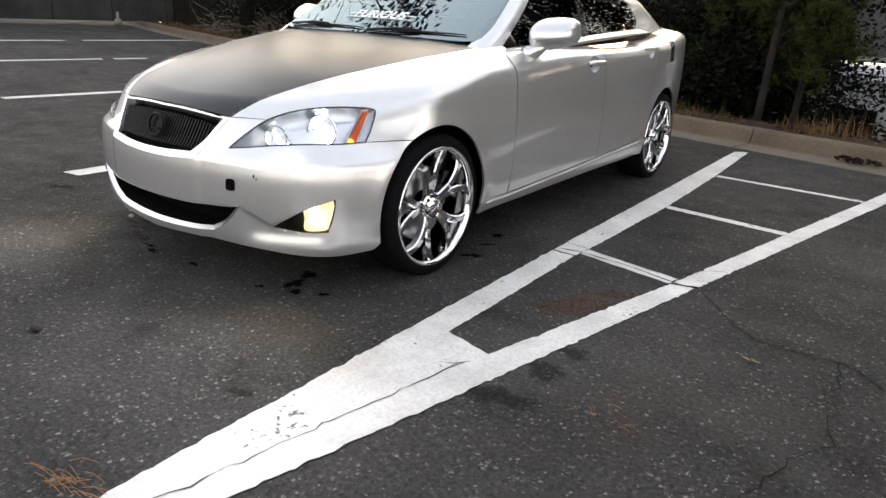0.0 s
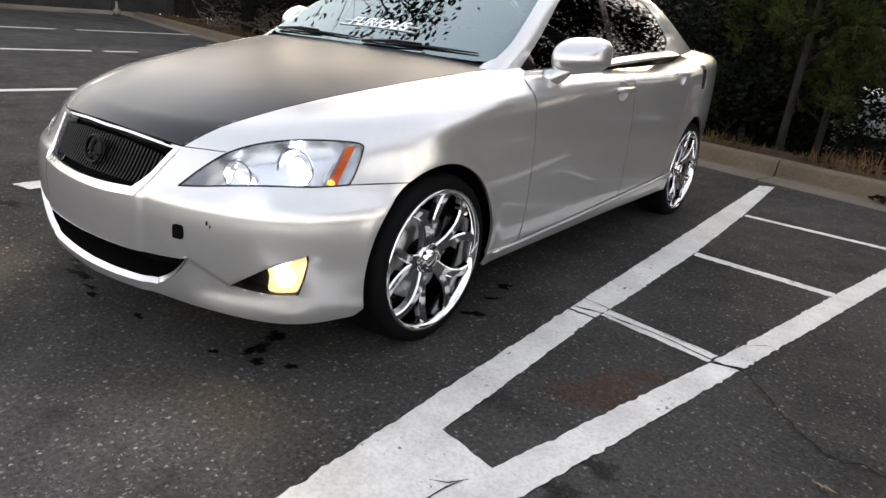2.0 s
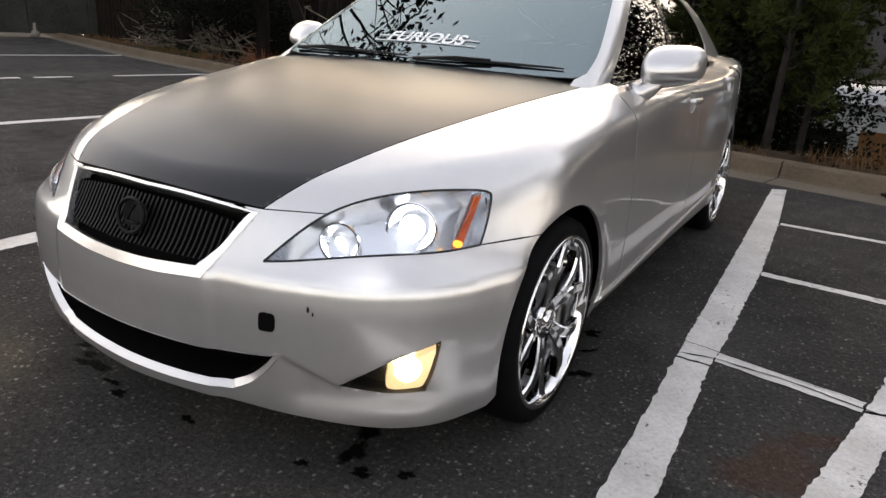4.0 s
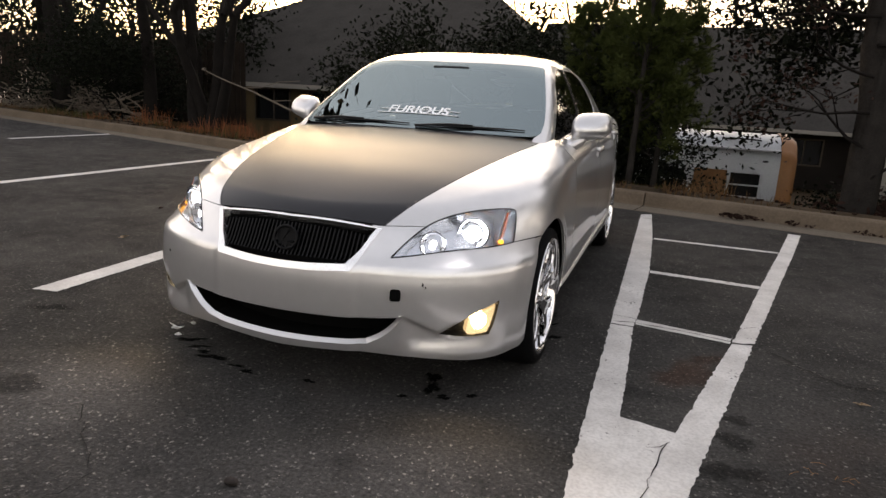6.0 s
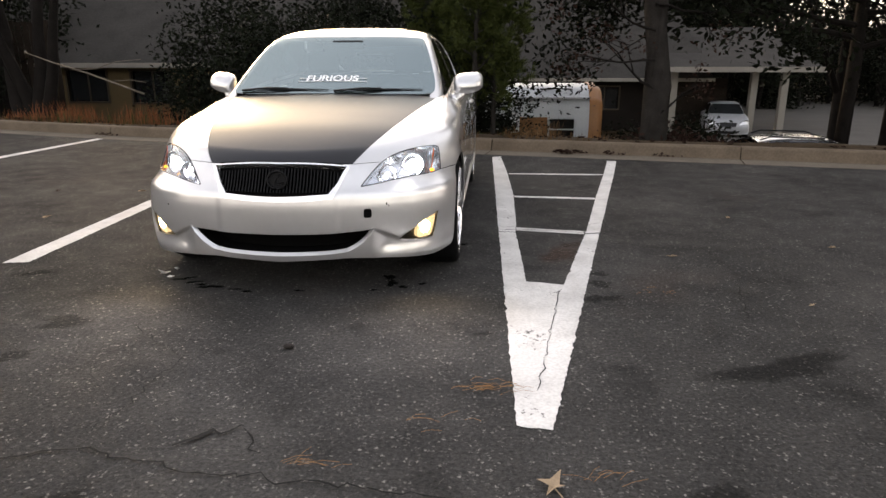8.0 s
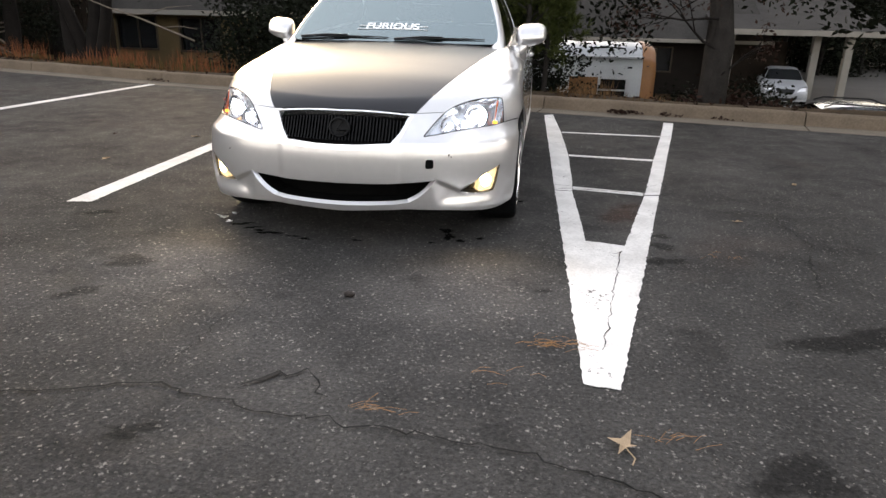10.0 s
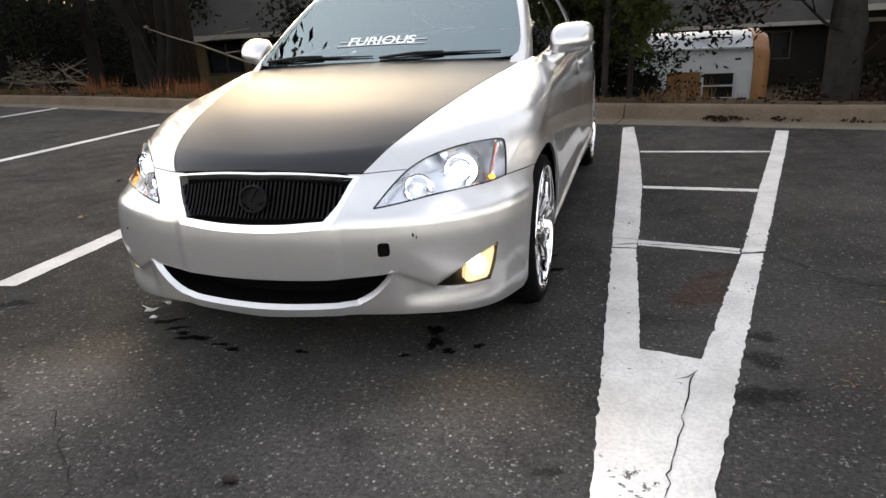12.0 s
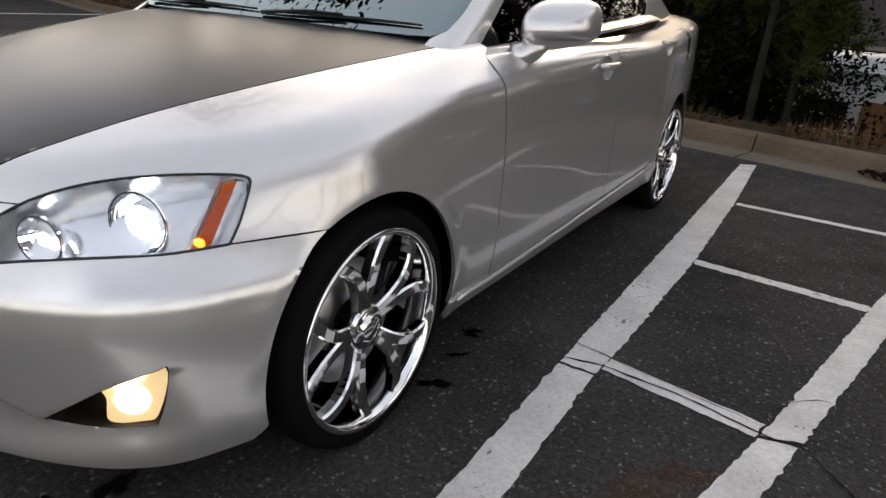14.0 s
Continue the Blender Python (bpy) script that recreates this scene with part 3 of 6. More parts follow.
# dark shell behind the seams, wheel housings and floor
wheel_hole = [[(0.87, hub + 0.370 * math.cos(a), HUB_Z + 0.370 * math.sin(a)) for a in np.linspace(0, 2 * math.pi, 48, endpoint=False)] for hub in (0, 2.68)]
shell = [(0.30, -0.62, 0.74), (0.30, 3.55, 1.05), (0.60, 3.55, 0.26), (0.86, 2.0, 0.24), (0.86, 0.7, 0.23), (0.75, -0.50, 0.24)]
pair("inner_shell", SHELL, hull, FLANK, shell, wheel_hole + [lamp_line], step=0.03, lift=-0.024, fold=0)
for hub, nm in ((0.0, "wheel_housing"), (2.68, "wheel_housing")):
    for s in (1, -1):
        bm = bmesh.new()
        prof = [(s * 0.50, 0.02), (s * 0.50, 0.362), (s * 0.80, 0.362), (s * 0.80, 0.43)]
        lathe(bm, prof, (0, hub, HUB_Z), 48)
        bmesh.ops.delete(bm, geom=[q for q in bm.verts if q.co.z < 0.20], context="VERTS")
        part(nm, bm, SHELL, car)
bm = bmesh.new()
box(bm, (-0.55, -0.52, 0.20), (0.55, -0.37, 0.23))
box(bm, (-0.49, -0.37, 0.19), (0.49, 3.2, 0.23))
box(bm, (-0.82, 0.40, 0.19), (0.82, 2.30, 0.23))
part("floor_pan", bm, SHELL, car, smooth=False)

# glasshouse
WS = [(0.640, 0.525, 0.968), (0.680, 0.565, 0.988), (0.672, 0.68, 1.06), (0.622, 0.90, 1.19), (0.550, 1.155, 1.350), (0.550, 1.155, 1.350), (0.30, 1.14, 1.354), (0, 1.13, 1.354), (-0.30, 1.14, 1.354),
      (-0.550, 1.155, 1.350), (-0.550, 1.155, 1.350), (-0.622, 0.90, 1.19), (-0.672, 0.68, 1.06), (-0.680, 0.565, 0.988), (-0.640, 0.525, 0.968), (-0.54, 0.50, 0.968), (-0.35, 0.475, 0.974), (0, 0.46, 0.976), (0.35, 0.475, 0.974), (0.54, 0.50, 0.968)]
ws_line = onto(cabin, path3(WS, 130, closed=True))
v, fc = skin(cabin, SCREEN, ws_line, step=0.02, lift=0.001, fold=0.004)
screen = mesh_part("windscreen", v, fc, WINDSCREEN, car, "clear windscreen with a white lettered sticker")
rim = np.array([(q[0] * 0.968, 0.85 + (q[1] - 0.85) * 0.962, 1.175 + (q[2] - 1.175) * 0.962) for q in ws_line])
v, fc = skin(cabin, SCREEN, ws_line, [onto(cabin, rim)], step=0.012, lift=-0.002, fold=0)
mesh_part("screen_border", v, fc, BLACK, car)
roof_out = [(0.568, 1.20, 1.36), (0.585, 1.7, 1.385), (0.575, 2.2, 1.375), (0.54, 2.42, 1.34), (0.54, 2.42, 1.34), (0, 2.45, 1.38), (-0.54, 2.42, 1.34), (-0.54, 2.42, 1.34), (-0.575, 2.2, 1.375), (-0.585, 1.7, 1.385), (-0.568, 1.20, 1.36), (-0.548, 1.16, 1.356), (-0.30, 1.145, 1.358), (0, 1.135, 1.358), (0.30, 1.145, 1.358), (0.548, 1.16, 1.356)]
SUNROOF = [(0.36, 1.42, 1.41), (0.36, 1.42, 1.41), (0.38, 1.60, 1.42), (0.36, 1.86, 1.42), (0.36, 1.86, 1.42), (-0.36, 1.86, 1.42), (-0.36, 1.86, 1.42), (-0.38, 1.60, 1.42), (-0.36, 1.42, 1.41), (-0.36, 1.42, 1.41)]
sun_line = path3(SUNROOF, 60, closed=True)
v, fc = skin(cabin, TOP, path3(roof_out, 100, closed=True), [sun_line], step=0.02, fold=0.01)
mesh_part("roof", v, fc, PAINT, car)
v, fc = skin(cabin, TOP, sun_line, step=0.02, lift=0.003, fold=0.01)
mesh_part("sunroof", v, fc, GLOSSBLACK, car, "black tinted glass sunroof")
WIN = [(0.715, 0.655, 0.942), (0.715, 0.655, 0.942), (0.69, 0.885, 1.10), (0.64, 1.12, 1.26), (0.60, 1.31, 1.335), (0.59, 1.50, 1.358), (0.59, 1.90, 1.36), (0.60, 2.12, 1.325), (0.64, 2.34, 1.215), (0.67, 2.43, 1.12), (0.69, 2.43, 1.085), (0.72, 2.36, 1.045), (0.74, 2.30, 1.038), (0.74, 1.5, 0.994)]
win_line = onto(cabin, path3(WIN, 110, closed=True))
frame_out = [(0.74, 0.50, 0.905), (0.70, 0.477, 0.935), (0.69, 0.549, 0.975), (0.695, 0.614, 1.012), (0.675, 0.707, 1.065), (0.63, 0.908, 1.19), (0.575, 1.182, 1.352), (0.57, 1.27, 1.380), (0.57, 1.5, 1.392), (0.57, 1.9, 1.395), (0.565, 2.15, 1.385), (0.54, 2.42, 1.335), (0.57, 2.75, 1.20), (0.62, 3.02, 1.085), (0.66, 3.0, 1.06), (0.72, 2.7, 1.03), (0.74, 1.6, 0.97), (0.74, 0.8, 0.915)]
pair("side_frame", PAINT, cabin, SIDE, path3(frame_out, 120, closed=True, smooth=False), [win_line], step=0.010, fold=0.01)
edge_in = [(0.680, 0.565, 0.988), (0.672, 0.68, 1.06), (0.622, 0.90, 1.19), (0.550, 1.155, 1.350)]
edge_out = [(0.573, 1.185, 1.352), (0.648, 0.93, 1.19), (0.696, 0.71, 1.06), (0.706, 0.61, 1.006), (0.712, 0.56, 0.972), (0.712, 0.49, 0.925), (0.655, 0.46, 0.922), (0.655, 0.525, 0.962), (0.668, 0.545, 0.976)]
pair("windscreen_pillar", PAINT, cabin, SCREEN, [tuple(q) for q in path3(edge_in, 40)] + edge_out, step=0.006, lift=0.0015, fold=0.008)


def clip_y(line, a, b):
    """A closed line cut back to the strip a < y < b."""
    out = []
    for q in line:
        out.append((q[0], min(max(q[1], a), b), q[2]))
    return out


pair("front_window", TINT, cabin, SIDE, clip_y(win_line, 0.60, 1.535), step=0.016, lift=-0.003, fold=0.003)
pair("rear_window", TINT, cabin, SIDE, clip_y(win_line, 1.605, 2.185), step=0.016, lift=-0.003, fold=0.003)
pair("quarter_window", TINT, cabin, SIDE, clip_y(win_line, 2.20, 2.6), step=0.016, lift=-0.003, fold=0.003)
pair("door_pillar", GLOSSBLACK, cabin, SIDE, clip_y(win_line, 1.535, 1.605), step=0.008, lift=-0.001, fold=0.006)
for s in (1, -1):
    bm = bmesh.new()
    pts = [onto(cabin, np.array([[0.74, y, float(BELT(y)) + 0.011]]), 0.003)[0] * (s, 1, 1) for y in np.linspace(0.67, 2.33, 24)]
    tube(bm, pts, 0.005, 6)
    part("belt_moulding", bm, TRIMCHROME, car)
v, fc = [], []
back = cast(cabin, *[np.array(a, float) for a in (np.array([[(x, 2.2, 0.95 + 0.4 * t) for x in np.linspace(-0.55, 0.55, 24)] for t in np.linspace(0, 1, 12)]), np.array([0, 0.9, 0.436]))])
bm = bmesh.new()
grid = [[bm.verts.new(q) for q in row] for row in back]
for r0, r1 in zip(grid, grid[1:]):
    for i in range(23):
        bm.faces.new((r0[i + 1], r0[i], r1[i], r1[i + 1]))
part("rear_screen", bm, TINT, car)

# painted ledge under the side windows
for s in (1, -1):
    ys = np.linspace(0.58, 2.45, 48)
    zs = np.array([float(BELT(y)) if y < 2.6 else 1.043 + 0.04 * (y - 2.6) / 0.4 for y in ys])
    far = onto(hull, np.stack([np.full(48, 0.79), ys, zs], 1), 0.0005)
    close = cast(cabin, np.stack([np.zeros(48), ys, zs + 0.006], 1), np.array([1.0, 0, 0])) - (0.030, 0, 0)
    rows = [[(s * q[0], y, z + dz) for q, y, z in zip(line, ys, zs)] for line, dz in ((far, 0.0005), (close, 0.026))]
    faces = [(i, i + 1, 49 + i, 48 + i) if s > 0 else (i + 1, i, 48 + i, 49 + i) for i in range(47)]
    mesh_part("belt_ledge", rows[0] + rows[1], faces, PAINT, car)

# scuttle and wipers
cowl = onto(hull, path3([(-0.69, 0.475, 0.97), (-0.45, 0.445, 0.98), (0, 0.425, 0.98), (0.45, 0.445, 0.98), (0.69, 0.475, 0.97)], 40))
bm = bmesh.new()
r0 = [bm.verts.new((q[0], q[1], q[2] - 0.012)) for q in cowl]
r1 = [bm.verts.new((q[0] * 0.97, q[1] + 0.16, q[2] + 0.004)) for q in cowl]
for i in range(len(cowl) - 1):
    bm.faces.new((r0[i], r0[i + 1], r1[i + 1], r1[i]))
part("scuttle", bm, BLACK, car)
for x0, x1 in ((-0.62, -0.02), (0.02, 0.60)):
    xs = np.linspace(x0, x1, 14)
    base = onto(cabin, np.array([[x, 0.49 + 0.16 * x * x, 0.986 + 0.020 * math.sin(math.pi * (x - x0) / (x1 - x0) * 0.75)] for x in xs]), 0.007)
    bm = bmesh.new()
    tube(bm, base, [0.003 + 0.003 * math.sin(math.pi * i / 13) for i in range(14)], 6)
    wiper = part("wiper_blade", bm, BLACK, car)
    bm = bmesh.new()
    tube(bm, [base[0] + (0, -0.015, -0.004), base[4] + (0, -0.008, 0.010), base[7] + (0, -0.004, 0.008)], [0.007, 0.005, 0.004], 8)
    part("wiper_arm", bm, BLACK, wiper)

# mirrors
for s in (1, -1):
    bm = bmesh.new()
    bmesh.ops.create_uvsphere(bm, u_segments=40, v_segments=24, radius=1)
    for q in bm.verts:
        x, y, z = q.co
        e = lambda c, p: math.copysign(abs(c) ** p, c)
        x, y, z = e(x, 0.58), e(y, 0.74), e(z, 0.60)
        nose = max(0.0, -y)                        # the shell falls away towards its front edge
        low = float(ease(0.35, -0.65, z))          # and its underside rises outwards
        z = z * (1 - 0.22 * nose) - 0.34 * nose ** 1.6 * (1 - low) - 0.24 * z * (x + 0.3) * low
        if y > 0:
            y *= 0.45
        q.co = (s * (0.893 + 0.102 * x), 0.915 + 0.125 * y + 0.042 * x, 1.026 + 0.078 * z + 0.006 * x)
    if s < 0:
        bmesh.ops.reverse_faces(bm, faces=bm.faces[:])
    mirror = part("door_mirror", bm, PAINT, car)
    bm = bmesh.new()
    tube(bm, [(s * 0.775, 0.80, 0.918), (s * 0.800, 0.815, 0.925), (s * 0.826, 0.835, 0.945), (s * 0.845, 0.865, 0.985)], [0.046, 0.040, 0.036, 0.042], 16)
    part("mirror_foot", bm, PAINT, mirror)
    bm = bmesh.new()
    bmesh.ops.create_circle(bm, cap_ends=True, radius=1, segments=28)
    for q in bm.verts:
        x, z = q.co.x, q.co.y
        q.co = (s * (0.895 + 0.078 * x), 0.974 + 0.038 * x, 1.028 + 0.058 * z)
    part("mirror_glass", bm, CHROME, mirror, smooth=False)

# door handles
for s, doors in ((1, 0), (-1, 1)):
    for (y, z), door in zip(HANDLES, (front_doors, rear_doors)):
        bm = bmesh.new()
        rows = [[bm.verts.new((s * (q[0] - dx), q[1], q[2])) for q in scoop_ring(y, z, r)] for r, dx in ((1.05, 0.001), (0.92, 0.010), (0.70, 0.020), (0.35, 0.025))]
        for a, b in zip(rows, rows[1:]):
            for i in range(28):
                j = (i + 1) % 28
                bm.faces.new((a[i], a[j], b[j], b[i]) if s > 0 else (a[j], a[i], b[i], b[j]))
        bm.faces.new(rows[-1] if s > 0 else rows[-1][::-1])
        part("handle_recess", bm, PAINT, door[doors])
        bar = onto(hull, np.array([[0.87, y + t, z + 0.004] for t in np.linspace(-0.095, 0.095, 13)]), 0.010)
        lift = np.array([0.030 * math.sin(math.pi * i / 12) ** 0.5 for i in range(13)])
        bm = bmesh.new()
        tube(bm, [(s * (q[0] + h * 0.6), q[1], q[2]) for q, h in zip(bar, lift)], [0.009] + [0.0135] * 11 + [0.009], 10)
        part("door_handle", bm, PAINT, door[doors])

# grille
gl = grille_line
v, fc = skin(hull, NOSE, gl, step=0.015, lift=-0.05, fold=0)
grille = mesh_part("grille", v, fc, SHELL, car, "black slatted grille in a bright surround")
inner_gl = np.stack([gl[:, 0] * (0.950 - 0.02 * ease(0.60, 0.53, gl[:, 2])), gl[:, 1], np.where(gl[:, 2] < 0.62, gl[:, 2] + 0.026 * ease(0.62, 0.53, gl[:, 2]), gl[:, 2] - 0.010 * ease(0.66, 0.70, gl[:, 2]))], 1)
inner_gl = onto(hull, inner_gl)
wide_gl = onto(hull, np.stack([gl[:, 0] * 1.010, gl[:, 1], gl[:, 2] - 0.003 * ease(0.60, 0.54, gl[:, 2])], 1))
bm = liner([onto(hull, wide_gl, -0.006), onto(hull, wide_gl, 0.003), onto(hull, inner_gl, 0.002), onto(hull, inner_gl, -0.040)], cap=False)
part("grille_surround", bm, TRIMCHROME, grille, "bright chrome frame", smooth=False)
gpoly = inner_gl[:, [0, 2]]
for k in range(-19, 20):
    x = k * 0.0165
    zs = np.linspace(0.50, 0.72, 200)
    sd, _ = signed(gpoly, np.stack([np.full(200, x), zs], 1))
    ok = zs[sd > 0.002]
    if len(ok) < 4:
        continue
    line = onto(hull, np.array([[x, -0.76, z] for z in np.linspace(ok[0], ok[-1], 6)]))
    line[:, 0] = x
    bm = bmesh.new()
    a = [[bm.verts.new((x + dx, q[1] + dy, q[2])) for q in line] for dx, dy in ((-0.0035, 0.040), (-0.0030, 0.016), (0.0030, 0.016), (0.0035, 0.040))]
    for p0, p1 in zip(a, a[1:]):
        for i in range(5):
            bm.faces.new((p0[i], p1[i], p1[i + 1], p0[i + 1]))
    part("slat", bm, SLATBLACK, grille, smooth=False)
bm = bmesh.new()
c = onto(hull, np.array([[0, -0.74, 0.618]]))[0]
ring = [(0.050 * math.cos(a), c[1] - 0.004 + 0.25 * 0.042 * math.sin(a), c[2] + 0.042 * math.sin(a)) for a in np.linspace(0, 2 * math.pi, 33)]
tube(bm, ring, 0.0055, 8, cap=False)
tube(bm, [(0.016, c[1] - 0.002, c[2] + 0.030), (-0.012, c[1] - 0.006, c[2] - 0.014), (0.034, c[1] - 0.006, c[2] - 0.014)], 0.005, 8)
badge = part("badge", bm, BADGEBLACK, grille, "dark oval badge")
bm = bmesh.new()
bmesh.ops.create_circle(bm, cap_ends=True, radius=1, segments=32)
for q in bm.verts:
    q.co = (0.047 * q.co.x, c[1] + 0.008 + 0.25 * 0.039 * q.co.y, c[2] + 0.039 * q.co.y)
part("badge_plate", bm, BADGEBLACK, badge)

# lower intake, black patch for the towing-eye hole, stone chips
il = np.array(intake_line)
lip = np.stack([il[:, 0] * 0.968, il[:, 1], 0.366 + (il[:, 2] - 0.366) * 0.90], 1)
lip = onto(hull, lip, -0.016)
part("intake_lip", liner([onto(hull, il, 0.0), onto(hull, il, 0.002), lip], cap=False), PAINT, bumper, smooth=False)
deep = [lip, lip * (0.98, 1, 1) + (0, 0.05, 0), lip * (0.95, 1, 1) + (0, 0.12, 0)]
part("lower_intake", liner(deep), SHELL, car, "black lower air intake", smooth=False)
TOW = [(0.436, -0.745, 0.433), (0.455, -0.74, 0.431), (0.472, -0.74, 0.434), (0.475, -0.74, 0.454), (0.472, -0.74, 0.474), (0.455, -0.74, 0.477), (0.437, -0.745, 0.474), (0.434, -0.745, 0.454)]
# no hole is cut: its inner shade is a black patch on the bumper
v, fc = skin(hull, NOSE, onto(hull, path3(TOW, 24, closed=True)), step=0.004, lift=0.0025, fold=0.006)
mesh_part("towing_eye_patch", v, fc, SHELL, bumper, "flat black patch for the dark inside of the towing-eye hole")
for x, y, z, r in ((0.545, -0.70, 0.497, 0.006), (0.553, -0.69, 0.487, 0.004), (-0.62, -0.66, 0.47, 0.005)):
    q = onto(hull, np.array([[x, y, z]]), 0.001)[0]
    bm = bmesh.new()
    bmesh.ops.create_uvsphere(bm, u_segments=10, v_segments=6, radius=r, matrix=Matrix.Translation(q) @ Matrix.Diagonal((0.6, 0.5, 1.3, 1)))
    part("stone_chip", bm, BLACK, bumper)

# headlamps and fog lamps
FOGLENS = [(0.712, -0.61, 0.291), (0.708, -0.61, 0.325), (0.714, -0.605, 0.370), (0.714, -0.605, 0.370), (0.755, -0.58, 0.391), (0.799, -0.53, 0.410), (0.799, -0.53, 0.410), (0.791, -0.545, 0.338), (0.779, -0.553, 0.298), (0.760, -0.565, 0.290)]
for s in (1, -1):
    m = s < 0
    sx = np.array((s, 1, 1))
    v, fc = skin(hull, NOSE, lamp_line, step=0.014, lift=-0.065, fold=-0.060, mirror=m)
    lamp = mesh_part("headlamp", v, fc, LAMPHOUSE, car, "lit xenon headlamp with clear lens", smooth=False)
    v, fc = skin(hull, NOSE, lamp_line, step=0.010, lift=-0.002, fold=0.006, mirror=m)
    lens = mesh_part("lens", v, fc, LENS, lamp, "clear lens")
    lens.visible_shadow = False
    bm = bmesh.new()
    tube(bm, [*(onto(hull, lamp_line, 0.0) * sx), onto(hull, lamp_line[:1], 0.0)[0] * sx], 0.003, 6, cap=False)
    part("lamp_bezel", bm, DARKCHROME, lamp)
    for (x, y, z), r, mat, nm in (((0.655, -0.455, 0.660), 0.043, XENON, "projector"), ((0.532, -0.575, 0.620), 0.034, PARKLIGHT, "high_beam")):
        q = onto(hull, np.array([[x, y, z]]), -0.045)[0] * sx
        face = Matrix.Translation(q) @ Euler((radians(90), 0, radians(s * 18))).to_matrix().to_4x4()
        bm = bmesh.new()
        rings = [[bm.verts.new(face @ Vector((rr * math.cos(a), rr * math.sin(a), h))) for a in np.linspace(0, 2 * math.pi, 28, endpoint=False)] for rr, h in ((r * 0.9, -0.02), (r * 1.25, 0.0), (r * 1.45, 0.012), (r * 1.5, 0.006))]
        for a, b in zip(rings, rings[1:]):
            for i in range(28):
                bm.faces.new((a[i], a[(i + 1) % 28], b[(i + 1) % 28], b[i]))
        ring = [face @ Vector((r * 1.42 * math.cos(a), r * 1.42 * math.sin(a), 0.012)) for a in np.linspace(0, 2 * math.pi, 33)]
        bowl = part(nm, bm, CHROME, lamp, smooth=mat is XENON)
        bm = bmesh.new()
        bmesh.ops.create_uvsphere(bm, u_segments=24, v_segments=12, radius=r * (0.72 if mat is XENON else 0.40), matrix=face @ Matrix.Diagonal((1, 1, 0.45, 1)))
        part("bulb_lens", bm, mat, bowl)
        bm = bmesh.new()
        tube(bm, ring, 0.0018, 6, cap=False)
        part("bowl_ring", bm, DARKCHROME, bowl)
    bm = bmesh.new()
    strip = [(0.757, -0.306, 0.730), (0.756, -0.336, 0.730), (0.745, -0.410, 0.608), (0.747, -0.368, 0.612)]
    outer = [bm.verts.new((s * x, y, z)) for x, y, z in strip]
    inner = [bm.verts.new((s * (x - 0.005), y + 0.003, z)) for x, y, z in strip]
    bm.faces.new(outer), bm.faces.new(inner[::-1])
    for i in range(4):
        bm.faces.new((outer[i], inner[i], inner[(i + 1) % 4], outer[(i + 1) % 4]))
    bmesh.ops.recalc_face_normals(bm, faces=bm.faces[:])
    marker = part("side_marker", bm, AMBER, lamp, "amber side marker", smooth=False)
    bm = bmesh.new()
    bm.faces.new([bm.verts.new((s * (x - 0.008), y + dy, z + dz)) for (x, y, z), dy, dz in zip(strip, (0.004, -0.006, -0.006, 0.004), (0.006, 0.006, -0.006, -0.006))])
    part("marker_backing", bm, LAMPSILVER, marker, smooth=False)
    q = onto(hull, np.array([[0.740, -0.392, 0.617]]), -0.020)[0] * sx
    bm = bmesh.new()
    bmesh.ops.create_uvsphere(bm, u_segments=12, v_segments=8, radius=0.013, matrix=Matrix.Translation(q) @ Matrix.Diagonal((1, 0.7, 0.7, 1)))
    part("marker_bulb", bm, MARKERGLOW, marker)
    fl = np.array(fog_line)
    fog = part("fog_lamp", liner([onto(hull, fl) * sx, onto(hull, fl, -0.03) * sx, (onto(hull, fl, -0.05) * (0.99, 1, 1) + (0, 0.01, 0)) * sx]), BLACK, car, "lit amber fog lamp in its recess", smooth=False)
    v, fc = skin(hull, NOSE, onto(hull, path3(FOGLENS, 36, closed=True)), step=0.006, lift=-0.012, fold=0.03, mirror=m)
    mesh_part("fog_reflector", v, fc, FOGLAMP, fog)
    q = onto(hull, np.array([[0.752, -0.58, 0.342]]), -0.014)[0] * sx
    bm = bmesh.new()
    bmesh.ops.create_uvsphere(bm, u_segments=20, v_segments=12, radius=0.034, matrix=Matrix.Translation(q) @ Matrix.Rotation(radians(s * 50), 4, "Z") @ Matrix.Diagonal((1, 0.5, 1, 1)))
    part("fog_bulb", bm, FOGGLOW, fog)

# the beams of the lit lamps
for s in (1, -1):
    for (x, y, z), watts, tint, wide in (((0.655, -0.50, 0.664), 30, (0.95, 0.95, 1.0), 110), ((0.752, -0.62, 0.342), 3.5, (1.0, 0.74, 0.42), 150)):
        q = onto(hull, np.array([[x, y, z]]), 0.07)[0]
        beam = bpy.data.lights.new("lamp_beam", "SPOT")
        beam.energy, beam.color, beam.spot_size, beam.spot_blend, beam.shadow_soft_size = watts, tint, radians(wide), 1.0, 0.03
        ob = new("lamp_beam", beam)
        ob.matrix_world = look((s * q[0], q[1], q[2]), (s * (q[0] + 0.15), q[1] - 2.0, q[2] - 0.75))

# wheels


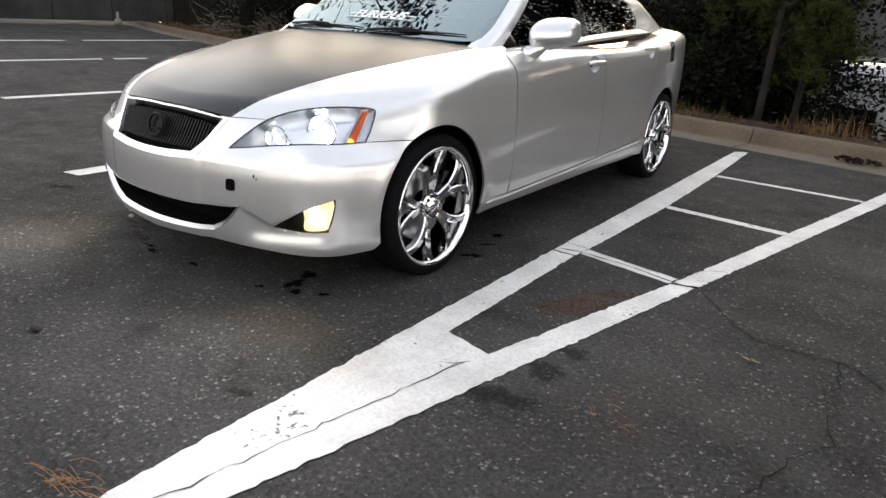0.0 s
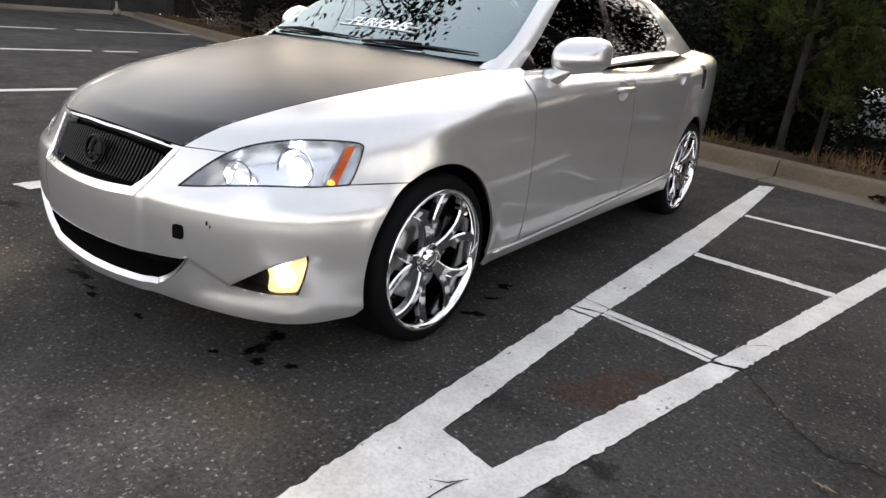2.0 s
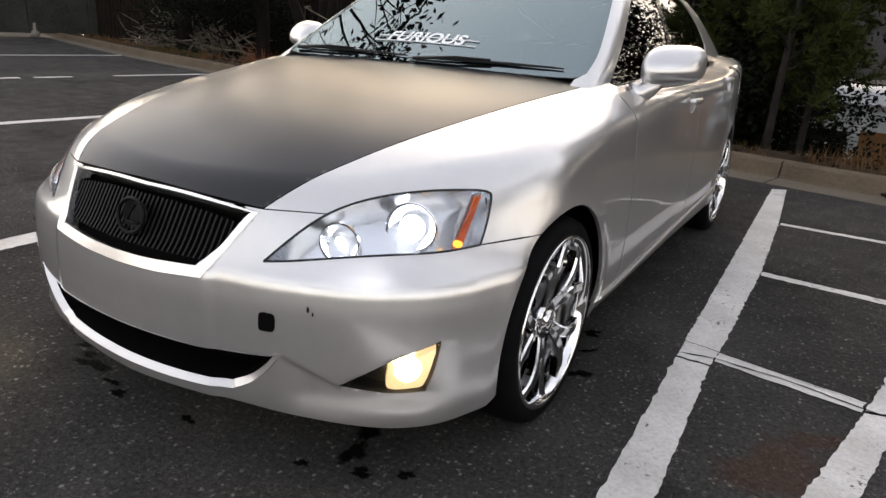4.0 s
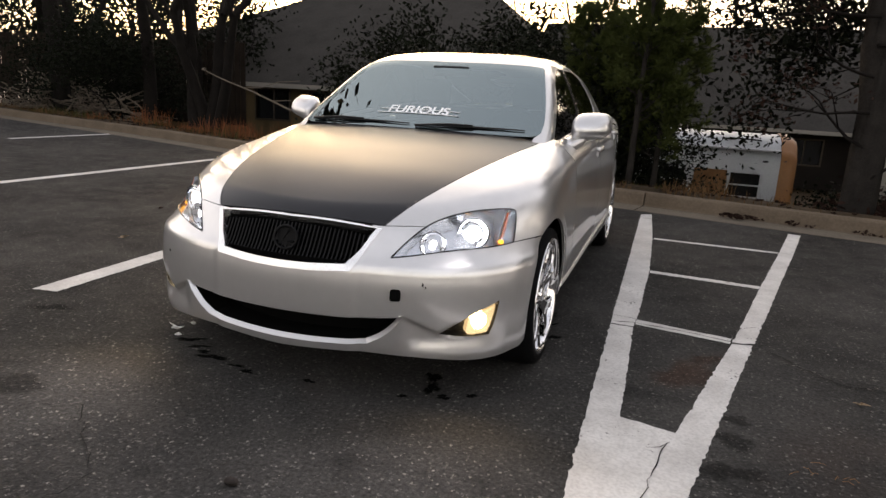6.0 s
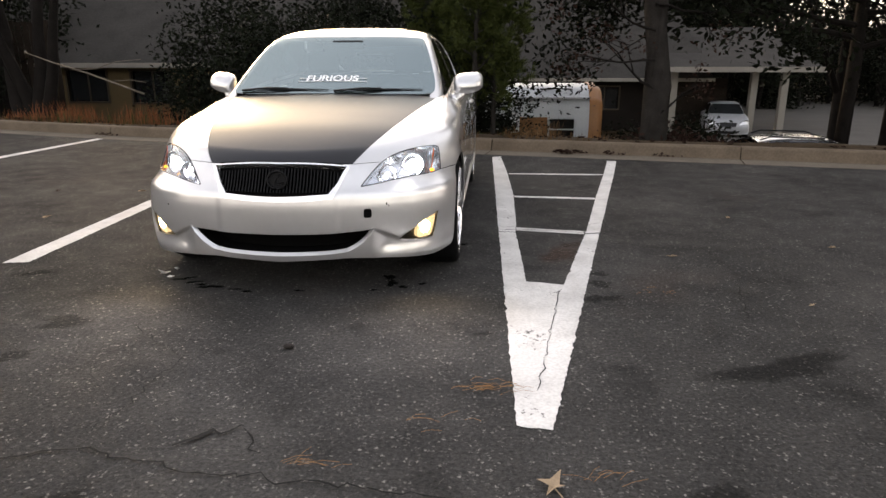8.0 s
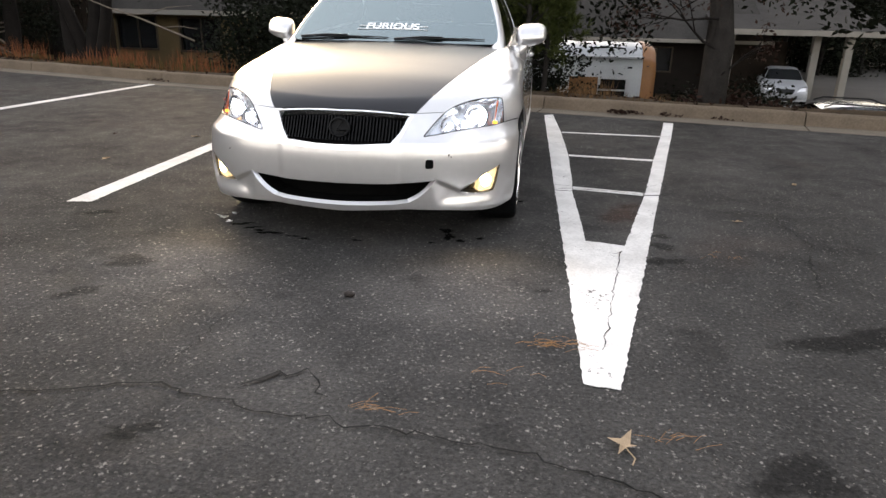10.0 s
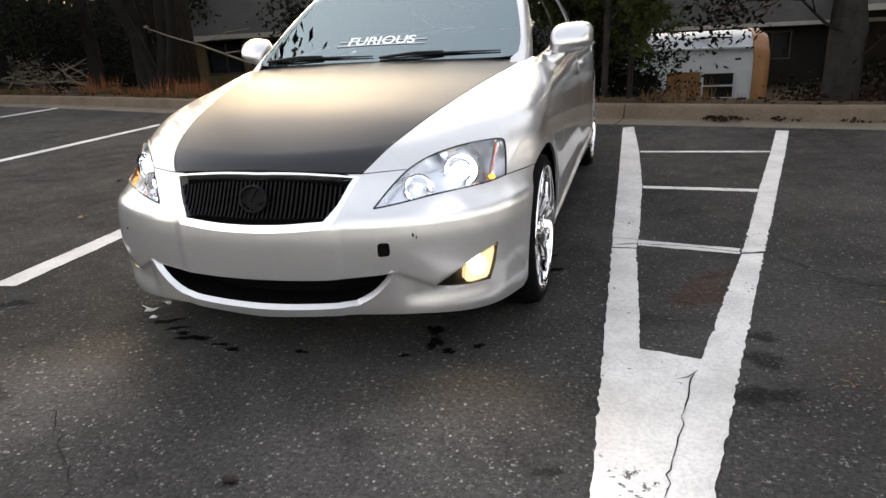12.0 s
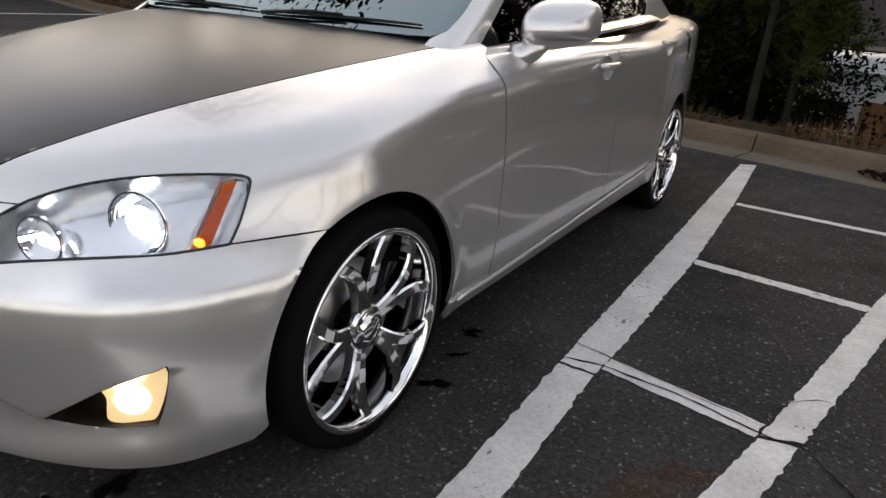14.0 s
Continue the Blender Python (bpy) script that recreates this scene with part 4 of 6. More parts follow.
def make_wheel(s, hub):
    """One wheel, face at x = s * 0.868."""
    at = (s * 0.880, hub + 0.010, TYRE_R - 0.012)
    bm = bmesh.new()
    tp = [(-0.20, 0.262), (-0.212, 0.285), (-0.205, 0.306), (-0.18, 0.316), (-0.10, 0.318), (-0.04, 0.316), (-0.012, 0.307), (0.001, 0.288), (-0.002, 0.268), (-0.012, 0.256)]
    lathe(bm, [(s * a, b) for a, b in tp], at, 72)
    wheel = part("wheel", bm, RUBBER, car, "low-profile tyre on a chrome split-spoke rim")
    wheel.name = "wheel"
    bm = bmesh.new()
    rp = [(-0.010, 0.264), (-0.001, 0.266), (0.003, 0.262), (0.001, 0.254), (-0.008, 0.246), (-0.030, 0.242), (-0.10, 0.236), (-0.19, 0.240)]
    lathe(bm, [(s * a, b) for a, b in rp], at, 72)
    part("rim", bm, CHROME, wheel, "polished chrome rim")
    for k in range(5):
        base = math.pi / 2 + 0.20 + k * 2 * math.pi / 5
        for side in (-1, 1):
            bm = bmesh.new()
            rows = []
            for i in range(13):
                t = i / 12
                r = 0.030 + (0.250 - 0.030) * t
                ang = base + side * (0.085 + 0.31 * t ** 2.3)
                wid = 0.0160 + 0.004 * (1 - t) ** 2 + 0.005 * t ** 4
                xf = -0.010 - 0.030 * (1 - t) ** 1.5 + (0.006 * math.sin(math.pi * t))
                ca, sa = math.cos(ang), math.sin(ang)
                ctr = Vector((at[0] + s * xf, at[1] + r * ca, at[2] + r * sa))
                tang = Vector((0, -sa, ca))
                sec = [(-1.0, -0.030), (-1.0, -0.006), (-0.72, 0.0), (0.72, 0.0), (1.0, -0.006), (1.0, -0.030)]
                rows.append([bm.verts.new(ctr + tang * (wid * a) + Vector((s * b, 0, 0))) for a, b in sec])
            for p0, p1 in zip(rows, rows[1:]):
                for j in range(5):
                    bm.faces.new((p0[j], p0[j + 1], p1[j + 1], p1[j]))
            bmesh.ops.recalc_face_normals(bm, faces=bm.faces[:])
            part("spoke", bm, CHROME, wheel, smooth=False)
    bm = bmesh.new()
    lathe(bm, [(s * a, b) for a, b in ((-0.05, 0.062), (-0.034, 0.060), (-0.030, 0.052), (-0.034, 0.036), (-0.022, 0.034), (-0.018, 0.028), (-0.016, 0.0005))], at, 32)
    part("hub_cap", bm, CHROME, wheel)
    for k in range(5):
        a = k * 2 * math.pi / 5 + math.pi / 2 + 0.2 + math.pi / 5
        bm = bmesh.new()
        lathe(bm, [(s * -0.05, 0.010), (s * -0.030, 0.010), (s * -0.026, 0.006), (s * -0.026, 0.0005)], (at[0], at[1] + 0.046 * math.cos(a), at[2] + 0.046 * math.sin(a)), 6)
        part("wheel_nut", bm, DARKCHROME, wheel, smooth=False)
    bm = bmesh.new()
    lathe(bm, [(s * a, b) for a, b in ((-0.095, 0.06), (-0.095, 0.165), (-0.12, 0.165), (-0.12, 0.06))], at, 48)
    part("brake_disc", bm, STEEL, wheel)
    bm = bmesh.new()
    box(bm, (-0.03, -0.075, -0.03), (0.03, 0.075, 0.03), Matrix.Translation((at[0] - s * 0.10, at[1] + 0.14, at[2] + 0.05)) @ Matrix.Rotation(radians(70), 4, "X"))
    bevelled(bm, 0.008)
    part("brake_caliper", bm, DARKCHROME, wheel)


for hub in (0.0, 2.68):
    for s in (1, -1):
        make_wheel(s, hub)

# cabin
bm = bmesh.new()
prof = [(0.62, 0.90), (0.72, 0.985), (0.95, 0.985), (1.10, 0.93), (1.12, 0.70)]
rows = [[bm.verts.new((x, y + 0.15 * x * x, z - 0.03 * x * x)) for y, z in prof] for x in np.linspace(-0.66, 0.66, 20)]
for a, b in zip(rows, rows[1:]):
    for i in range(4):
        bm.faces.new((a[i], b[i], b[i + 1], a[i + 1]))
part("dashboard", bm, CABIN, car)
for sx in (-0.36, 0.36):
    bm = bmesh.new()
    box(bm, (sx - 0.25, 1.62, 0.45), (sx + 0.25, 1.76, 1.06), Matrix.Translation((0, 0.0, 0)))
    bevelled(bm, 0.05, 3)
    seat = part("front_seat", bm, CABIN, car)
    bm = bmesh.new()
    box(bm, (sx - 0.13, 1.70, 1.08), (sx + 0.13, 1.79, 1.25))
    bevelled(bm, 0.04, 3)
    part("head_restraint", bm, CABIN, seat)
bm = bmesh.new()
box(bm, (-0.115, 1.06, 1.262), (0.115, 1.085, 1.325))
bevelled(bm, 0.012, 3)
part("rear_view_mirror", bm, CABIN, car)
bm = bmesh.new()
wheel_m = Matrix.Translation((0.36, 1.20, 0.93)) @ Matrix.Rotation(radians(-25), 4, "X")
tube(bm, [wheel_m @ Vector((0.18 * math.cos(a), 0, 0.18 * math.sin(a))) for a in np.linspace(0, 2 * math.pi, 33)], 0.014, 8, cap=False)
part("steering_wheel", bm, BLACK, car)
bm = bmesh.new()
box(bm, (-0.72, 0.62, 0.35), (0.72, 3.0, 0.42))
box(bm, (-0.60, 2.30, 0.42), (0.60, 2.50, 1.05))
part("cabin_floor", bm, CABIN, car, smooth=False)
txt = bpy.data.curves.new("sticker_text", "FONT")
txt.body, txt.size, txt.align_x = "FURIOUS", 0.085, "CENTER"
txt.offset = 0.0022
tob = bpy.data.objects.new("sticker_text", txt)
me = bpy.data.meshes.new_from_object(tob)
bpy.data.objects.remove(tob)
co = np.array([q.co[:] for q in me.vertices])
co = onto(cabin, np.stack([-0.02 + co[:, 0] * 1.05, 0.60 + co[:, 1] * 0.9, 1.040 + co[:, 1] * 0.75], 1), 0.004)
for q, p in zip(me.vertices, co):
    q.co = p
me.materials.append(STICKER)
tagged(link(new("sticker", me), screen), "white windscreen lettering")
for dz in (-0.030, 0.125):
    bm = bmesh.new()
    tube(bm, onto(cabin, np.array([[x, 0.6, 1.044 + dz * 0.5] for x in np.linspace(-0.25, 0.22, 16)]), 0.004), 0.0025, 4)
    part("sticker_bar", bm, STICKER, screen)

# ---- the car park ----
KERB_Y = curve([-60, -20.4, -12.6, -8.45, -4.0, 0.4, 5.1, 14, 60], [24.0, 10.95, 8.45, 7.35, 6.02, 5.08, 4.11, 2.2, -8.0])


def kerb_dir(u):
    d = Vector((0.02, float(KERB_Y(u + 0.01) - KERB_Y(u - 0.01)))).normalized()
    return d, Vector((-d.y, d.x))


def along(u, v, z=0.0):
    """A place level with x = u on the kerb's face and v metres behind it."""
    d, n = kerb_dir(u)
    return (u + n.x * v, float(KERB_Y(u)) + n.y * v, z)


def ramp_node(n, l, source, stops):
    r = n.new("ShaderNodeValToRGB")
    r.color_ramp.elements[0].position, r.color_ramp.elements[1].position = stops[0][0], stops[-1][0]
    for p, c in stops[1:-1]:
        r.color_ramp.elements.new(p)
    for e, (p, c) in zip(sorted(r.color_ramp.elements, key=lambda e: e.position), stops):
        e.color = (*c, 1)
    l.new(source, r.inputs[0])
    return r


def mix_node(n, l, fac, a, b, kind="MIX"):
    x = n.new("ShaderNodeMix")
    x.data_type, x.blend_type = "RGBA", kind
    for sock, val in ((0, fac), (6, a), (7, b)):
        if hasattr(val, "links"):
            l.new(val, x.inputs[sock])
        else:
            x.inputs[sock].default_value = val if sock == 0 else (*val, 1)
    return x.outputs[2]


def noise_node(n, l, scale, detail=4, vec=None, rough=0.55):
    t = n.new("ShaderNodeTexNoise")
    t.inputs["Scale"].default_value, t.inputs["Detail"].default_value, t.inputs["Roughness"].default_value = scale, detail, rough
    if vec:
        l.new(vec, t.inputs["Vector"])
    return t.outputs["Fac"]


def asphalt_material():
    """Worn asphalt: dark binder, pale stone chips, old damp and oil stains, rusty dust."""
    m = bpy.data.materials.new("asphalt")
    m.use_nodes = True
    n, l = m.node_tree.nodes, m.node_tree.links
    b = n["Principled BSDF"]
    pos = n.new("ShaderNodeNewGeometry").outputs["Position"]
    base = ramp_node(n, l, noise_node(n, l, 0.9, 6, pos), [(0.30, (0.025, 0.0243, 0.0236)), (0.5, (0.038, 0.0368, 0.0354)), (0.72, (0.055, 0.053, 0.0505))]).outputs[0]
    grain = ramp_node(n, l, noise_node(n, l, 60, 6, pos, 0.8), [(0.36, (0.50, 0.50, 0.50)), (0.66, (1.5, 1.5, 1.5))]).outputs[0]
    col = mix_node(n, l, 1.0, base, grain, "MULTIPLY")
    # pale chips
    vor = n.new("ShaderNodeTexVoronoi")
    vor.inputs["Scale"].default_value = 75
    warp = n.new("ShaderNodeTexNoise")
    warp.inputs["Scale"].default_value, warp.inputs["Detail"].default_value = 150, 2
    l.new(pos, warp.inputs["Vector"])
    shift = n.new("ShaderNodeVectorMath")
    shift.operation = "MULTIPLY_ADD"
    shift.inputs[1].default_value = (0.02, 0.02, 0.02)
    l.new(warp.outputs["Color"], shift.inputs[0])
    l.new(pos, shift.inputs[2])
    l.new(shift.outputs[0], vor.inputs["Vector"])
    rand = n.new("ShaderNodeSeparateColor")
    l.new(vor.outputs["Color"], rand.inputs[0])
    reach = n.new("ShaderNodeMath")
    reach.operation = "MULTIPLY_ADD"
    reach.inputs[1].default_value = -0.42
    l.new(rand.outputs[0], reach.inputs[0])
    l.new(vor.outputs["Distance"], reach.inputs[2])
    chip = ramp_node(n, l, reach.outputs[0], [(0.0, (1, 1, 1)), (0.14, (0, 0, 0))]).outputs[0]
    pick = ramp_node(n, l, rand.outputs[1], [(0.34, (0, 0, 0)), (0.80, (0.34, 0.34, 0.34)), (0.98, (1, 1, 1))]).outputs[0]
    mask = mix_node(n, l, 1.0, chip, pick, "MULTIPLY")
    col = mix_node(n, l, mask, col, (0.170, 0.160, 0.150))
    # stains
    dark = ramp_node(n, l, noise_node(n, l, 2.3, 3, pos, 0.6), [(0.56, (1, 1, 1)), (0.72, (0.62, 0.62, 0.62))]).outputs[0]
    col = mix_node(n, l, 1.0, col, dark, "MULTIPLY")
    rust = ramp_node(n, l, noise_node(n, l, 0.7, 4, pos), [(0.62, (0, 0, 0)), (0.80, (0.12, 0.12, 0.12))]).outputs[0]
    col = mix_node(n, l, rust, col, (0.14, 0.085, 0.060))
    b.inputs["Specular IOR Level"].default_value = 0.04
    l.new(col, b.inputs["Base Color"])
    r = ramp_node(n, l, noise_node(n, l, 5, 3, pos), [(0.3, (0.62, 0.62, 0.62)), (0.7, (0.9, 0.9, 0.9))])
    l.new(r.outputs[0], b.inputs["Roughness"])
    bump = n.new("ShaderNodeBump")
    bump.inputs["Strength"].default_value, bump.inputs["Distance"].default_value = 0.55, 0.004
    h = n.new("ShaderNodeMath")
    h.operation = "SUBTRACT"
    l.new(noise_node(n, l, 110, 4, pos, 0.7), h.inputs[0])
    l.new(vor.outputs["Distance"], h.inputs[1])
    l.new(h.outputs[0], bump.inputs["Height"])
    l.new(bump.outputs[0], b.inputs["Normal"])
    return m


def line_material():
    """White road paint, worn through to the stones in specks and patches."""
    m = bpy.data.materials.new("road_paint")
    m.use_nodes = True
    n, l = m.node_tree.nodes, m.node_tree.links
    b = n["Principled BSDF"]
    pos = n.new("ShaderNodeNewGeometry").outputs["Position"]
    white = ramp_node(n, l, noise_node(n, l, 4, 5, pos), [(0.3, (0.48, 0.465, 0.45)), (0.7, (0.68, 0.665, 0.645))]).outputs[0]
    fine = ramp_node(n, l, noise_node(n, l, 80, 3, pos), [(0.30, (0.80, 0.80, 0.80)), (0.6, (1, 1, 1))]).outputs[0]
    col = mix_node(n, l, 1.0, white, fine, "MULTIPLY")
    spots = n.new("ShaderNodeMath")
    spots.operation = "MULTIPLY_ADD"
    spots.inputs[1].default_value = 0.55
    l.new(noise_node(n, l, 46, 4, pos, 0.7), spots.inputs[0])
    half_ = n.new("ShaderNodeMath")
    half_.operation = "MULTIPLY"
    half_.inputs[1].default_value = 0.45
    l.new(noise_node(n, l, 3.0, 3, pos), half_.inputs[0])
    l.new(half_.outputs[0], spots.inputs[2])
    worn = ramp_node(n, l, spots.outputs[0], [(0.605, (0, 0, 0)), (0.64, (1, 1, 1))]).outputs[0]
    col = mix_node(n, l, worn, col, (0.085, 0.08, 0.075))
    l.new(col, b.inputs["Base Color"])
    b.inputs["Roughness"].default_value = 0.75
    bump = n.new("ShaderNodeBump")
    bump.inputs["Strength"].default_value, bump.inputs["Distance"].default_value = 0.5, 0.003
    l.new(noise_node(n, l, 140, 4, pos, 0.7), bump.inputs["Height"])
    l.new(bump.outputs[0], b.inputs["Normal"])
    return m


def stain_material(name, base, rough, soft, deep):
    """A soaked-in stain that fades at its rim and breaks up over the stones."""
    m = bpy.data.materials.new(name)
    m.use_nodes = True
    n, l = m.node_tree.nodes, m.node_tree.links
    b = n["Principled BSDF"]
    b.inputs["Base Color"].default_value, b.inputs["Roughness"].default_value = (*base, 1), rough
    b.inputs["Specular IOR Level"].default_value = 0.02
    pos = n.new("ShaderNodeNewGeometry").outputs["Position"]
    fade = n.new("ShaderNodeAttribute")
    fade.attribute_name = "fade"
    add = n.new("ShaderNodeMath")
    add.operation = "MULTIPLY_ADD"
    add.inputs[1].default_value = 1.0
    l.new(fade.outputs["Fac"], add.inputs[0])
    l.new(noise_node(n, l, 26, 5, pos, 0.75), add.inputs[2])
    mask = ramp_node(n, l, add.outputs[0], [(0.62, (0, 0, 0)), (0.62 + soft, (deep, deep, deep))])
    clear, mix = n.new("ShaderNodeBsdfTransparent"), n.new("ShaderNodeMixShader")
    l.new(mask.outputs[0], mix.inputs[0]), l.new(clear.outputs[0], mix.inputs[1]), l.new(b.outputs[0], mix.inputs[2])
    l.new(mix.outputs[0], n["Material Output"].inputs[0])
    return m


ASPHALT, LINE = asphalt_material(), line_material()
TAR = material("tar", (0.007, 0.007, 0.007), 0.7, 0, 0.4, 20, 0.3, 80)
OIL = stain_material("oil_stain", (0.004, 0.004, 0.004), 0.5, 0.35, 0.85)
DAMP = stain_material("damp_patch", (0.008, 0.0078, 0.0075), 0.7, 0.80, 0.36)
SOIL = material("leafy_soil", (0.040, 0.029, 0.019), 0.95, 0, 0.55, 3, 0.8, 25)
CONCRETE_PALE = material("gutter_concrete", (0.135, 0.115, 0.092), 0.85, 0, 0.22, 2, 0.4, 70)
DRYGRASS = material("dry_grass", (0.095, 0.055, 0.026), 0.9, 0, 0.45, 3)
DEADLEAF = material("dead_leaf", (0.022, 0.012, 0.009), 0.85, 0, 0.5, 6)
TANLEAF = material("tan_leaf", (0.30, 0.225, 0.15), 0.8, 0, 0.25, 30)
BARK = material("bark", (0.022, 0.0195, 0.0175), 0.95, 0, 0.45, 6, 1.0, 30)
DARKBARK = material("dark_bark", (0.011, 0.0095, 0.0085), 0.95, 0, 0.4, 6, 1.0, 30)
PINE = material("pine_needles", (0.036, 0.044, 0.012), 0.8, 0, 0.45, 4)
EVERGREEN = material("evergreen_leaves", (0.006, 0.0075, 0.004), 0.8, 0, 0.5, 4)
DEADWOOD = material("dead_wood", (0.12, 0.10, 0.08), 0.9, 0, 0.4, 8, 0.6, 60)


def jagged(points, step=0.022, amp=0.0026, closed=True, rng=random.Random(5)):
    out = []
    pts = list(points) + ([points[0]] if closed else [])
    for (x0, y0), (x1, y1) in zip(pts, pts[1:]):
        n = max(1, int(math.hypot(x1 - x0, y1 - y0) / step))
        for i in range(n):
            t = i / n
            k = 0 if i == 0 else 1
            out.append((x0 + (x1 - x0) * t + k * rng.gauss(0, amp), y0 + (y1 - y0) * t + k * rng.gauss(0, amp)))
    return out


def flat_shape(name, points, z, mat, label="", category="", group="", kind=""):
    bm = bmesh.new()
    f = bm.faces.new([bm.verts.new((x, y, z)) for x, y in points])
    f.normal_update()
    if f.normal.z < 0:
        bmesh.ops.reverse_faces(bm, faces=[f])
    bmesh.ops.triangulate(bm, faces=bm.faces[:])
    return tagged(part(name, bm, mat, smooth=False), label, category, group, kind)


bm = bmesh.new()
edge = [along(u, -0.37) for u in np.linspace(-24, 16, 81)]
fine_rows = [[bm.verts.new(q) for q in edge], [bm.verts.new((q[0], -14.0, 0)) for q in edge]]
for i in range(80):
    bm.faces.new((fine_rows[1][i], fine_rows[1][i + 1], fine_rows[0][i + 1], fine_rows[0][i]))
tagged(part("parking_lot", bm, ASPHALT, smooth=False), "worn dark asphalt car park with pale stone chips", "road", kind="structure")

BANK = curve([0.0, 0.16, 0.5, 1.2, 3.2, 5.0, 12, 60], [0.10, 0.12, 0.13, 0.0, -1.35, -1.75, -2.1, -2.2])
bm = bmesh.new()
us = [-60, -45, -34, -28, -24, -20, -16, -12, -9, -7, -5, -3, -2, -1, 0, 1, 2, 3, 4, 5, 7, 9, 12, 16, 22, 30, 45, 60]
vv = [0.10, 0.2, 0.35, 0.5, 0.8, 1.2, 1.7, 2.4, 3.2, 4, 5, 7, 9, 12, 16, 24, 36, 60, 200, 900]
rng = random.Random(3)
rows = [[bm.verts.new(along(u, v, float(BANK(v)) + (rng.uniform(-0.05, 0.05) if 0.3 < v < 40 else 0))) for v in vv] for u in us]
front = [[bm.verts.new((q[0].co.x, q[0].co.y, -0.02)) for q in rows], [bm.verts.new((q[0].co.x * (12 if abs(u) > 50 else 1.0), -700, -0.02)) for q, u in zip(rows, us)]]
for i in range(len(us) - 1):
    for k in range(len(vv) - 1):
        bm.faces.new((rows[i][k], rows[i + 1][k], rows[i + 1][k + 1], rows[i][k + 1]))
    bm.faces.new((front[0][i], front[0][i + 1], rows[i + 1][0], rows[i][0]))
    bm.faces.new((front[1][i], front[1][i + 1], front[0][i + 1], front[0][i]))
tagged(part("ground", bm, SOIL), "bank of leafy soil falling away behind the kerb", "ground", kind="structure")

# kerb: cast lengths with open joints, and the gutter before them
kerb = thing("kerb", along(0, 0), "weathered tan concrete kerb with gutter", "kerb", kind="structure")
joints = [-23 + 3.0 * i for i in range(8)] + [1.05, 4.05, 7.05, 10.05, 13.05, 16.0]
profile = [(-0.385, 0.0015), (-0.38, 0.006), (-0.04, 0.004), (-0.012, 0.012), (0.012, 0.125), (0.022, 0.142), (0.040, 0.150), (0.150, 0.150), (0.165, 0.140), (0.168, 0.02)]
for a, b in zip(joints, joints[1:]):
    bm = bmesh.new()
    n = 8
    rows = []
    for i in range(n + 1):
        u = a + 0.006 + (b - a - 0.012) * i / n
        rows.append([bm.verts.new(along(u, p + rng.uniform(-0.002, 0.002), z + (rng.uniform(-0.003, 0.003) if z > 0.01 else 0))) for p, z in profile])
    for r0, r1 in zip(rows, rows[1:]):
        for k in range(len(profile) - 1):
            f = bm.faces.new((r0[k], r1[k], r1[k + 1], r0[k + 1]))
            f.material_index = 1 if k < 2 else 0
    for r in (rows[0], rows[-1]):
        for k in range(1, len(profile) - 1):
            if k < 3:
                continue
            bm.faces.new((r[3], r[k], r[k + 1]) if r is rows[0] else (r[3], r[k + 1], r[k])) if k > 3 else None
    length = part("kerb_length", bm, CONCRETE, kerb, smooth=False)
    length.data.materials.append(CONCRETE_PALE)

# painted bay lines
rng = random.Random(5)
LABEL = "worn white painted line on asphalt"


def stripe(points, label=LABEL):
    return flat_shape("painted_line", jagged(points, rng=rng), 0.004, LINE, label, "road marking", "painted bay lines", "structure")


# the ladder-marked wedge beside the car
stripe([(1.179, -1.951), (1.301, -1.972), (1.84, 0.673), (1.735, 0.640), (1.480, -0.466), (1.275, -0.421), (1.262, 0.2), (1.246, 0.66), (1.127, 0.66)], "solid white painted wedge tip, cracked and scuffed")
stripe([(1.126, 0.675), (1.246, 0.675), (1.258, 0.90), (1.265, 1.964), (1.231, 3.154), (1.165, 4.40), (1.059, 4.335), (1.10, 2.2)])
stripe([(1.740, 0.66), (1.846, 0.695), (2.345, 3.12), (2.535, 4.084), (2.43, 4.11), (2.243, 3.151), (1.987, 1.91), (1.754, 0.725)])
stripe([(1.254, 0.803), (1.744, 0.725), (1.728, 0.640), (1.254, 0.715)])
stripe([(1.272, 1.964), (1.982, 1.915), (1.968, 1.845), (1.272, 1.895)])
stripe([(1.242, 3.160), (2.238, 3.160), (2.225, 3.100), (1.240, 3.098)])
# neighbouring bays
stripe([(-1.905, -0.30), (-1.752, -0.272), (-1.80, 2.6), (-1.74, 5.20), (-1.86, 5.22), (-1.93, 2.6)])
stripe([(-5.42, 0.70), (-5.27, 0.70), (-5.06, 3.10), (-4.86, 5.98), (-4.98, 6.0), (-5.20, 3.10)])
stripe([(-9.42, 2.2), (-9.25, 2.2), (-9.10, 3.75), (-9.23, 3.76)])
stripe([(-9.20, 3.95), (-9.07, 3.95), (-9.02, 4.5), (-9.15, 4.52)])
stripe([(-9.10, 5.2), (-8.98, 5.2), (-8.75, 7.05), (-8.88, 7.07)])
stripe([(-13.75, 3.9), (-13.58, 3.9), (-13.50, 5.2), (-13.65, 5.2)])
stripe([(-13.62, 5.6), (-13.47, 5.6), (-13.28, 8.35), (-13.45, 8.4)])
stripe([(-19.80, 5.42), (-19.66, 5.28), (-16.45, 4.70), (-16.55, 4.84)])


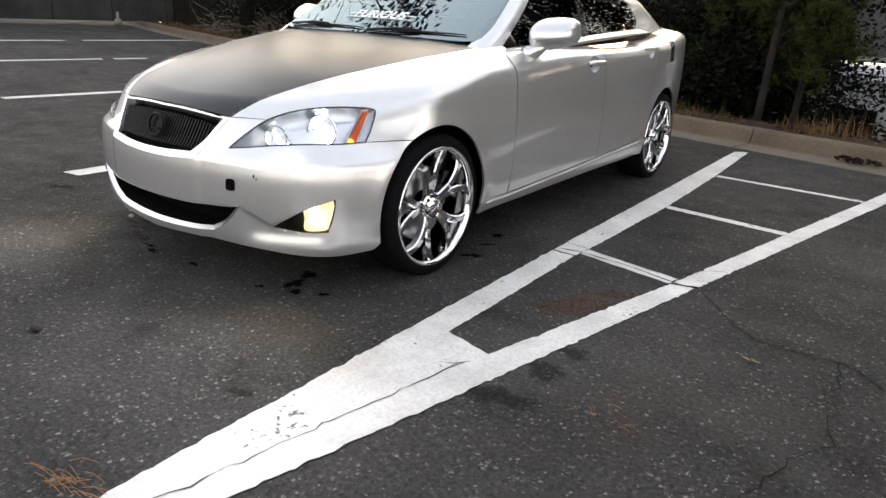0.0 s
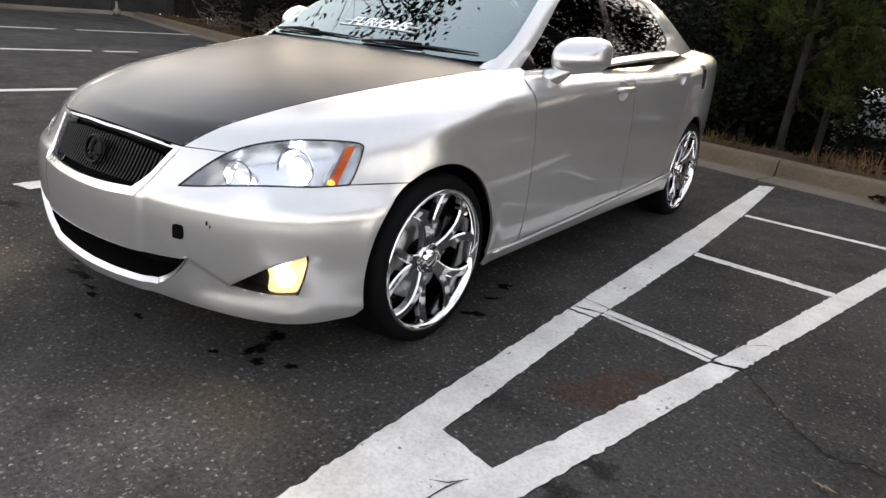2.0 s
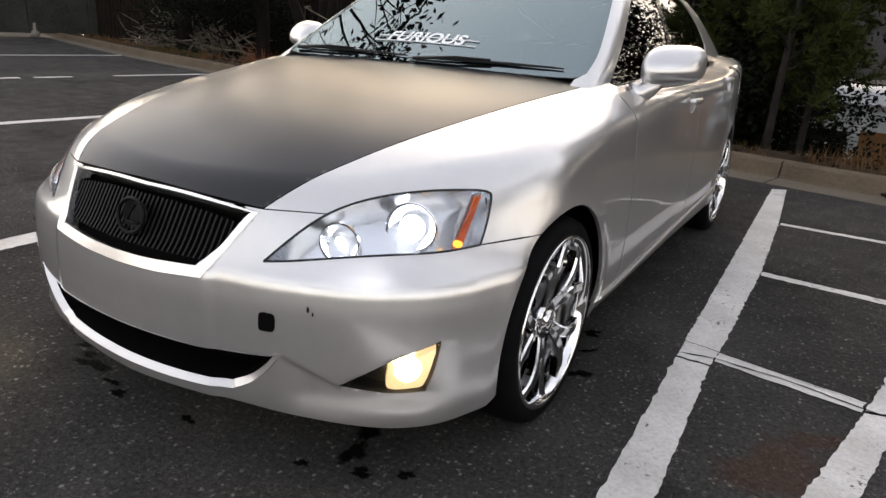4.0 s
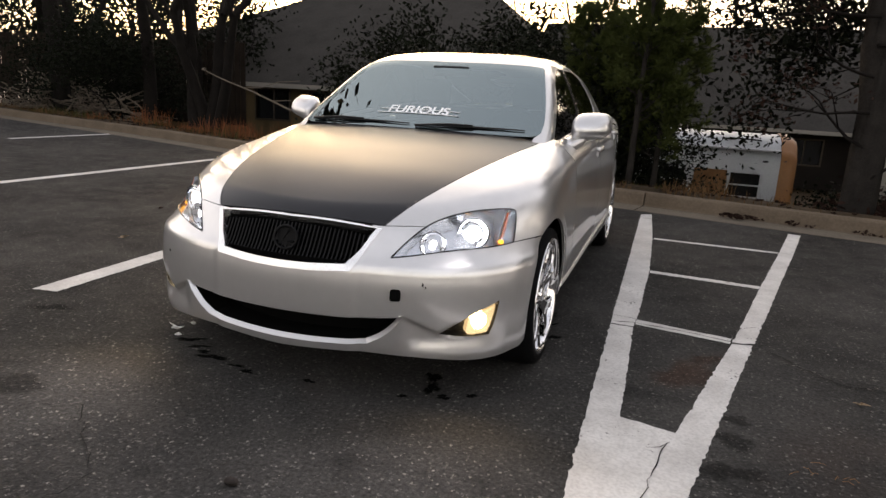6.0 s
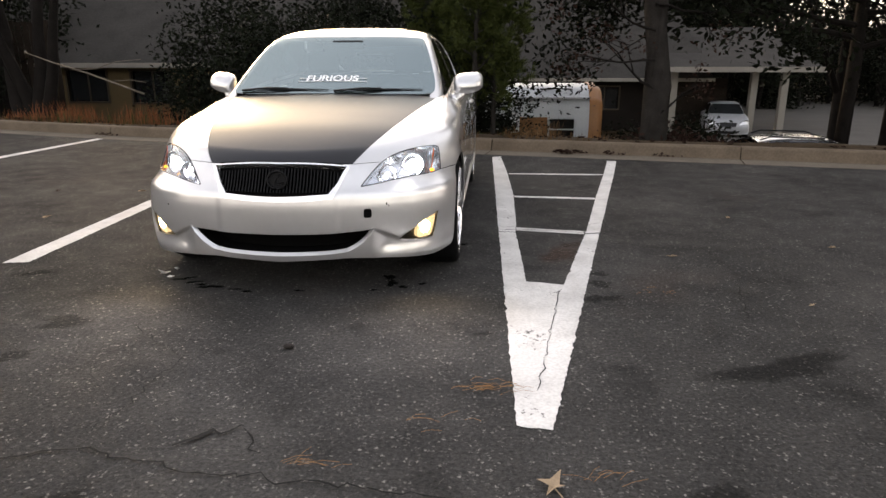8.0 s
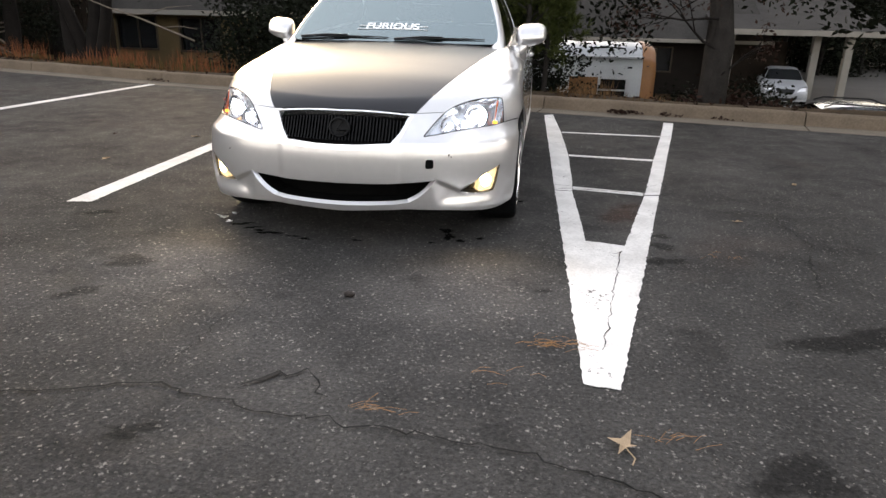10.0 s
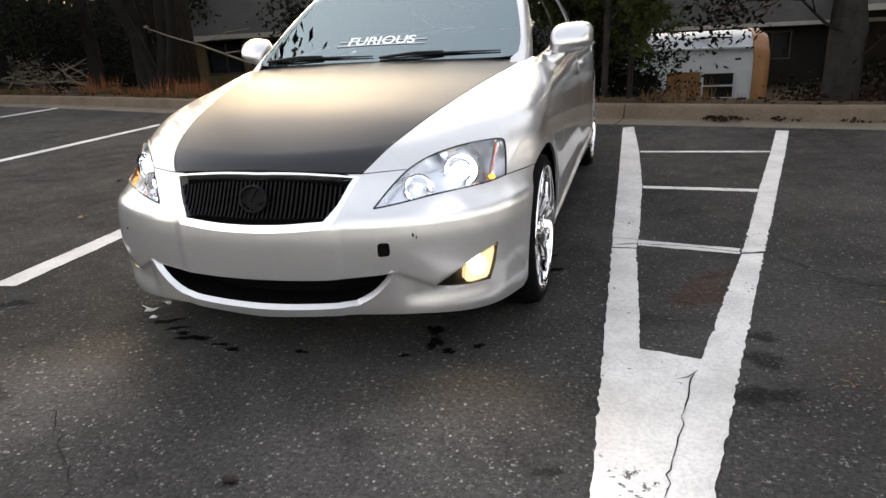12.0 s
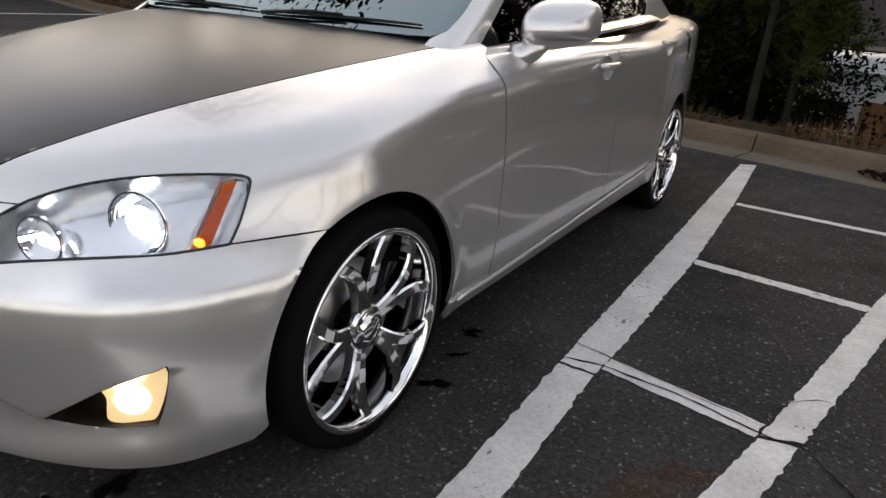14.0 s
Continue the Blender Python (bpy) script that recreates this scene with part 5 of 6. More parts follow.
def crack(points, width=0.008, z=0.0062, amp=0.012, name="crack", label="dark crack in the asphalt and paint"):
    """A wandering crack, wider and thinner along its way."""
    line = jagged(points, 0.035, amp, closed=False, rng=rng) + [points[-1]]
    bm = bmesh.new()
    l_, r_ = [], []
    for i, (x, y) in enumerate(line):
        a, b = line[max(i - 1, 0)], line[min(i + 1, len(line) - 1)]
        d = Vector((b[0] - a[0], b[1] - a[1]))
        d = d.normalized() if d.length else Vector((1, 0))
        w = width * rng.uniform(0.25, 1.0) * (0.3 if i in (0, len(line) - 1) else 1)
        l_.append(bm.verts.new((x - d.y * w / 2, y + d.x * w / 2, z)))
        r_.append(bm.verts.new((x + d.y * w / 2, y - d.x * w / 2, z)))
    for i in range(len(line) - 1):
        bm.faces.new((r_[i], r_[i + 1], l_[i + 1], l_[i]))
    return tagged(part(name, bm, TAR, smooth=False), label, "crack", "cracks in the asphalt", "structure")


crack([(1.262, -1.70), (1.33, -1.30), (1.385, -0.95), (1.43, -0.66), (1.455, -0.56)], 0.006, amp=0.005)
crack([(1.385, -0.625), (1.43, -0.60), (1.462, -0.55)], 0.006, amp=0.008)
crack([(1.10, 0.70), (1.25, 0.735), (1.45, 0.725), (1.60, 0.70), (1.75, 0.665), (1.87, 0.66)], 0.011, amp=0.004)
crack([(1.10, 0.83), (1.26, 0.80), (1.40, 0.775), (1.74, 0.705)], 0.005, amp=0.003)
crack([(1.86, 0.66), (2.02, 0.45), (2.17, 0.31), (2.46, 0.33), (2.9, 0.05)], 0.010)
crack([(1.74, 0.80), (1.82, 0.93), (1.90, 0.98)], 0.008)
crack([(1.08, 4.08), (1.18, 4.14)], 0.014)
crack([(-1.4, -2.45), (-0.67, -2.33), (-0.23, -2.20), (0.03, -2.25), (0.17, -2.30), (0.58, -2.31), (0.86, -2.34), (1.12, -2.42), (1.6, -2.55)], 0.011)
crack([(0.06, -2.16), (0.24, -2.02)], 0.03, name="tar_seam", label="dark tar streak on the asphalt")
crack([(0.24, -2.02), (0.36, -2.18)], 0.008)
crack([(-0.6, -1.2), (-0.2, -1.5), (-0.25, -2.1)], 0.006)
crack([(2.3, -0.9), (2.5, -0.2), (2.45, 0.33)], 0.006)


def blot(x, y, r, squash=1.0, turn=0.0, mat=OIL, name="oil_stain", label="dark oil stain on the asphalt"):
    rings = []
    ph = [rng.uniform(0, 6.28) for _ in range(4)]
    for i in range(26):
        a = 2 * math.pi * i / 26
        k = 1.35 * r * (1 + 0.28 * math.sin(2 * a + ph[0]) + 0.20 * math.sin(3 * a + ph[1]) + 0.14 * math.sin(5 * a + ph[2]) + 0.10 * math.sin(9 * a + ph[3]))
        px, py = k * math.cos(a), k * squash * math.sin(a)
        rings.append((px * math.cos(turn) - py * math.sin(turn), px * math.sin(turn) + py * math.cos(turn)))
    verts = [(x, y, 0.0025)] + [(x + f * px, y + f * py, 0.0025) for f in (0.33, 0.66, 1.0) for px, py in rings]
    faces = [(0, 1 + i, 1 + (i + 1) % 26) for i in range(26)] + [(1 + 26 * k + i, 27 + 26 * k + i, 27 + 26 * k + (i + 1) % 26, 1 + 26 * k + (i + 1) % 26) for k in range(2) for i in range(26)]
    ob = mesh_part(name, verts, faces, mat, smooth=False)
    ob.data.attributes.new("fade", "FLOAT", "POINT").data.foreach_set("value", [0.85] + [0.70] * 26 + [0.42] * 26 + [0.0] * 26)
    return tagged(ob, label, "stain", "oil stains", "structure")


for x, y, r, sq, tn in ((0.53, -0.50, 0.055, 0.45, 1.9), (0.50, -0.40, 0.05, 0.5, 2.0), (0.60, -0.56, 0.03, 0.6, 0.3), (0.70, -0.50, 0.022, 0.7, 0), (-0.23, -0.69, 0.030, 0.5, 0.2), (-0.45, -0.63, 0.055, 0.45, 0.2),
                        (-0.67, -0.51, 0.05, 0.5, 0.5), (-0.58, -0.56, 0.04, 0.4, 0.3), (0.875, 0.31, 0.04, 0.6, 0.6), (0.80, 0.66, 0.035, 0.7, 0.4), (0.84, 0.50, 0.03, 0.5, 0.9), (0.05, -0.66, 0.025, 0.5, 0), (0.45, -0.62, 0.02, 0.6, 0), (-0.52, -0.60, 0.03, 0.5, 0.1), (-0.30, -0.66, 0.03, 0.4, 0.2)):
    blot(x, y, r, sq, tn)

for x, y, r, sq, tn in ((-0.94, -1.17, 0.13, 0.5, 0.1), (-0.94, -1.56, 0.09, 0.5, 0.5), (-1.57, -0.47, 0.10, 0.4, 0.2), (1.69, -0.25, 0.055, 0.8, 0.3), (1.68, -0.43, 0.075, 0.7, 0.2), (1.65, -0.67, 0.09, 0.6, 0.4),
                        (1.74, -2.35, 0.16, 0.4, 0.2), (2.28, -1.43, 0.24, 0.4, 0.4), (1.05, -1.17, 0.035, 0.7, 0.4), (-0.15, -2.45, 0.08, 0.4, 0.3), (2.9, -1.7, 0.3, 0.4, 0.2)):
    blot(x, y, r, sq, tn, DAMP, "damp_patch", "dark damp patch on the asphalt")
RUST = stain_material("rust_stain", (0.10, 0.052, 0.034), 0.9, 0.9, 0.30)
for x, y, r in ((1.52, 0.12, 0.15), (1.62, 0.36, 0.08)):
    blot(x, y, r, 0.7, 0.5, RUST, "rust_stain", "faint rusty stain on the asphalt")
# small things on the asphalt
rng = random.Random(11)


def leaf_mesh(bm, at, size, turn, curl, lobes=5):
    """A lobed dry leaf, curled up at its edges."""
    m = Matrix.Translation(at) @ Matrix.Rotation(turn, 4, "Z")
    c = bm.verts.new(m @ Vector((0, 0, 0.004)))
    ring = []
    for i in range(lobes * 2):
        a = 2 * math.pi * i / (lobes * 2)
        r = size * ((1.0 if i % 2 == 0 else 0.34) * (1.3 if i == 0 else 1) * rng.uniform(0.55, 1.15))
        ring.append(bm.verts.new(m @ Vector((r * math.cos(a), r * math.sin(a) * 0.8, 0.004 + curl * rng.random()))))
    for i in range(len(ring)):
        bm.faces.new((c, ring[i], ring[(i + 1) % len(ring)]))


bm = bmesh.new()
leaf_mesh(bm, (1.275, -2.287, 0.002), 0.075, 1.2, 0.02, 4)
tube(bm, [(1.275, -2.287, 0.008), (1.30, -2.34, 0.006), (1.29, -2.37, 0.006)], 0.002, 5)
tagged(part("fallen_leaf", bm, TANLEAF, smooth=False), "pale tan curled oak leaf lying on asphalt", "leaf", "fallen leaves")
for x, y, s in ((2.20, 0.12, 0.03), (-2.97, 1.88, 0.05), (-2.41, 0.86, 0.045), (0.21, -1.385, 0.0), (2.9, 1.2, 0.03), (3.3, 0.4, 0.025), (2.7, -0.7, 0.03), (-2.19, 1.93, 0.05)):
    if not s:
        continue
    bm = bmesh.new()
    leaf_mesh(bm, (x, y, 0.002), s, rng.uniform(0, 6), 0.015)
    tagged(part("fallen_leaf", bm, DEADLEAF if rng.random() < 0.4 else TANLEAF, smooth=False), "small dry leaf lying on asphalt", "leaf", "fallen leaves")
STONE = material("dark_stone", (0.03, 0.026, 0.024), 0.8, 0, 0.3, 40, 0.5, 120)
bm = bmesh.new()
bmesh.ops.create_icosphere(bm, subdivisions=2, radius=0.020, matrix=Matrix.Translation((0.212, -1.387, 0.011)) @ Matrix.Diagonal((1.2, 0.8, 0.6, 1)))
for q in bm.verts:
    q.co += Vector((rng.uniform(-1, 1), rng.uniform(-1, 1), rng.uniform(-0.6, 0.6))) * 0.003
tagged(part("stone", bm, STONE), "small dark stone on asphalt", "stone")
STRAW = material("pine_straw", (0.24, 0.13, 0.055), 0.85, 0, 0.3, 20)


def straw(x, y, n, spread, length):
    bm = bmesh.new()
    for _ in range(n):
        a, b = rng.gauss(0.35, 0.32), rng.gauss(0, spread)
        px, py = x + b + rng.gauss(0, spread * 0.6), y + rng.gauss(0, spread * 0.45)
        dx, dy = math.cos(a) * length * rng.uniform(0.5, 1), math.sin(a) * length * rng.uniform(0.5, 1)
        z0 = rng.uniform(0.004, 0.016)
        tube(bm, [(px, py, z0), (px + dx / 2, py + dy / 2, z0 + 0.006), (px + dx, py + dy, rng.uniform(0.003, 0.012))], 0.0007, 3, cap=False)
    return tagged(part("pine_straw", bm, STRAW, smooth=False), "loose tuft of tan pine straw on asphalt", "pine straw", "tufts of pine straw", "stuff")


straw(1.06, -1.70, 34, 0.05, 0.09)
straw(0.49, -2.23, 9, 0.03, 0.12)
straw(1.42, -2.25, 9, 0.04, 0.10)
straw(0.85, -1.95, 6, 0.05, 0.10)
straw(1.95, -0.55, 8, 0.05, 0.06)
SCRAP = material("white_scrap", (0.75, 0.75, 0.74), 0.6, 0, 0.1, 40)
for x, y, s in ((-0.80, -0.44, 0.062), (-0.77, -0.36, 0.032), (-0.74, -0.50, 0.022)):
    bm = bmesh.new()
    leaf_mesh(bm, (x, y, 0.003), s, rng.uniform(0, 6), 0.02, 4)
    tagged(part("paper_scrap", bm, SCRAP, smooth=False), "torn white paper scrap on asphalt", "litter", "scraps of paper")
RED = material("red_plastic", (0.16, 0.02, 0.018), 0.4)
bm = bmesh.new()
box(bm, (-3.10, 4.44, 0.002), (-3.00, 4.49, 0.035))
bevelled(bm, 0.015)
tagged(part("red_litter", bm, RED), "crushed red wrapper on asphalt", "litter")
# pale chips too large for the grain
bm = bmesh.new()
for _ in range(1100):
    x, y = rng.uniform(-2.6, 3.4), rng.uniform(-3.2, 1.0)
    r = rng.uniform(0.0012, 0.0036)
    m = Matrix.Translation((x, y, r * 0.3)) @ Matrix.Rotation(rng.uniform(0, 6), 4, "Z") @ Matrix.Diagonal((1, rng.uniform(0.5, 1), 0.6, 1))
    vs = [bm.verts.new(m @ Vector(q) * 1.0) for q in ((r, 0, 0), (0, r, 0), (-r, 0, 0), (0, -r, 0), (0, 0, r))]
    for i in range(4):
        bm.faces.new((vs[i], vs[(i + 1) % 4], vs[4]))
CHIP = material("pale_chip", (0.20, 0.185, 0.165), 0.8, 0, 0.4, 30)
tagged(part("loose_grit", bm, CHIP, smooth=False), "scattered pale stone grit on asphalt", "grit", kind="stuff")
# dead leaves in the gutter
for x0, n in ((2.05, 40), (2.55, 12), (-0.4, 14), (3.2, 10), (-5.0, 10)):
    bm = bmesh.new()
    for _ in range(n):
        q = along(x0 + rng.gauss(0, 0.10), -0.06 - abs(rng.gauss(0, 0.05)))
        leaf_mesh(bm, (q[0], q[1], 0.008 + rng.random() * 0.03), rng.uniform(0.02, 0.045), rng.uniform(0, 6), 0.03)
    tagged(part("leaf_litter", bm, DEADLEAF, smooth=False), "drift of brown dead leaves in the gutter", "leaf litter", "leaf drifts", "stuff")


def grass(name, u0, u1, v0, v1, n, h, mat, label):
    """Dry blades, bent over, along a stretch of the kerb."""
    verts, faces = [], []
    for _ in range(n):
        u, v = rng.uniform(u0, u1), rng.uniform(v0, v1)
        if noise.noise(Vector((u * 1.1, v, 3))) < -0.15:
            continue
        x, y, _z = along(u, v)
        z = float(BANK(v)) - 0.03
        hh = h * rng.uniform(0.35, 1.1) * (0.7 + 0.6 * noise.noise(Vector((u * 0.7, 0, 9))))
        a = rng.uniform(0, 6.28)
        lean = rng.uniform(0.1, 0.6) * hh
        w = rng.uniform(0.003, 0.007)
        dx, dy = math.cos(a), math.sin(a)
        k = len(verts)
        verts += [(x - dy * w, y + dx * w, z), (x + dy * w, y - dx * w, z), (x + dx * lean * 0.4 - dy * w * .7, y + dy * lean * 0.4 + dx * w * .7, z + hh * 0.6),
                  (x + dx * lean * 0.4 + dy * w * .7, y + dy * lean * 0.4 - dx * w * .7, z + hh * 0.6), (x + dx * lean, y + dy * lean, z + hh)]
        faces += [(k, k + 1, k + 3, k + 2), (k + 2, k + 3, k + 4)]
    return tagged(mesh_part(name, verts, faces, mat, smooth=False), label, "grass", "verge plants", "stuff")


grass("dry_grass", -20, 1.6, 0.18, 1.5, 8000, 0.24, DRYGRASS, "dry tan grass on the bank behind the kerb")
grass("dry_grass", 1.6, 4.6, 0.18, 1.5, 500, 0.12, DRYGRASS, "sparse dry grass on the bank behind the kerb")
grass("weeds", -14, 1.2, 0.25, 2.2, 3000, 0.30, PINE, "low dull green weeds behind the kerb")
grass("red_broomsedge", -11, -4.5, 0.4, 2.0, 2600, 0.50, material("broomsedge", (0.16, 0.06, 0.026), 0.9, 0, 0.4, 3), "rusty red dry grass behind the kerb")
grass("tall_straw", 0.5, 1.8, 0.3, 1.2, 260, 0.34, DRYGRASS, "tall pale dry stalks behind the kerb")
bm = bmesh.new()
for _ in range(700):
    u, v = rng.uniform(-12, 9), rng.uniform(0.17, 1.6)
    q = along(u, v, float(BANK(v)) + 0.01)
    leaf_mesh(bm, q, rng.uniform(0.025, 0.05), rng.uniform(0, 6), 0.03)
tagged(part("leaf_litter", bm, DEADLEAF, smooth=False), "scattered brown dead leaves on the bank", "leaf litter", "leaf drifts", "stuff")

# ---- beyond the kerb ----
TANWALL = material("tan_stucco", (0.085, 0.062, 0.032), 0.9, 0, 0.15, 1.5, 0.4, 40)
ROOF = material("grey_shingle", (0.036, 0.0335, 0.031), 0.9, 0, 0.25, 1.2, 0.6, 9)
FASCIA = material("pale_fascia", (0.20, 0.185, 0.16), 0.7, 0, 0.1, 3)
WINDOWTRIM = material("dark_window_trim", (0.045, 0.036, 0.026), 0.7, 0, 0.1, 3)
# long house's wall: the shade under its eaves is put into the colour
SHADEDWALL = material("eave_shaded_wall", (0.011, 0.009, 0.0075), 0.9, 0, 0.2, 2, 0.4, 30)
DARKPANE = material("dark_pane", (0.012, 0.013, 0.014), 0.12)
WHITEMETAL = material("white_metal", (0.40, 0.415, 0.43), 0.35, 0.0, 0.12, 2)
PALEPAINT = material("pale_car_paint", (0.22, 0.225, 0.235), 0.35, 0.0, 0.1, 2)
GREYPAINT = material("dark_grey_car_paint", (0.05, 0.052, 0.056), 0.25, 0.3, 0.1, 2, coat=1.0)
ORANGE = material("orange_panel", (0.25, 0.10, 0.02), 0.45, 0, 0.15, 3)
BROWNPANEL = material("brown_panel", (0.19, 0.10, 0.045), 0.7, 0, 0.3, 4)
DRIVE = material("pale_drive", (0.075, 0.07, 0.064), 0.85, 0, 0.15, 0.8, 0.3, 20)
WALLSTONE = material("stained_concrete", (0.036, 0.036, 0.034), 0.9, 0, 0.4, 1.3, 0.5, 20)
FENCEWOOD = material("dark_fence_wood", (0.016, 0.012, 0.009), 0.9, 0, 0.4, 4, 0.5, 40)
GROUND_LOW = -2.12


def wall_panel(bm, x0, x1, z0, z1, y, openings=(), depth=0.2):
    """A wall with openings (x0, x1, z0, z1) that go through it."""
    xs = sorted({x0, x1, *[v for o in openings for v in o[:2]]})
    zs = sorted({z0, z1, *[v for o in openings for v in o[2:]]})
    for a, b in zip(xs, xs[1:]):
        for c, d in zip(zs, zs[1:]):
            if any(o[0] <= a and b <= o[1] and o[2] <= c and d <= o[3] for o in openings):
                continue
            box(bm, (a, y, c), (b, y + depth, d))
    bmesh.ops.remove_doubles(bm, verts=bm.verts[:], dist=1e-5)


def window(parent, x0, x1, z0, z1, y, bars=(2, 1), trim=None):
    trim = trim or WINDOWTRIM
    bm = bmesh.new()
    box(bm, (x0, y + 0.10, z0), (x1, y + 0.12, z1))
    win = part("window", bm, DARKPANE, parent, smooth=False)
    bm = bmesh.new()
    w = 0.06
    for a, b, c, d in ((x0 - w, x1 + w, z1, z1 + w), (x0 - w, x1 + w, z0 - w, z0), (x0 - w, x0, z0, z1), (x1, x1 + w, z0, z1)):
        box(bm, (a, y - 0.03, c), (b, y + 0.10, d))
    part("window_frame", bm, trim, win, smooth=False)
    for i in range(1, bars[0]):
        x = x0 + (x1 - x0) * i / bars[0]
        bm = bmesh.new()
        box(bm, (x - 0.02, y + 0.06, z0), (x + 0.02, y + 0.10, z1))
        part("mullion", bm, trim, win, smooth=False)
    return win


def hip_roof(x0, x1, y0, y1, z0, z1, hip0, hip1, parent, over=0.4):
    bm = bmesh.new()
    ym = (y0 + y1) / 2
    c = [(x0 - over, y0 - over, z0), (x1 + over, y0 - over, z0), (x1 + over, y1 + over, z0), (x0 - over, y1 + over, z0), (x0 + hip0, ym, z1), (x1 - hip1, ym, z1)]
    v = [bm.verts.new(q) for q in c]
    for f in ((0, 1, 5, 4), (1, 2, 5), (2, 3, 4, 5), (3, 0, 4), (3, 2, 1, 0)):
        bm.faces.new([v[i] for i in f])
    roof = part("roof", bm, ROOF, parent, smooth=False)
    bm = bmesh.new()
    box(bm, (x0 - over, y0 - over - 0.05, z0 - 0.10), (x1 + over, y0 - over - 0.005, z0 + 0.05))
    part("gutter", bm, FASCIA, roof, smooth=False)
    return roof


house = thing("house", (-12, 21, GROUND_LOW), "single-storey tan house with grey hipped roof", "house", "houses")
bm = bmesh.new()
wins = [(-13.15, -11.80, -0.25, 0.76), (-10.93, -9.55, -0.28, 0.73), (-15.30, -14.0, -0.20, 0.80), (-18.0, -16.8, -0.20, 0.80), (-7.6, -6.3, -0.28, 0.73)]
wall_panel(bm, -22, -4, GROUND_LOW, 0.92, 18, wins)
part("wall", bm, TANWALL, house, smooth=False)
bm = bmesh.new()
box(bm, (-22, 18.21, GROUND_LOW), (-21.8, 27, 0.9)), box(bm, (-4.2, 18.21, GROUND_LOW), (-4, 27, 0.9)), box(bm, (-21.79, 26.8, GROUND_LOW), (-4.21, 27, 0.9))
part("side_wall", bm, TANWALL, house, smooth=False)
for o in wins:
    window(house, *o, 18)
hip_roof(-22, -2, 18, 29, 0.95, 4.7, 8.5, 4, house)

hall = thing("house", (5, 30, GROUND_LOW), "long low house with big grey roof and open carport", "house", "houses")
bm = bmesh.new()
wall_panel(bm, -6, 9.4, GROUND_LOW - 0.1, 0.15, 28.4, [(0.5, 2.0, -1.2, -0.2), (5.5, 6.8, -1.2, -0.2)])
part("wall", bm, SHADEDWALL, hall, smooth=False)
window(hall, 0.5, 2.0, -1.2, -0.2, 28.4), window(hall, 5.5, 6.8, -1.2, -0.2, 28.4)
hip_roof(-6.5, 10.5, 28.2, 38, 0.16, 4.6, 0.6, 1.0, hall)
bm = bmesh.new()
vs = [bm.verts.new(q) for q in ((8.2, 26.6, 0.62), (15.0, 26.6, 0.70), (15.0, 34, 2.6), (8.2, 34, 2.6), (8.2, 26.6, 0.50), (15.0, 26.6, 0.58), (15.0, 34, 2.45), (8.2, 34, 2.45))]
for f in ((0, 1, 2, 3), (7, 6, 5, 4), (0, 4, 5, 1), (1, 5, 6, 2), (2, 6, 7, 3), (3, 7, 4, 0)):
    bm.faces.new([vs[i] for i in f])
cp = part("carport_roof", bm, ROOF, hall, smooth=False)
bm = bmesh.new()
box(bm, (8.1, 26.50, 0.50), (15.1, 26.59, 0.72))
part("fascia_board", bm, FASCIA, cp, smooth=False)
for x, y in ((12.45, 27.4), (13.60, 27.0), (9.0, 27.4)):
    bm = bmesh.new()
    box(bm, (x - 0.14, y - 0.14, GROUND_LOW - 0.1), (x + 0.14, y + 0.14, 0.56))
    part("post", bm, FASCIA, hall, smooth=False)
# dark panel added to stand for the deep shade under the carport
bm = bmesh.new()
box(bm, (8.3, 28.2, GROUND_LOW), (11.6, 28.35, 0.2))
part("carport_shade_panel", bm, FENCEWOOD, hall, smooth=False)
bm = bmesh.new()
vs = [bm.verts.new(q) for q in ((8.5, 19, -2.13), (45, 19, -2.13), (60, 58, -2.0), (14.0, 58, -2.0))]
bm.faces.new(vs)
tagged(part("driveway", bm, DRIVE, smooth=False), "pale concrete driveway below the car park", "driveway", kind="structure")

# white coach body parked below the bank
bus = thing("white_coach", (1.6, 14.0, GROUND_LOW), "white rounded-roof coach with orange end", "vehicle")
bm = bmesh.new()
sec = [(0.0, -1.7), (0.0, 0.12), (0.05, 0.30), (0.16, 0.40), (0.20, 0.42), (0.34, 0.58), (0.62, 0.68), (1.2, 0.72), (1.8, 0.66), (2.1, 0.42), (2.2, -1.7)]
y0 = 13.0
rows = [[bm.verts.new((x, y0 + a, z)) for a, z in sec] for x in (-4.5, -2, 0.5, 2.0, 3.40)]
for r0, r1 in zip(rows, rows[1:]):
    for i in range(len(sec) - 1):
        bm.faces.new((r0[i], r1[i], r1[i + 1], r0[i + 1]))
bm.faces.new(rows[0][::-1])
part("body", bm, WHITEMETAL, bus)
bm = bmesh.new()
rows = [[bm.verts.new((x, y0 + 1.1 + (a - 1.1) * k, -1.2 + (z + 1.2) * k)) for a, z in sec] for x, k in ((3.402, 1.015), (3.60, 1.01), (3.72, 0.96))]
for r0, r1 in zip(rows, rows[1:]):
    for i in range(len(sec) - 1):
        bm.faces.new((r0[i], r1[i], r1[i + 1], r0[i + 1]))
bm.faces.new(rows[-1])
part("end_cap", bm, ORANGE, bus, "orange end cap")
bm = bmesh.new()
box(bm, (-4.4, y0 - 0.03, 0.395), (3.38, y0 + 0.16, 0.43))
part("roof_rail", bm, WHITEMETAL, bus, smooth=False)
bm = bmesh.new()
box(bm, (1.70, y0 - 0.03, -1.6), (2.38, y0 - 0.004, -0.06))
part("side_panel", bm, BROWNPANEL, bus, "brown side panel", smooth=False)
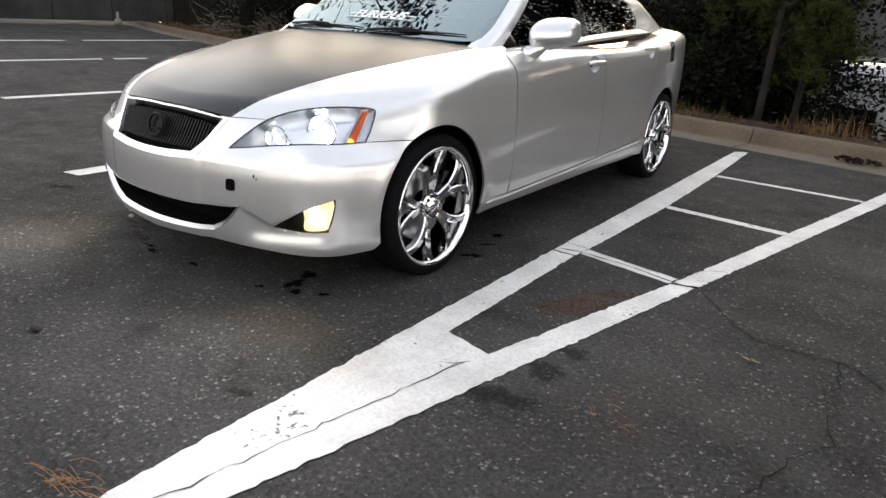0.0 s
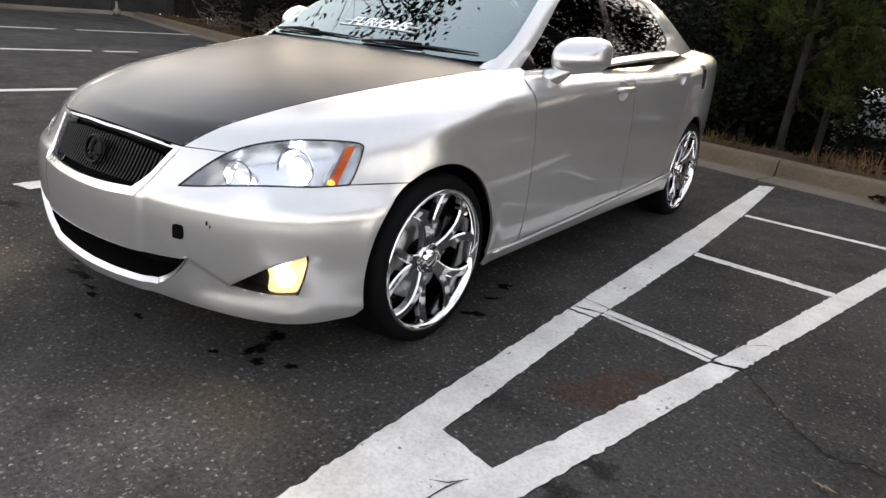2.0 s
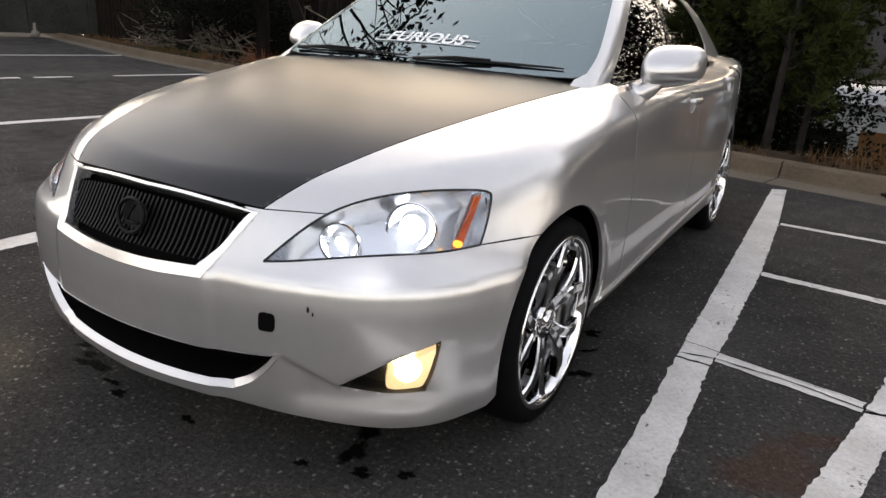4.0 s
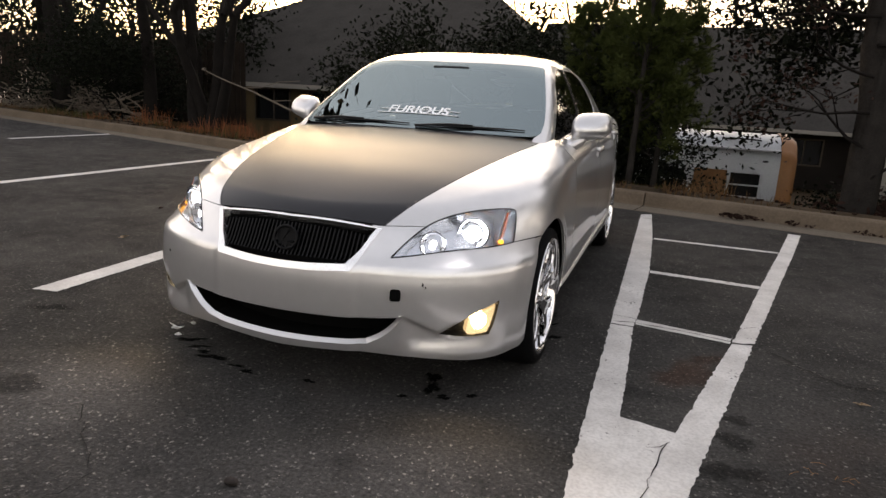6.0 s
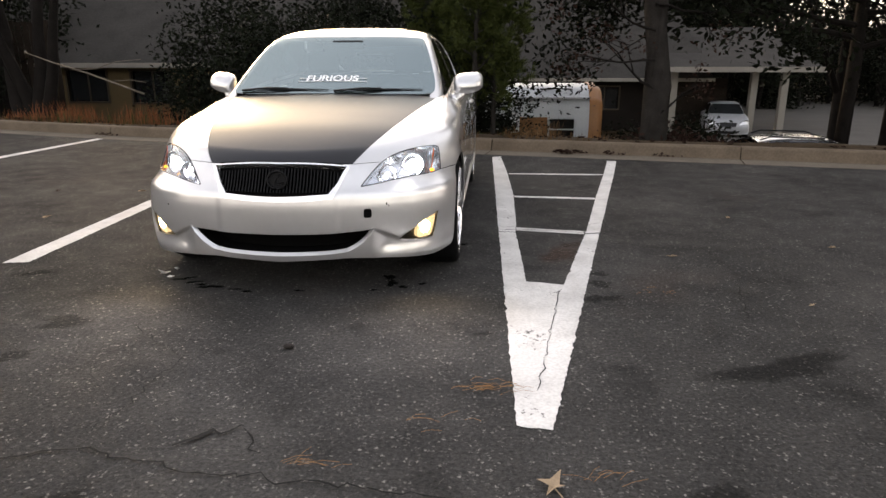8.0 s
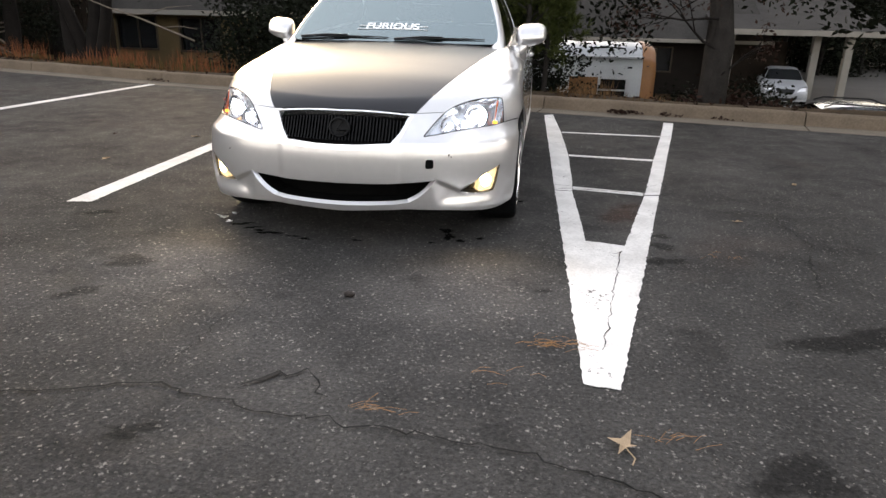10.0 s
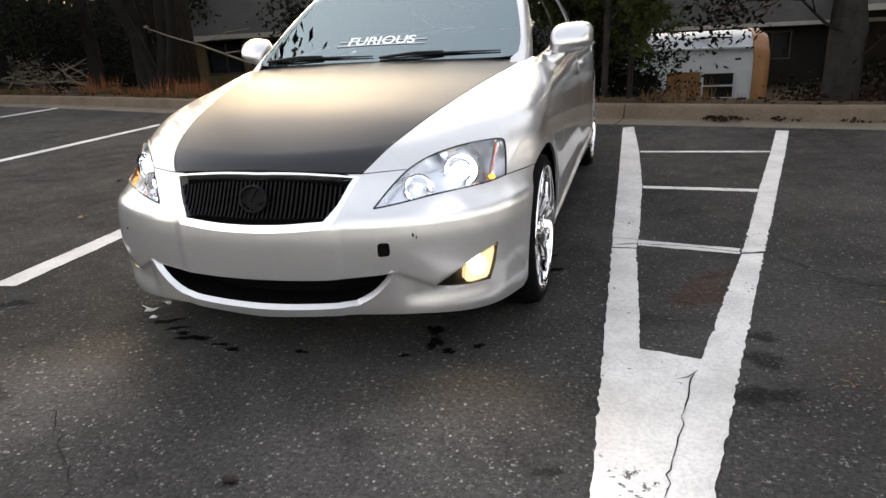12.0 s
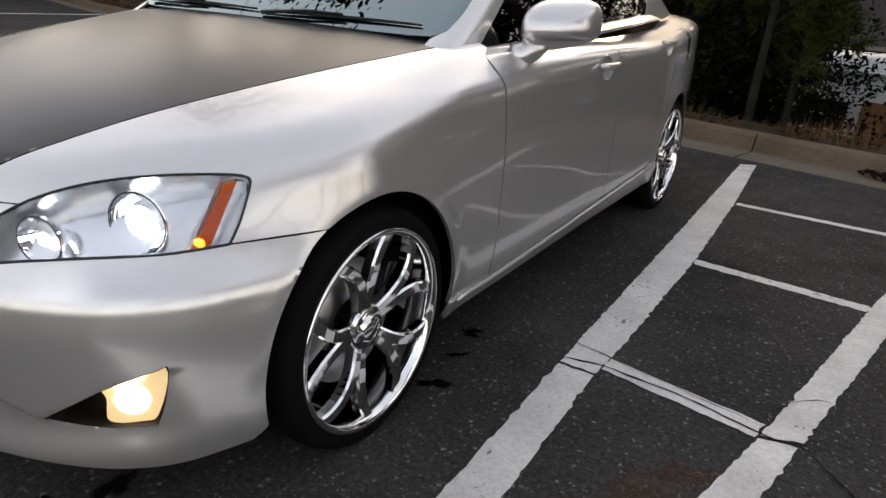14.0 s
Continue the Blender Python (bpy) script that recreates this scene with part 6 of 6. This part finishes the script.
for x0, x1 in ((2.45, 3.04), (0.7, 1.5), (-0.6, 0.2)):
    bm = bmesh.new()
    box(bm, (x0, y0 - 0.02, -0.61), (x1, y0 - 0.004, -0.10))
    w = part("window", bm, DARKPANE, bus, smooth=False)
    for zz in (-0.63, -0.37, -0.10):
        bm = bmesh.new()
        box(bm, (x0 - 0.03, y0 - 0.05, zz), (x1 + 0.03, y0 - 0.022, zz + 0.03))
        part("window_bar", bm, WHITEMETAL, w, smooth=False)
    for xx in (x0 - 0.05, x1 + 0.005):
        bm = bmesh.new()
        box(bm, (xx, y0 - 0.045, -0.60), (xx + 0.045, y0 - 0.024, -0.10))
        part("window_bar", bm, WHITEMETAL, w, smooth=False)
bm = bmesh.new()
box(bm, (3.05, y0 - 0.03, 0.16), (3.16, y0 - 0.004, 0.20))
part("marker_lamp", bm, BLACK, bus, smooth=False)
bm = bmesh.new()
tube(bm, [(2.2, y0 + 0.35, 0.60), (2.6, y0 + 0.3, 0.62), (3.0, y0 + 0.32, 0.60)], 0.02, 6)
part("grab_rail", bm, BLACK, bus)
for x in (-3.2, 2.6):
    for yy in (y0 + 0.25, y0 + 1.95):
        bm = bmesh.new()
        bmesh.ops.create_cone(bm, cap_ends=True, segments=24, radius1=0.45, radius2=0.45, depth=0.25, matrix=Matrix.Translation((x, yy, -1.68)) @ Matrix.Rotation(radians(90), 4, "X"))
        part("wheel", bm, RUBBER, bus)


# two pale cars below the bank
def pale_car(m, label, paint, rails=False):
    """A plain pale saloon: body, glass, lamps, grille and wheels, cut more coarsely from the same kind of skin."""
    ob = new("pale_car")
    tagged(ob, label, "car", "cars parked below")
    bot = [(0, -0.76, 0.22), (0.6, -0.64, 0.22), (0.86, -0.36, 0.22)]
    h_ = onto(hull, path3(bot, 12))
    front_half = [tuple(q) for q in h_] + arch_points(0, 196, 100, 10) + [(0.80, -0.1, 0.75), (0.5, -0.60, 0.70), (0, -0.70, 0.71)]
    out_ = front_half + flip_x(front_half[1:-1])[::-1]
    holes_ = [grille_line]
    v, f = skin(hull, NOSE, out_, holes_, step=0.03, fold=0)
    body = mesh_part("bumper", v, f, paint, None)
    side_out = [(0.30, -0.66, 0.72), (0.30, 0.6, 0.97), (0.74, 0.7, 0.95)] + rim_y(0.8, 2.6, 8, belt) + [(0.30, 3.1, 1.07), (0.30, 3.6, 1.06), (0.55, 3.66, 0.9), (0.7, 3.60, 0.4), (0.86, 3.12, 0.26)] + rear_arch + rim_y(2.36, 0.36, 8, lambda y: (0.86, y, 0.22)) + arch_points(0, -8, 100, 12) + [(0.80, -0.12, 0.75), (0.5, -0.58, 0.71)]
    bits = [body]
    for mm in (False, True):
        v, f = skin(hull, FLANK, side_out, step=0.035, fold=0, mirror=mm)
        bits.append(mesh_part("flank", v, f, paint, None))
        v, f = skin(cabin, SIDE, path3(frame_out, 60, closed=True, smooth=False), [win_line], step=0.03, fold=0, mirror=mm)
        bits.append(mesh_part("side_frame", v, f, paint, None))
        v, f = skin(cabin, SIDE, win_line, step=0.05, lift=-0.004, fold=0, mirror=mm)
        bits.append(mesh_part("side_window", v, f, DARKPANE, None))
        v, f = skin(hull, NOSE, lamp_line, step=0.03, lift=0.004, fold=0, mirror=mm)
        bits.append(mesh_part("headlamp", v, f, LAMPSILVER, None))
        for hub in (0.0, 2.68):
            bm = bmesh.new()
            bmesh.ops.create_cone(bm, cap_ends=True, segments=24, radius1=0.315, radius2=0.315, depth=0.2, matrix=Matrix.Translation(((-1 if mm else 1) * 0.76, hub, 0.315)) @ Matrix.Rotation(radians(90), 4, "Y"))
            bits.append(part("wheel", bm, RUBBER))
    v, f = skin(hull, TOP, [(0.45, -0.64, 0.7), (0.62, 0.5, 0.95), (0, 0.44, 0.98), (-0.62, 0.5, 0.95), (-0.45, -0.64, 0.7), (0, -0.70, 0.72)], step=0.04, lift=0.004, fold=0)
    bits.append(mesh_part("bonnet", v, f, paint, None))
    v, f = skin(cabin, SCREEN, ws_line, step=0.04, fold=0)
    bits.append(mesh_part("windscreen", v, f, DARKPANE, None))
    v, f = skin(cabin, TOP, path3(roof_out, 60, closed=True), step=0.04, fold=0)
    bits.append(mesh_part("roof", v, f, paint, None))
    for outline_, nm in ((grille_line, "grille"), (intake_line, "intake")):
        v, f = skin(hull, NOSE, outline_, step=0.03, lift=0.004 if nm == "intake" else -0.02, fold=0)
        bits.append(mesh_part(nm, v, f, BLACK, None))
    if rails:
        for s in (1, -1):
            bm = bmesh.new()
            pts = [(s * 0.56, y, 1.385 + 0.055 * (0 if i in (0, 7) else 1)) for i, y in enumerate(np.linspace(1.35, 2.4, 8))]
            tube(bm, pts, 0.014, 8)
            bits.append(part("roof_rail", bm, BLACK))
    for b_ in bits:
        b_.parent = ob
    ob.matrix_basis = m
    return ob


bus.location.z -= 0.20
pale_car(Matrix.Translation((10.95, 25.8, -2.20)) @ Matrix.Rotation(radians(-12), 4, "Z"), "white saloon parked nose-out under the carport", PALEPAINT)
pale_car(Matrix.Translation((8.1, 8.0, -1.57)) @ Matrix.Rotation(radians(78), 4, "Z"), "dark grey car with roof rails below the bank", GREYPAINT, True)

# left end: stained wall, plank fence, brush pile, bollard
wl = thing("boundary_wall", (-22, 5, 0), "grey stained concrete panel wall", "wall", kind="structure")
for i in range(12):
    a, b = (-23.4 + 0.245 * i, -8.0 + 1.83 * i), (-23.4 + 0.245 * (i + 1), -8.0 + 1.83 * (i + 1))
    ang = math.atan2(b[1] - a[1], b[0] - a[0])
    bm = bmesh.new()
    box(bm, (0.01, -0.06, 0.12), (1.83, 0.06, 3.4), Matrix.Translation((a[0], a[1], 0)) @ Matrix.Rotation(ang, 4, "Z"))
    part("panel", bm, WALLSTONE, wl, smooth=False)
fence = thing("fence", (-16, 12.5, 0), "dark plank fence behind brush", "fence")
for i in range(64):
    x = -21.3 + 0.17 * i
    bm = bmesh.new()
    box(bm, (x, 12.3 + 0.02 * i + rng.uniform(-0.01, 0.01), -0.2), (x + 0.155, 12.33 + 0.02 * i, 2.1 + rng.uniform(-0.04, 0.04)))
    part("plank", bm, FENCEWOOD, fence, smooth=False)
rng = random.Random(21)
bm = bmesh.new()
for _ in range(260):
    u = rng.gauss(-14.6, 1.5)
    q = Vector(along(u, 1.3 + abs(rng.gauss(0, 0.5)), rng.uniform(0.1, 0.9) * max(0.1, 1 - abs(u + 14.6) / 4)))
    d = Vector((rng.gauss(0, 1), rng.gauss(0, 0.6), rng.gauss(0, 0.35))).normalized() * rng.uniform(0.5, 1.4)
    mid = q + d * 0.5 + Vector((rng.gauss(0, 0.1), rng.gauss(0, 0.1), rng.gauss(0, 0.1)))
    r = rng.uniform(0.008, 0.028)
    tube(bm, [q, mid, q + d], [r, r * 0.8, r * 0.4], 5)
tagged(part("brush_pile", bm, DEADWOOD), "heap of cut dead branches behind the kerb", "brush pile", kind="stuff")
bm = bmesh.new()
lathe(bm, [(0.0, 0.001), (0.0, 0.13), (0.16, 0.12), (0.20, 0.06), (0.42, 0.05), (0.44, 0.001)], (0, 0, 0), 16)
bmesh.ops.transform(bm, matrix=Matrix.Translation((-20.9, 10.45, 0)) @ Matrix.Rotation(radians(-90), 4, "Y"), verts=bm.verts[:])
tagged(part("bollard", bm, FASCIA), "short white pipe stub beside the wall", "bollard")


# ---- trees ----
def limb(bm, rng_, start, d, length, r, depth, tips, bend=0.25, split=(2, 3), up=0.1, sides=7):
    """A limb that bends and forks; the ends of its twigs are gathered in tips."""
    pts, p, dd = [start], Vector(start), Vector(d).normalized()
    n = 4 if depth > 1 else 3
    for i in range(n):
        dd = (dd + Vector((rng_.gauss(0, bend), rng_.gauss(0, bend), rng_.gauss(0, bend) + up)) * 0.5).normalized()
        p = p + dd * (length / n)
        pts.append(p.copy())
    tube(bm, pts, [r * (1 - 0.5 * i / n) for i in range(n + 1)], max(4, sides), cap=False)
    if depth == 0:
        tips.append((pts[-1], dd))
        tips.append((pts[len(pts) // 2], dd))
        return
    for k in range(rng_.randint(*split)):
        at = pts[-1] if k == 0 else pts[rng_.randint(max(1, n - 2), n)]
        side = Vector((rng_.gauss(0, 1), rng_.gauss(0, 1), rng_.gauss(0.15, 0.6))).normalized()
        nd = (dd + side * rng_.uniform(0.5, 0.95)).normalized()
        limb(bm, rng_, at, nd, length * rng_.uniform(0.55, 0.78), r * rng_.uniform(0.42, 0.58), depth - 1, tips, bend, split, up * 0.7, sides - 1)


def leaves(tips, rng_, count, size, spread, narrow=0.5, droop=0.2):
    """Small leaves scattered round the tips of twigs."""
    verts, faces = [], []
    for p, d in tips:
        for _ in range(count):
            c = p + Vector((rng_.gauss(0, spread), rng_.gauss(0, spread), rng_.gauss(-droop * spread, spread * 0.8)))
            a = Vector((rng_.gauss(0, 1), rng_.gauss(0, 1), rng_.gauss(0, 0.7))).normalized()
            b = a.cross(Vector((rng_.gauss(0, 1), rng_.gauss(0, 1), rng_.gauss(0, 1)))).normalized()
            s = size * rng_.uniform(0.6, 1.3)
            k = len(verts)
            verts += [c - a * s, c + b * s * narrow + a * s * 0.1, c + a * s, c - b * s * narrow + a * s * 0.1]
            faces.append((k, k + 1, k + 2, k + 3))
    return verts, faces


def needles(tips, rng_, tufts, length, spread):
    """Brushes of long needles round the twigs of a pine."""
    verts, faces = [], []
    for p, d in tips:
        for _ in range(tufts):
            c = p + Vector((rng_.gauss(0, spread), rng_.gauss(0, spread), rng_.gauss(0, spread)))
            ax = (Vector(d) + Vector((rng_.gauss(0, 0.5), rng_.gauss(0, 0.5), rng_.gauss(0.3, 0.5)))).normalized()
            for _k in range(16):
                t = (ax + Vector((rng_.gauss(0, 0.55), rng_.gauss(0, 0.55), rng_.gauss(0, 0.55)))).normalized() * length * rng_.uniform(0.7, 1.1)
                w = t.cross(Vector((rng_.gauss(0, 1), rng_.gauss(0, 1), rng_.gauss(0, 1)))).normalized() * 0.009
                k = len(verts)
                verts += [c - w, c + w, c + t]
                faces.append((k, k + 1, k + 2))
    return verts, faces


def tree(name, at, label, seed, stems, depth, bark, crown=None, group="", leaf=None, split=(2, 3), up=0.1, bend=0.25):
    """stems: (offset, direction, length, radius); leaf: a function of the twig tips that gives the crown."""
    r_ = random.Random(seed)
    ob = thing(name, at, label, "tree", group)
    tips = []
    bm = bmesh.new()
    for off, d, length, r in stems:
        limb(bm, r_, Vector(at) + Vector(off), d, length, r, depth, tips, bend, split, up)
        if not leaf:
            part("stem", bm, bark, ob)
            bm = bmesh.new()
    if leaf:
        part("trunk", bm, bark, ob)
    if leaf:
        v, f = leaf(tips, r_)
        mesh_part("crown", v, f, crown, ob, smooth=False)
    return ob


def bank_at(x, y):
    v = y - float(KERB_Y(x))
    return float(BANK(max(v, 0)))


def T(x, y):
    return (x, y, bank_at(x, y) - 0.1)


# many-stemmed bare tree
bare = tree("bare_tree", T(-8.1, 8.9), "dark many-stemmed bare tree on the bank", 4,
     [((-0.15, 0, 0), (-0.22, 0, 1), 2.6, 0.17), ((0.0, 0.1, 0), (0.02, 0.1, 1), 2.8, 0.15), ((0.12, 0, 0), (0.16, 0.0, 1), 2.7, 0.16), ((0.25, -0.05, 0), (0.5, 0, 1), 2.8, 0.14)], 4, DARKBARK, group="bare trees", split=(2, 3), bend=0.22)
bm = bmesh.new()
tube(bm, [(-7.4, 8.0, 1.28), (-6.9, 8.0, 1.10), (-6.3, 8.02, 0.92), (-5.6, 8.05, 0.66), (-5.3, 8.06, 0.55)], [0.008, 0.012, 0.016, 0.018, 0.018], 7)
tube(bm, [(-7.4, 8.0, 1.28), (-7.75, 8.5, 1.30), (-7.95, 8.8, 1.2)], [0.02, 0.022, 0.03], 7)
tube(bm, [(-6.5, 8.01, 0.98), (-6.1, 8.0, 1.0), (-5.7, 7.95, 1.12), (-5.2, 7.9, 1.16)], [0.012, 0.010, 0.007, 0.004], 6)
tube(bm, [(-5.9, 8.04, 0.77), (-5.5, 8.0, 0.80), (-5.2, 7.98, 0.76)], [0.010, 0.008, 0.004], 6)
part("broken_branch", bm, DEADWOOD, bare, "pale broken branch")
# small pines
def pine(x, y, h, lean, seed):
    """A young pine: one stem with whorls of upswept branches and brushes of needles."""
    r_ = random.Random(seed)
    at = T(x, y)
    ob = thing("pine_sapling", at, "young green pine with long needles behind the kerb", "tree", "pines")
    line = [Vector((x + lean * t * t * h, y, at[2] + t * h)) for t in np.linspace(0, 1, 9)]
    bm = bmesh.new()
    tube(bm, line, [0.05 * (1 - 0.75 * i / 8) for i in range(9)], 8)
    part("trunk", bm, BARK, ob)
    bm, tips = bmesh.new(), []
    for k in range(int(h / 0.17)):
        t = 0.32 + 0.66 * k / (h / 0.17)
        c = Vector((x + lean * t * t * h, y, at[2] + t * h))
        for _ in range(2):
            a = r_.uniform(0, 6.28)
            limb(bm, r_, c, (math.cos(a), math.sin(a), 0.55), 0.46 * (1.15 - 0.7 * t), 0.011, 1, tips, 0.2, (2, 3), 0.15, 4)
    part("limb", bm, BARK, ob)
    v, f = needles(tips, r_, 4, 0.15, 0.05)
    mesh_part("crown", v, f, PINE, ob, smooth=False)


pine(0.75, 6.5, 3.4, 0.03, 8)
pine(1.05, 7.0, 3.0, 0.03, 9)
pine(0.10, 7.5, 3.4, -0.04, 10)
# oak that keeps its brown leaves
oak = tree("oak_tree", T(3.40, 6.2), "oak with grey trunk and clinging brown leaves", 14, [((0, 0, 0), (-0.05, 0.0, 1), 4.6, 0.235)], 3, BARK, DEADLEAF, "oaks",
           lambda tips, r_: leaves(tips, r_, 5, 0.042, 0.20), bend=0.16)
r_ = random.Random(15)
tips = []
bm = bmesh.new()
for z, dx, L in ((0.75, -1, 0.8), (1.15, -1, 0.9), (1.55, -0.9, 0.8), (1.9, 1, 0.9), (2.2, -0.6, 1.0), (0.35, 0.9, 0.55), (2.5, 1, 1.0)):
    limb(bm, r_, Vector((3.40 - 0.05 * z, 6.15, z)), (dx, r_.uniform(-0.5, 0.3), 0.15), L, 0.022, 2, tips, 0.3, (2, 3), 0.05, 6)
part("low_branch", bm, DARKBARK, oak)
v, f = leaves(tips, r_, 8, 0.036, 0.10)
mesh_part("low_foliage", v, f, DEADLEAF, oak, smooth=False)
# thickets and evergreen bushes
bush_leaf = lambda tips, r_: leaves(tips, r_, 60, 0.045, 0.24)


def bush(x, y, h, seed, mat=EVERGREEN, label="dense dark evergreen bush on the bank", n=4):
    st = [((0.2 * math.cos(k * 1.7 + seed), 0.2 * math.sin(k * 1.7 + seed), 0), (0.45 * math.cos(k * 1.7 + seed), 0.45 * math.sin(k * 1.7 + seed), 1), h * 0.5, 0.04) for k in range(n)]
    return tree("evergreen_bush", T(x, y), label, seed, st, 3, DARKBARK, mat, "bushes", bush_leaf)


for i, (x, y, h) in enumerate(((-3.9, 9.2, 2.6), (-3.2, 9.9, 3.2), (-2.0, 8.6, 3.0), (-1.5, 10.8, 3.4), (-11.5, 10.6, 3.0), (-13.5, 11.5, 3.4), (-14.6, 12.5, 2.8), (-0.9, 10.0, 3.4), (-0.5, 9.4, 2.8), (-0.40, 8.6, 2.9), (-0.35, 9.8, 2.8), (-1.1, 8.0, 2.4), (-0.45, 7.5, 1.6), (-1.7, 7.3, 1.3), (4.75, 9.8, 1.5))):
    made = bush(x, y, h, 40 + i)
    proto_bush = made if i == 8 else proto_bush if i > 8 else None
# branches that hang into the view, on trunks down the bank
def overhang(x, y, z0, seed, h=3.0):
    st = [((0, 0, z0 + 0.25 * k), (0.7 * math.cos(k * 2.1 + seed), 0.5 * math.sin(k * 2.1 + seed), 0.45), h * 0.5, 0.05) for k in range(8)]
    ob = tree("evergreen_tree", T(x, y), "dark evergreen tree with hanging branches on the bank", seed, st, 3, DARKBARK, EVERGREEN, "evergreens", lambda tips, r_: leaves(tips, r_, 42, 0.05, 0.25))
    p = T(x, y)
    bm = bmesh.new()
    tube(bm, [(p[0], p[1], p[2] - 0.2), (p[0] + 0.05, p[1], p[2] + z0), (p[0], p[1] + 0.1, p[2] + z0 + 3.5)], [0.15, 0.12, 0.07], 9)
    part("bole", bm, DARKBARK, ob)


for i, (x, y, z0) in enumerate(((8.9, 10.2, 3.0), (9.9, 10.9, 3.1), (11.6, 10.0, 2.4), (10.9, 12.2, 2.6), (12.6, 12.6, 2.2), (10.2, 8.4, 3.0))):
    overhang(x, y, z0, 80 + i)
# one dark tree whose long boughs reach over the view
st = [((0, 0, 3.35 + 0.22 * k), (-1.0 if k % 3 else 0.8, -0.25 + 0.1 * (k % 4), 0.10), 2.3 + 0.25 * (k % 3), 0.06) for k in range(12)]
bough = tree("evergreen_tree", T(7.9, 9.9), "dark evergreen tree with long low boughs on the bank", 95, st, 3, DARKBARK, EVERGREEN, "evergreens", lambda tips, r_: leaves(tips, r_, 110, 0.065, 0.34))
bm = bmesh.new()
p = T(7.9, 9.9)
tube(bm, [(p[0], p[1], p[2] - 0.2), (p[0] + 0.05, p[1], p[2] + 3), (p[0], p[1] + 0.1, p[2] + 6.5)], [0.17, 0.13, 0.06], 9)
part("bole", bm, DARKBARK, bough)
bush(3.9, 6.5, 0.5, 58, DEADLEAF, "low oak scrub with brown leaves", 3)
# taller woods round about, dark against the evening sky, plus unseen rows at y < -15
proto = []
for k in range(3):
    proto.append(tree("woodland_tree", (0, 0, 0), "tall dark evergreen tree in the woods", 60 + k, [((0, 0, 0), (0.04, 0.02, 1), 6.0, 0.22)], 4, DARKBARK, EVERGREEN, "woodland trees",
                      lambda tips, r_: leaves(tips, r_, 16, 0.13, 0.5), bend=0.16))
for k in range(2):
    proto.append(tree("woodland_tree", (0, 0, 0), "tall bare tree in the woods", 70 + k, [((0, 0, 0), (0.04, 0.02, 1), 6.5, 0.20)], 4, DARKBARK, None, "woodland trees", None, bend=0.2))
rng = random.Random(33)
spots = []
for i in range(26):
    spots.append((-34 + 2.9 * i + rng.uniform(-1, 1), 41 + rng.uniform(-2, 6), -2.2, rng.uniform(0.62, 0.95)))
for i in range(14):
    spots.append((8 + 2.8 * i + rng.uniform(-1, 1), 48 + rng.uniform(-3, 5), -2.2, rng.uniform(0.9, 1.2)))
for x, y in ((-10.6, 9.9), (-13.2, 10.0), (-16.5, 13.8), (-11.9, 13.2), (-19.5, 15.0), (12.9, 9.6), (9.6, 13.8), (14.0, 10.5), (12.5, 7.0), (17, 12), (20, 20), (13.5, 3.0), (12.2, -0.8), (13.8, -4.5), (12.5, -8.5), (16, -1.5), (16.5, -6.5), (17, 5), (11.5, -11), (14.5, -11.5), (15.5, 8), (18, 1.5), (18.5, -4), (-25, 16), (-26, 9), (-27, 2), (-28, -5),
             # unseen trees, added so that the car's nose reflects something dark
             (-24, -16), (-20, -19), (-16, -18), (-12.5, -20), (-9, -18.5), (-6, -20.5), (-2.5, -19), (1, -20), (4.5, -18.5), (8, -19.5), (11.5, -17.5), (15, -16), (-14, -23), (-7, -24), (0, -24), (7, -23)):
    spots.append((x, y, bank_at(x, y) - 0.1 if x > -22 else -0.1, rng.uniform(0.8, 1.1)))
for i, (x, y, z, s) in enumerate(spots):
    src = proto[i % 5]
    c = copy_thing(src, Matrix.Translation((x, y, z)) @ Matrix.Rotation(rng.uniform(0, 6.28), 4, "Z"))
    c.scale = (s, s, s)
far_bush = proto_bush
for i in range(48):
    x, y = (13 + 1.9 * (i - 30) + rng.uniform(-1, 1), 47 + rng.uniform(-2, 2)) if i >= 30 else (9 + 1.9 * i + rng.uniform(-1, 1), 58 + rng.uniform(-3, 3)) if i < 16 else (-34 + 2.4 * (i - 16) + rng.uniform(-1, 1), 38.5 + rng.uniform(-2, 2))
    c = copy_thing(far_bush, Matrix.Translation((x, y, -2.3 if i < 16 else -4.4)) @ Matrix.Rotation(rng.uniform(0, 6.28), 4, "Z"))
    c.scale = (2.6, 2.6, rng.uniform(1.7, 2.5))
for x, y, z, w, h in ((-21.0, 16.0, -1.5, 2.0, 2.6), (-24.5, 18.0, -1.5, 2.2, 2.8), (-18.0, 17.5, -1.5, 2.0, 2.6), (-15.0, 16.2, -2.0, 1.8, 2.4), (-28.0, 15.0, -1.0, 2.2, 2.8), (-4.6, 14.2, -2.0, 1.5, 1.6), (-2.9, 13.4, -2.0, 1.4, 1.7), (-1.2, 14.0, -2.0, 1.4, 1.6), (-2.2, 39.0, -3.6, 2.6, 2.5), (0.4, 41.0, -3.4, 2.6, 2.6), (3.0, 40.0, -3.6, 2.6, 2.5), (5.6, 41.0, -3.4, 2.6, 2.6), (8.2, 40.0, -3.6, 2.6, 2.6), (10.8, 41.0, -3.4, 2.6, 2.5), (13.0, 42.0, -3.2, 2.8, 2.8), (15.5, 43.0, -3.0, 2.8, 3.0), (18.0, 44.0, -3.0, 2.8, 3.0)):
    c = copy_thing(far_bush, Matrix.Translation((x, y, z)) @ Matrix.Rotation(rng.uniform(0, 6.28), 4, "Z"))
    c.scale = (w, w, h)
for p in proto:
    p.location = (30 + 3 * proto.index(p), 30, -2.2)
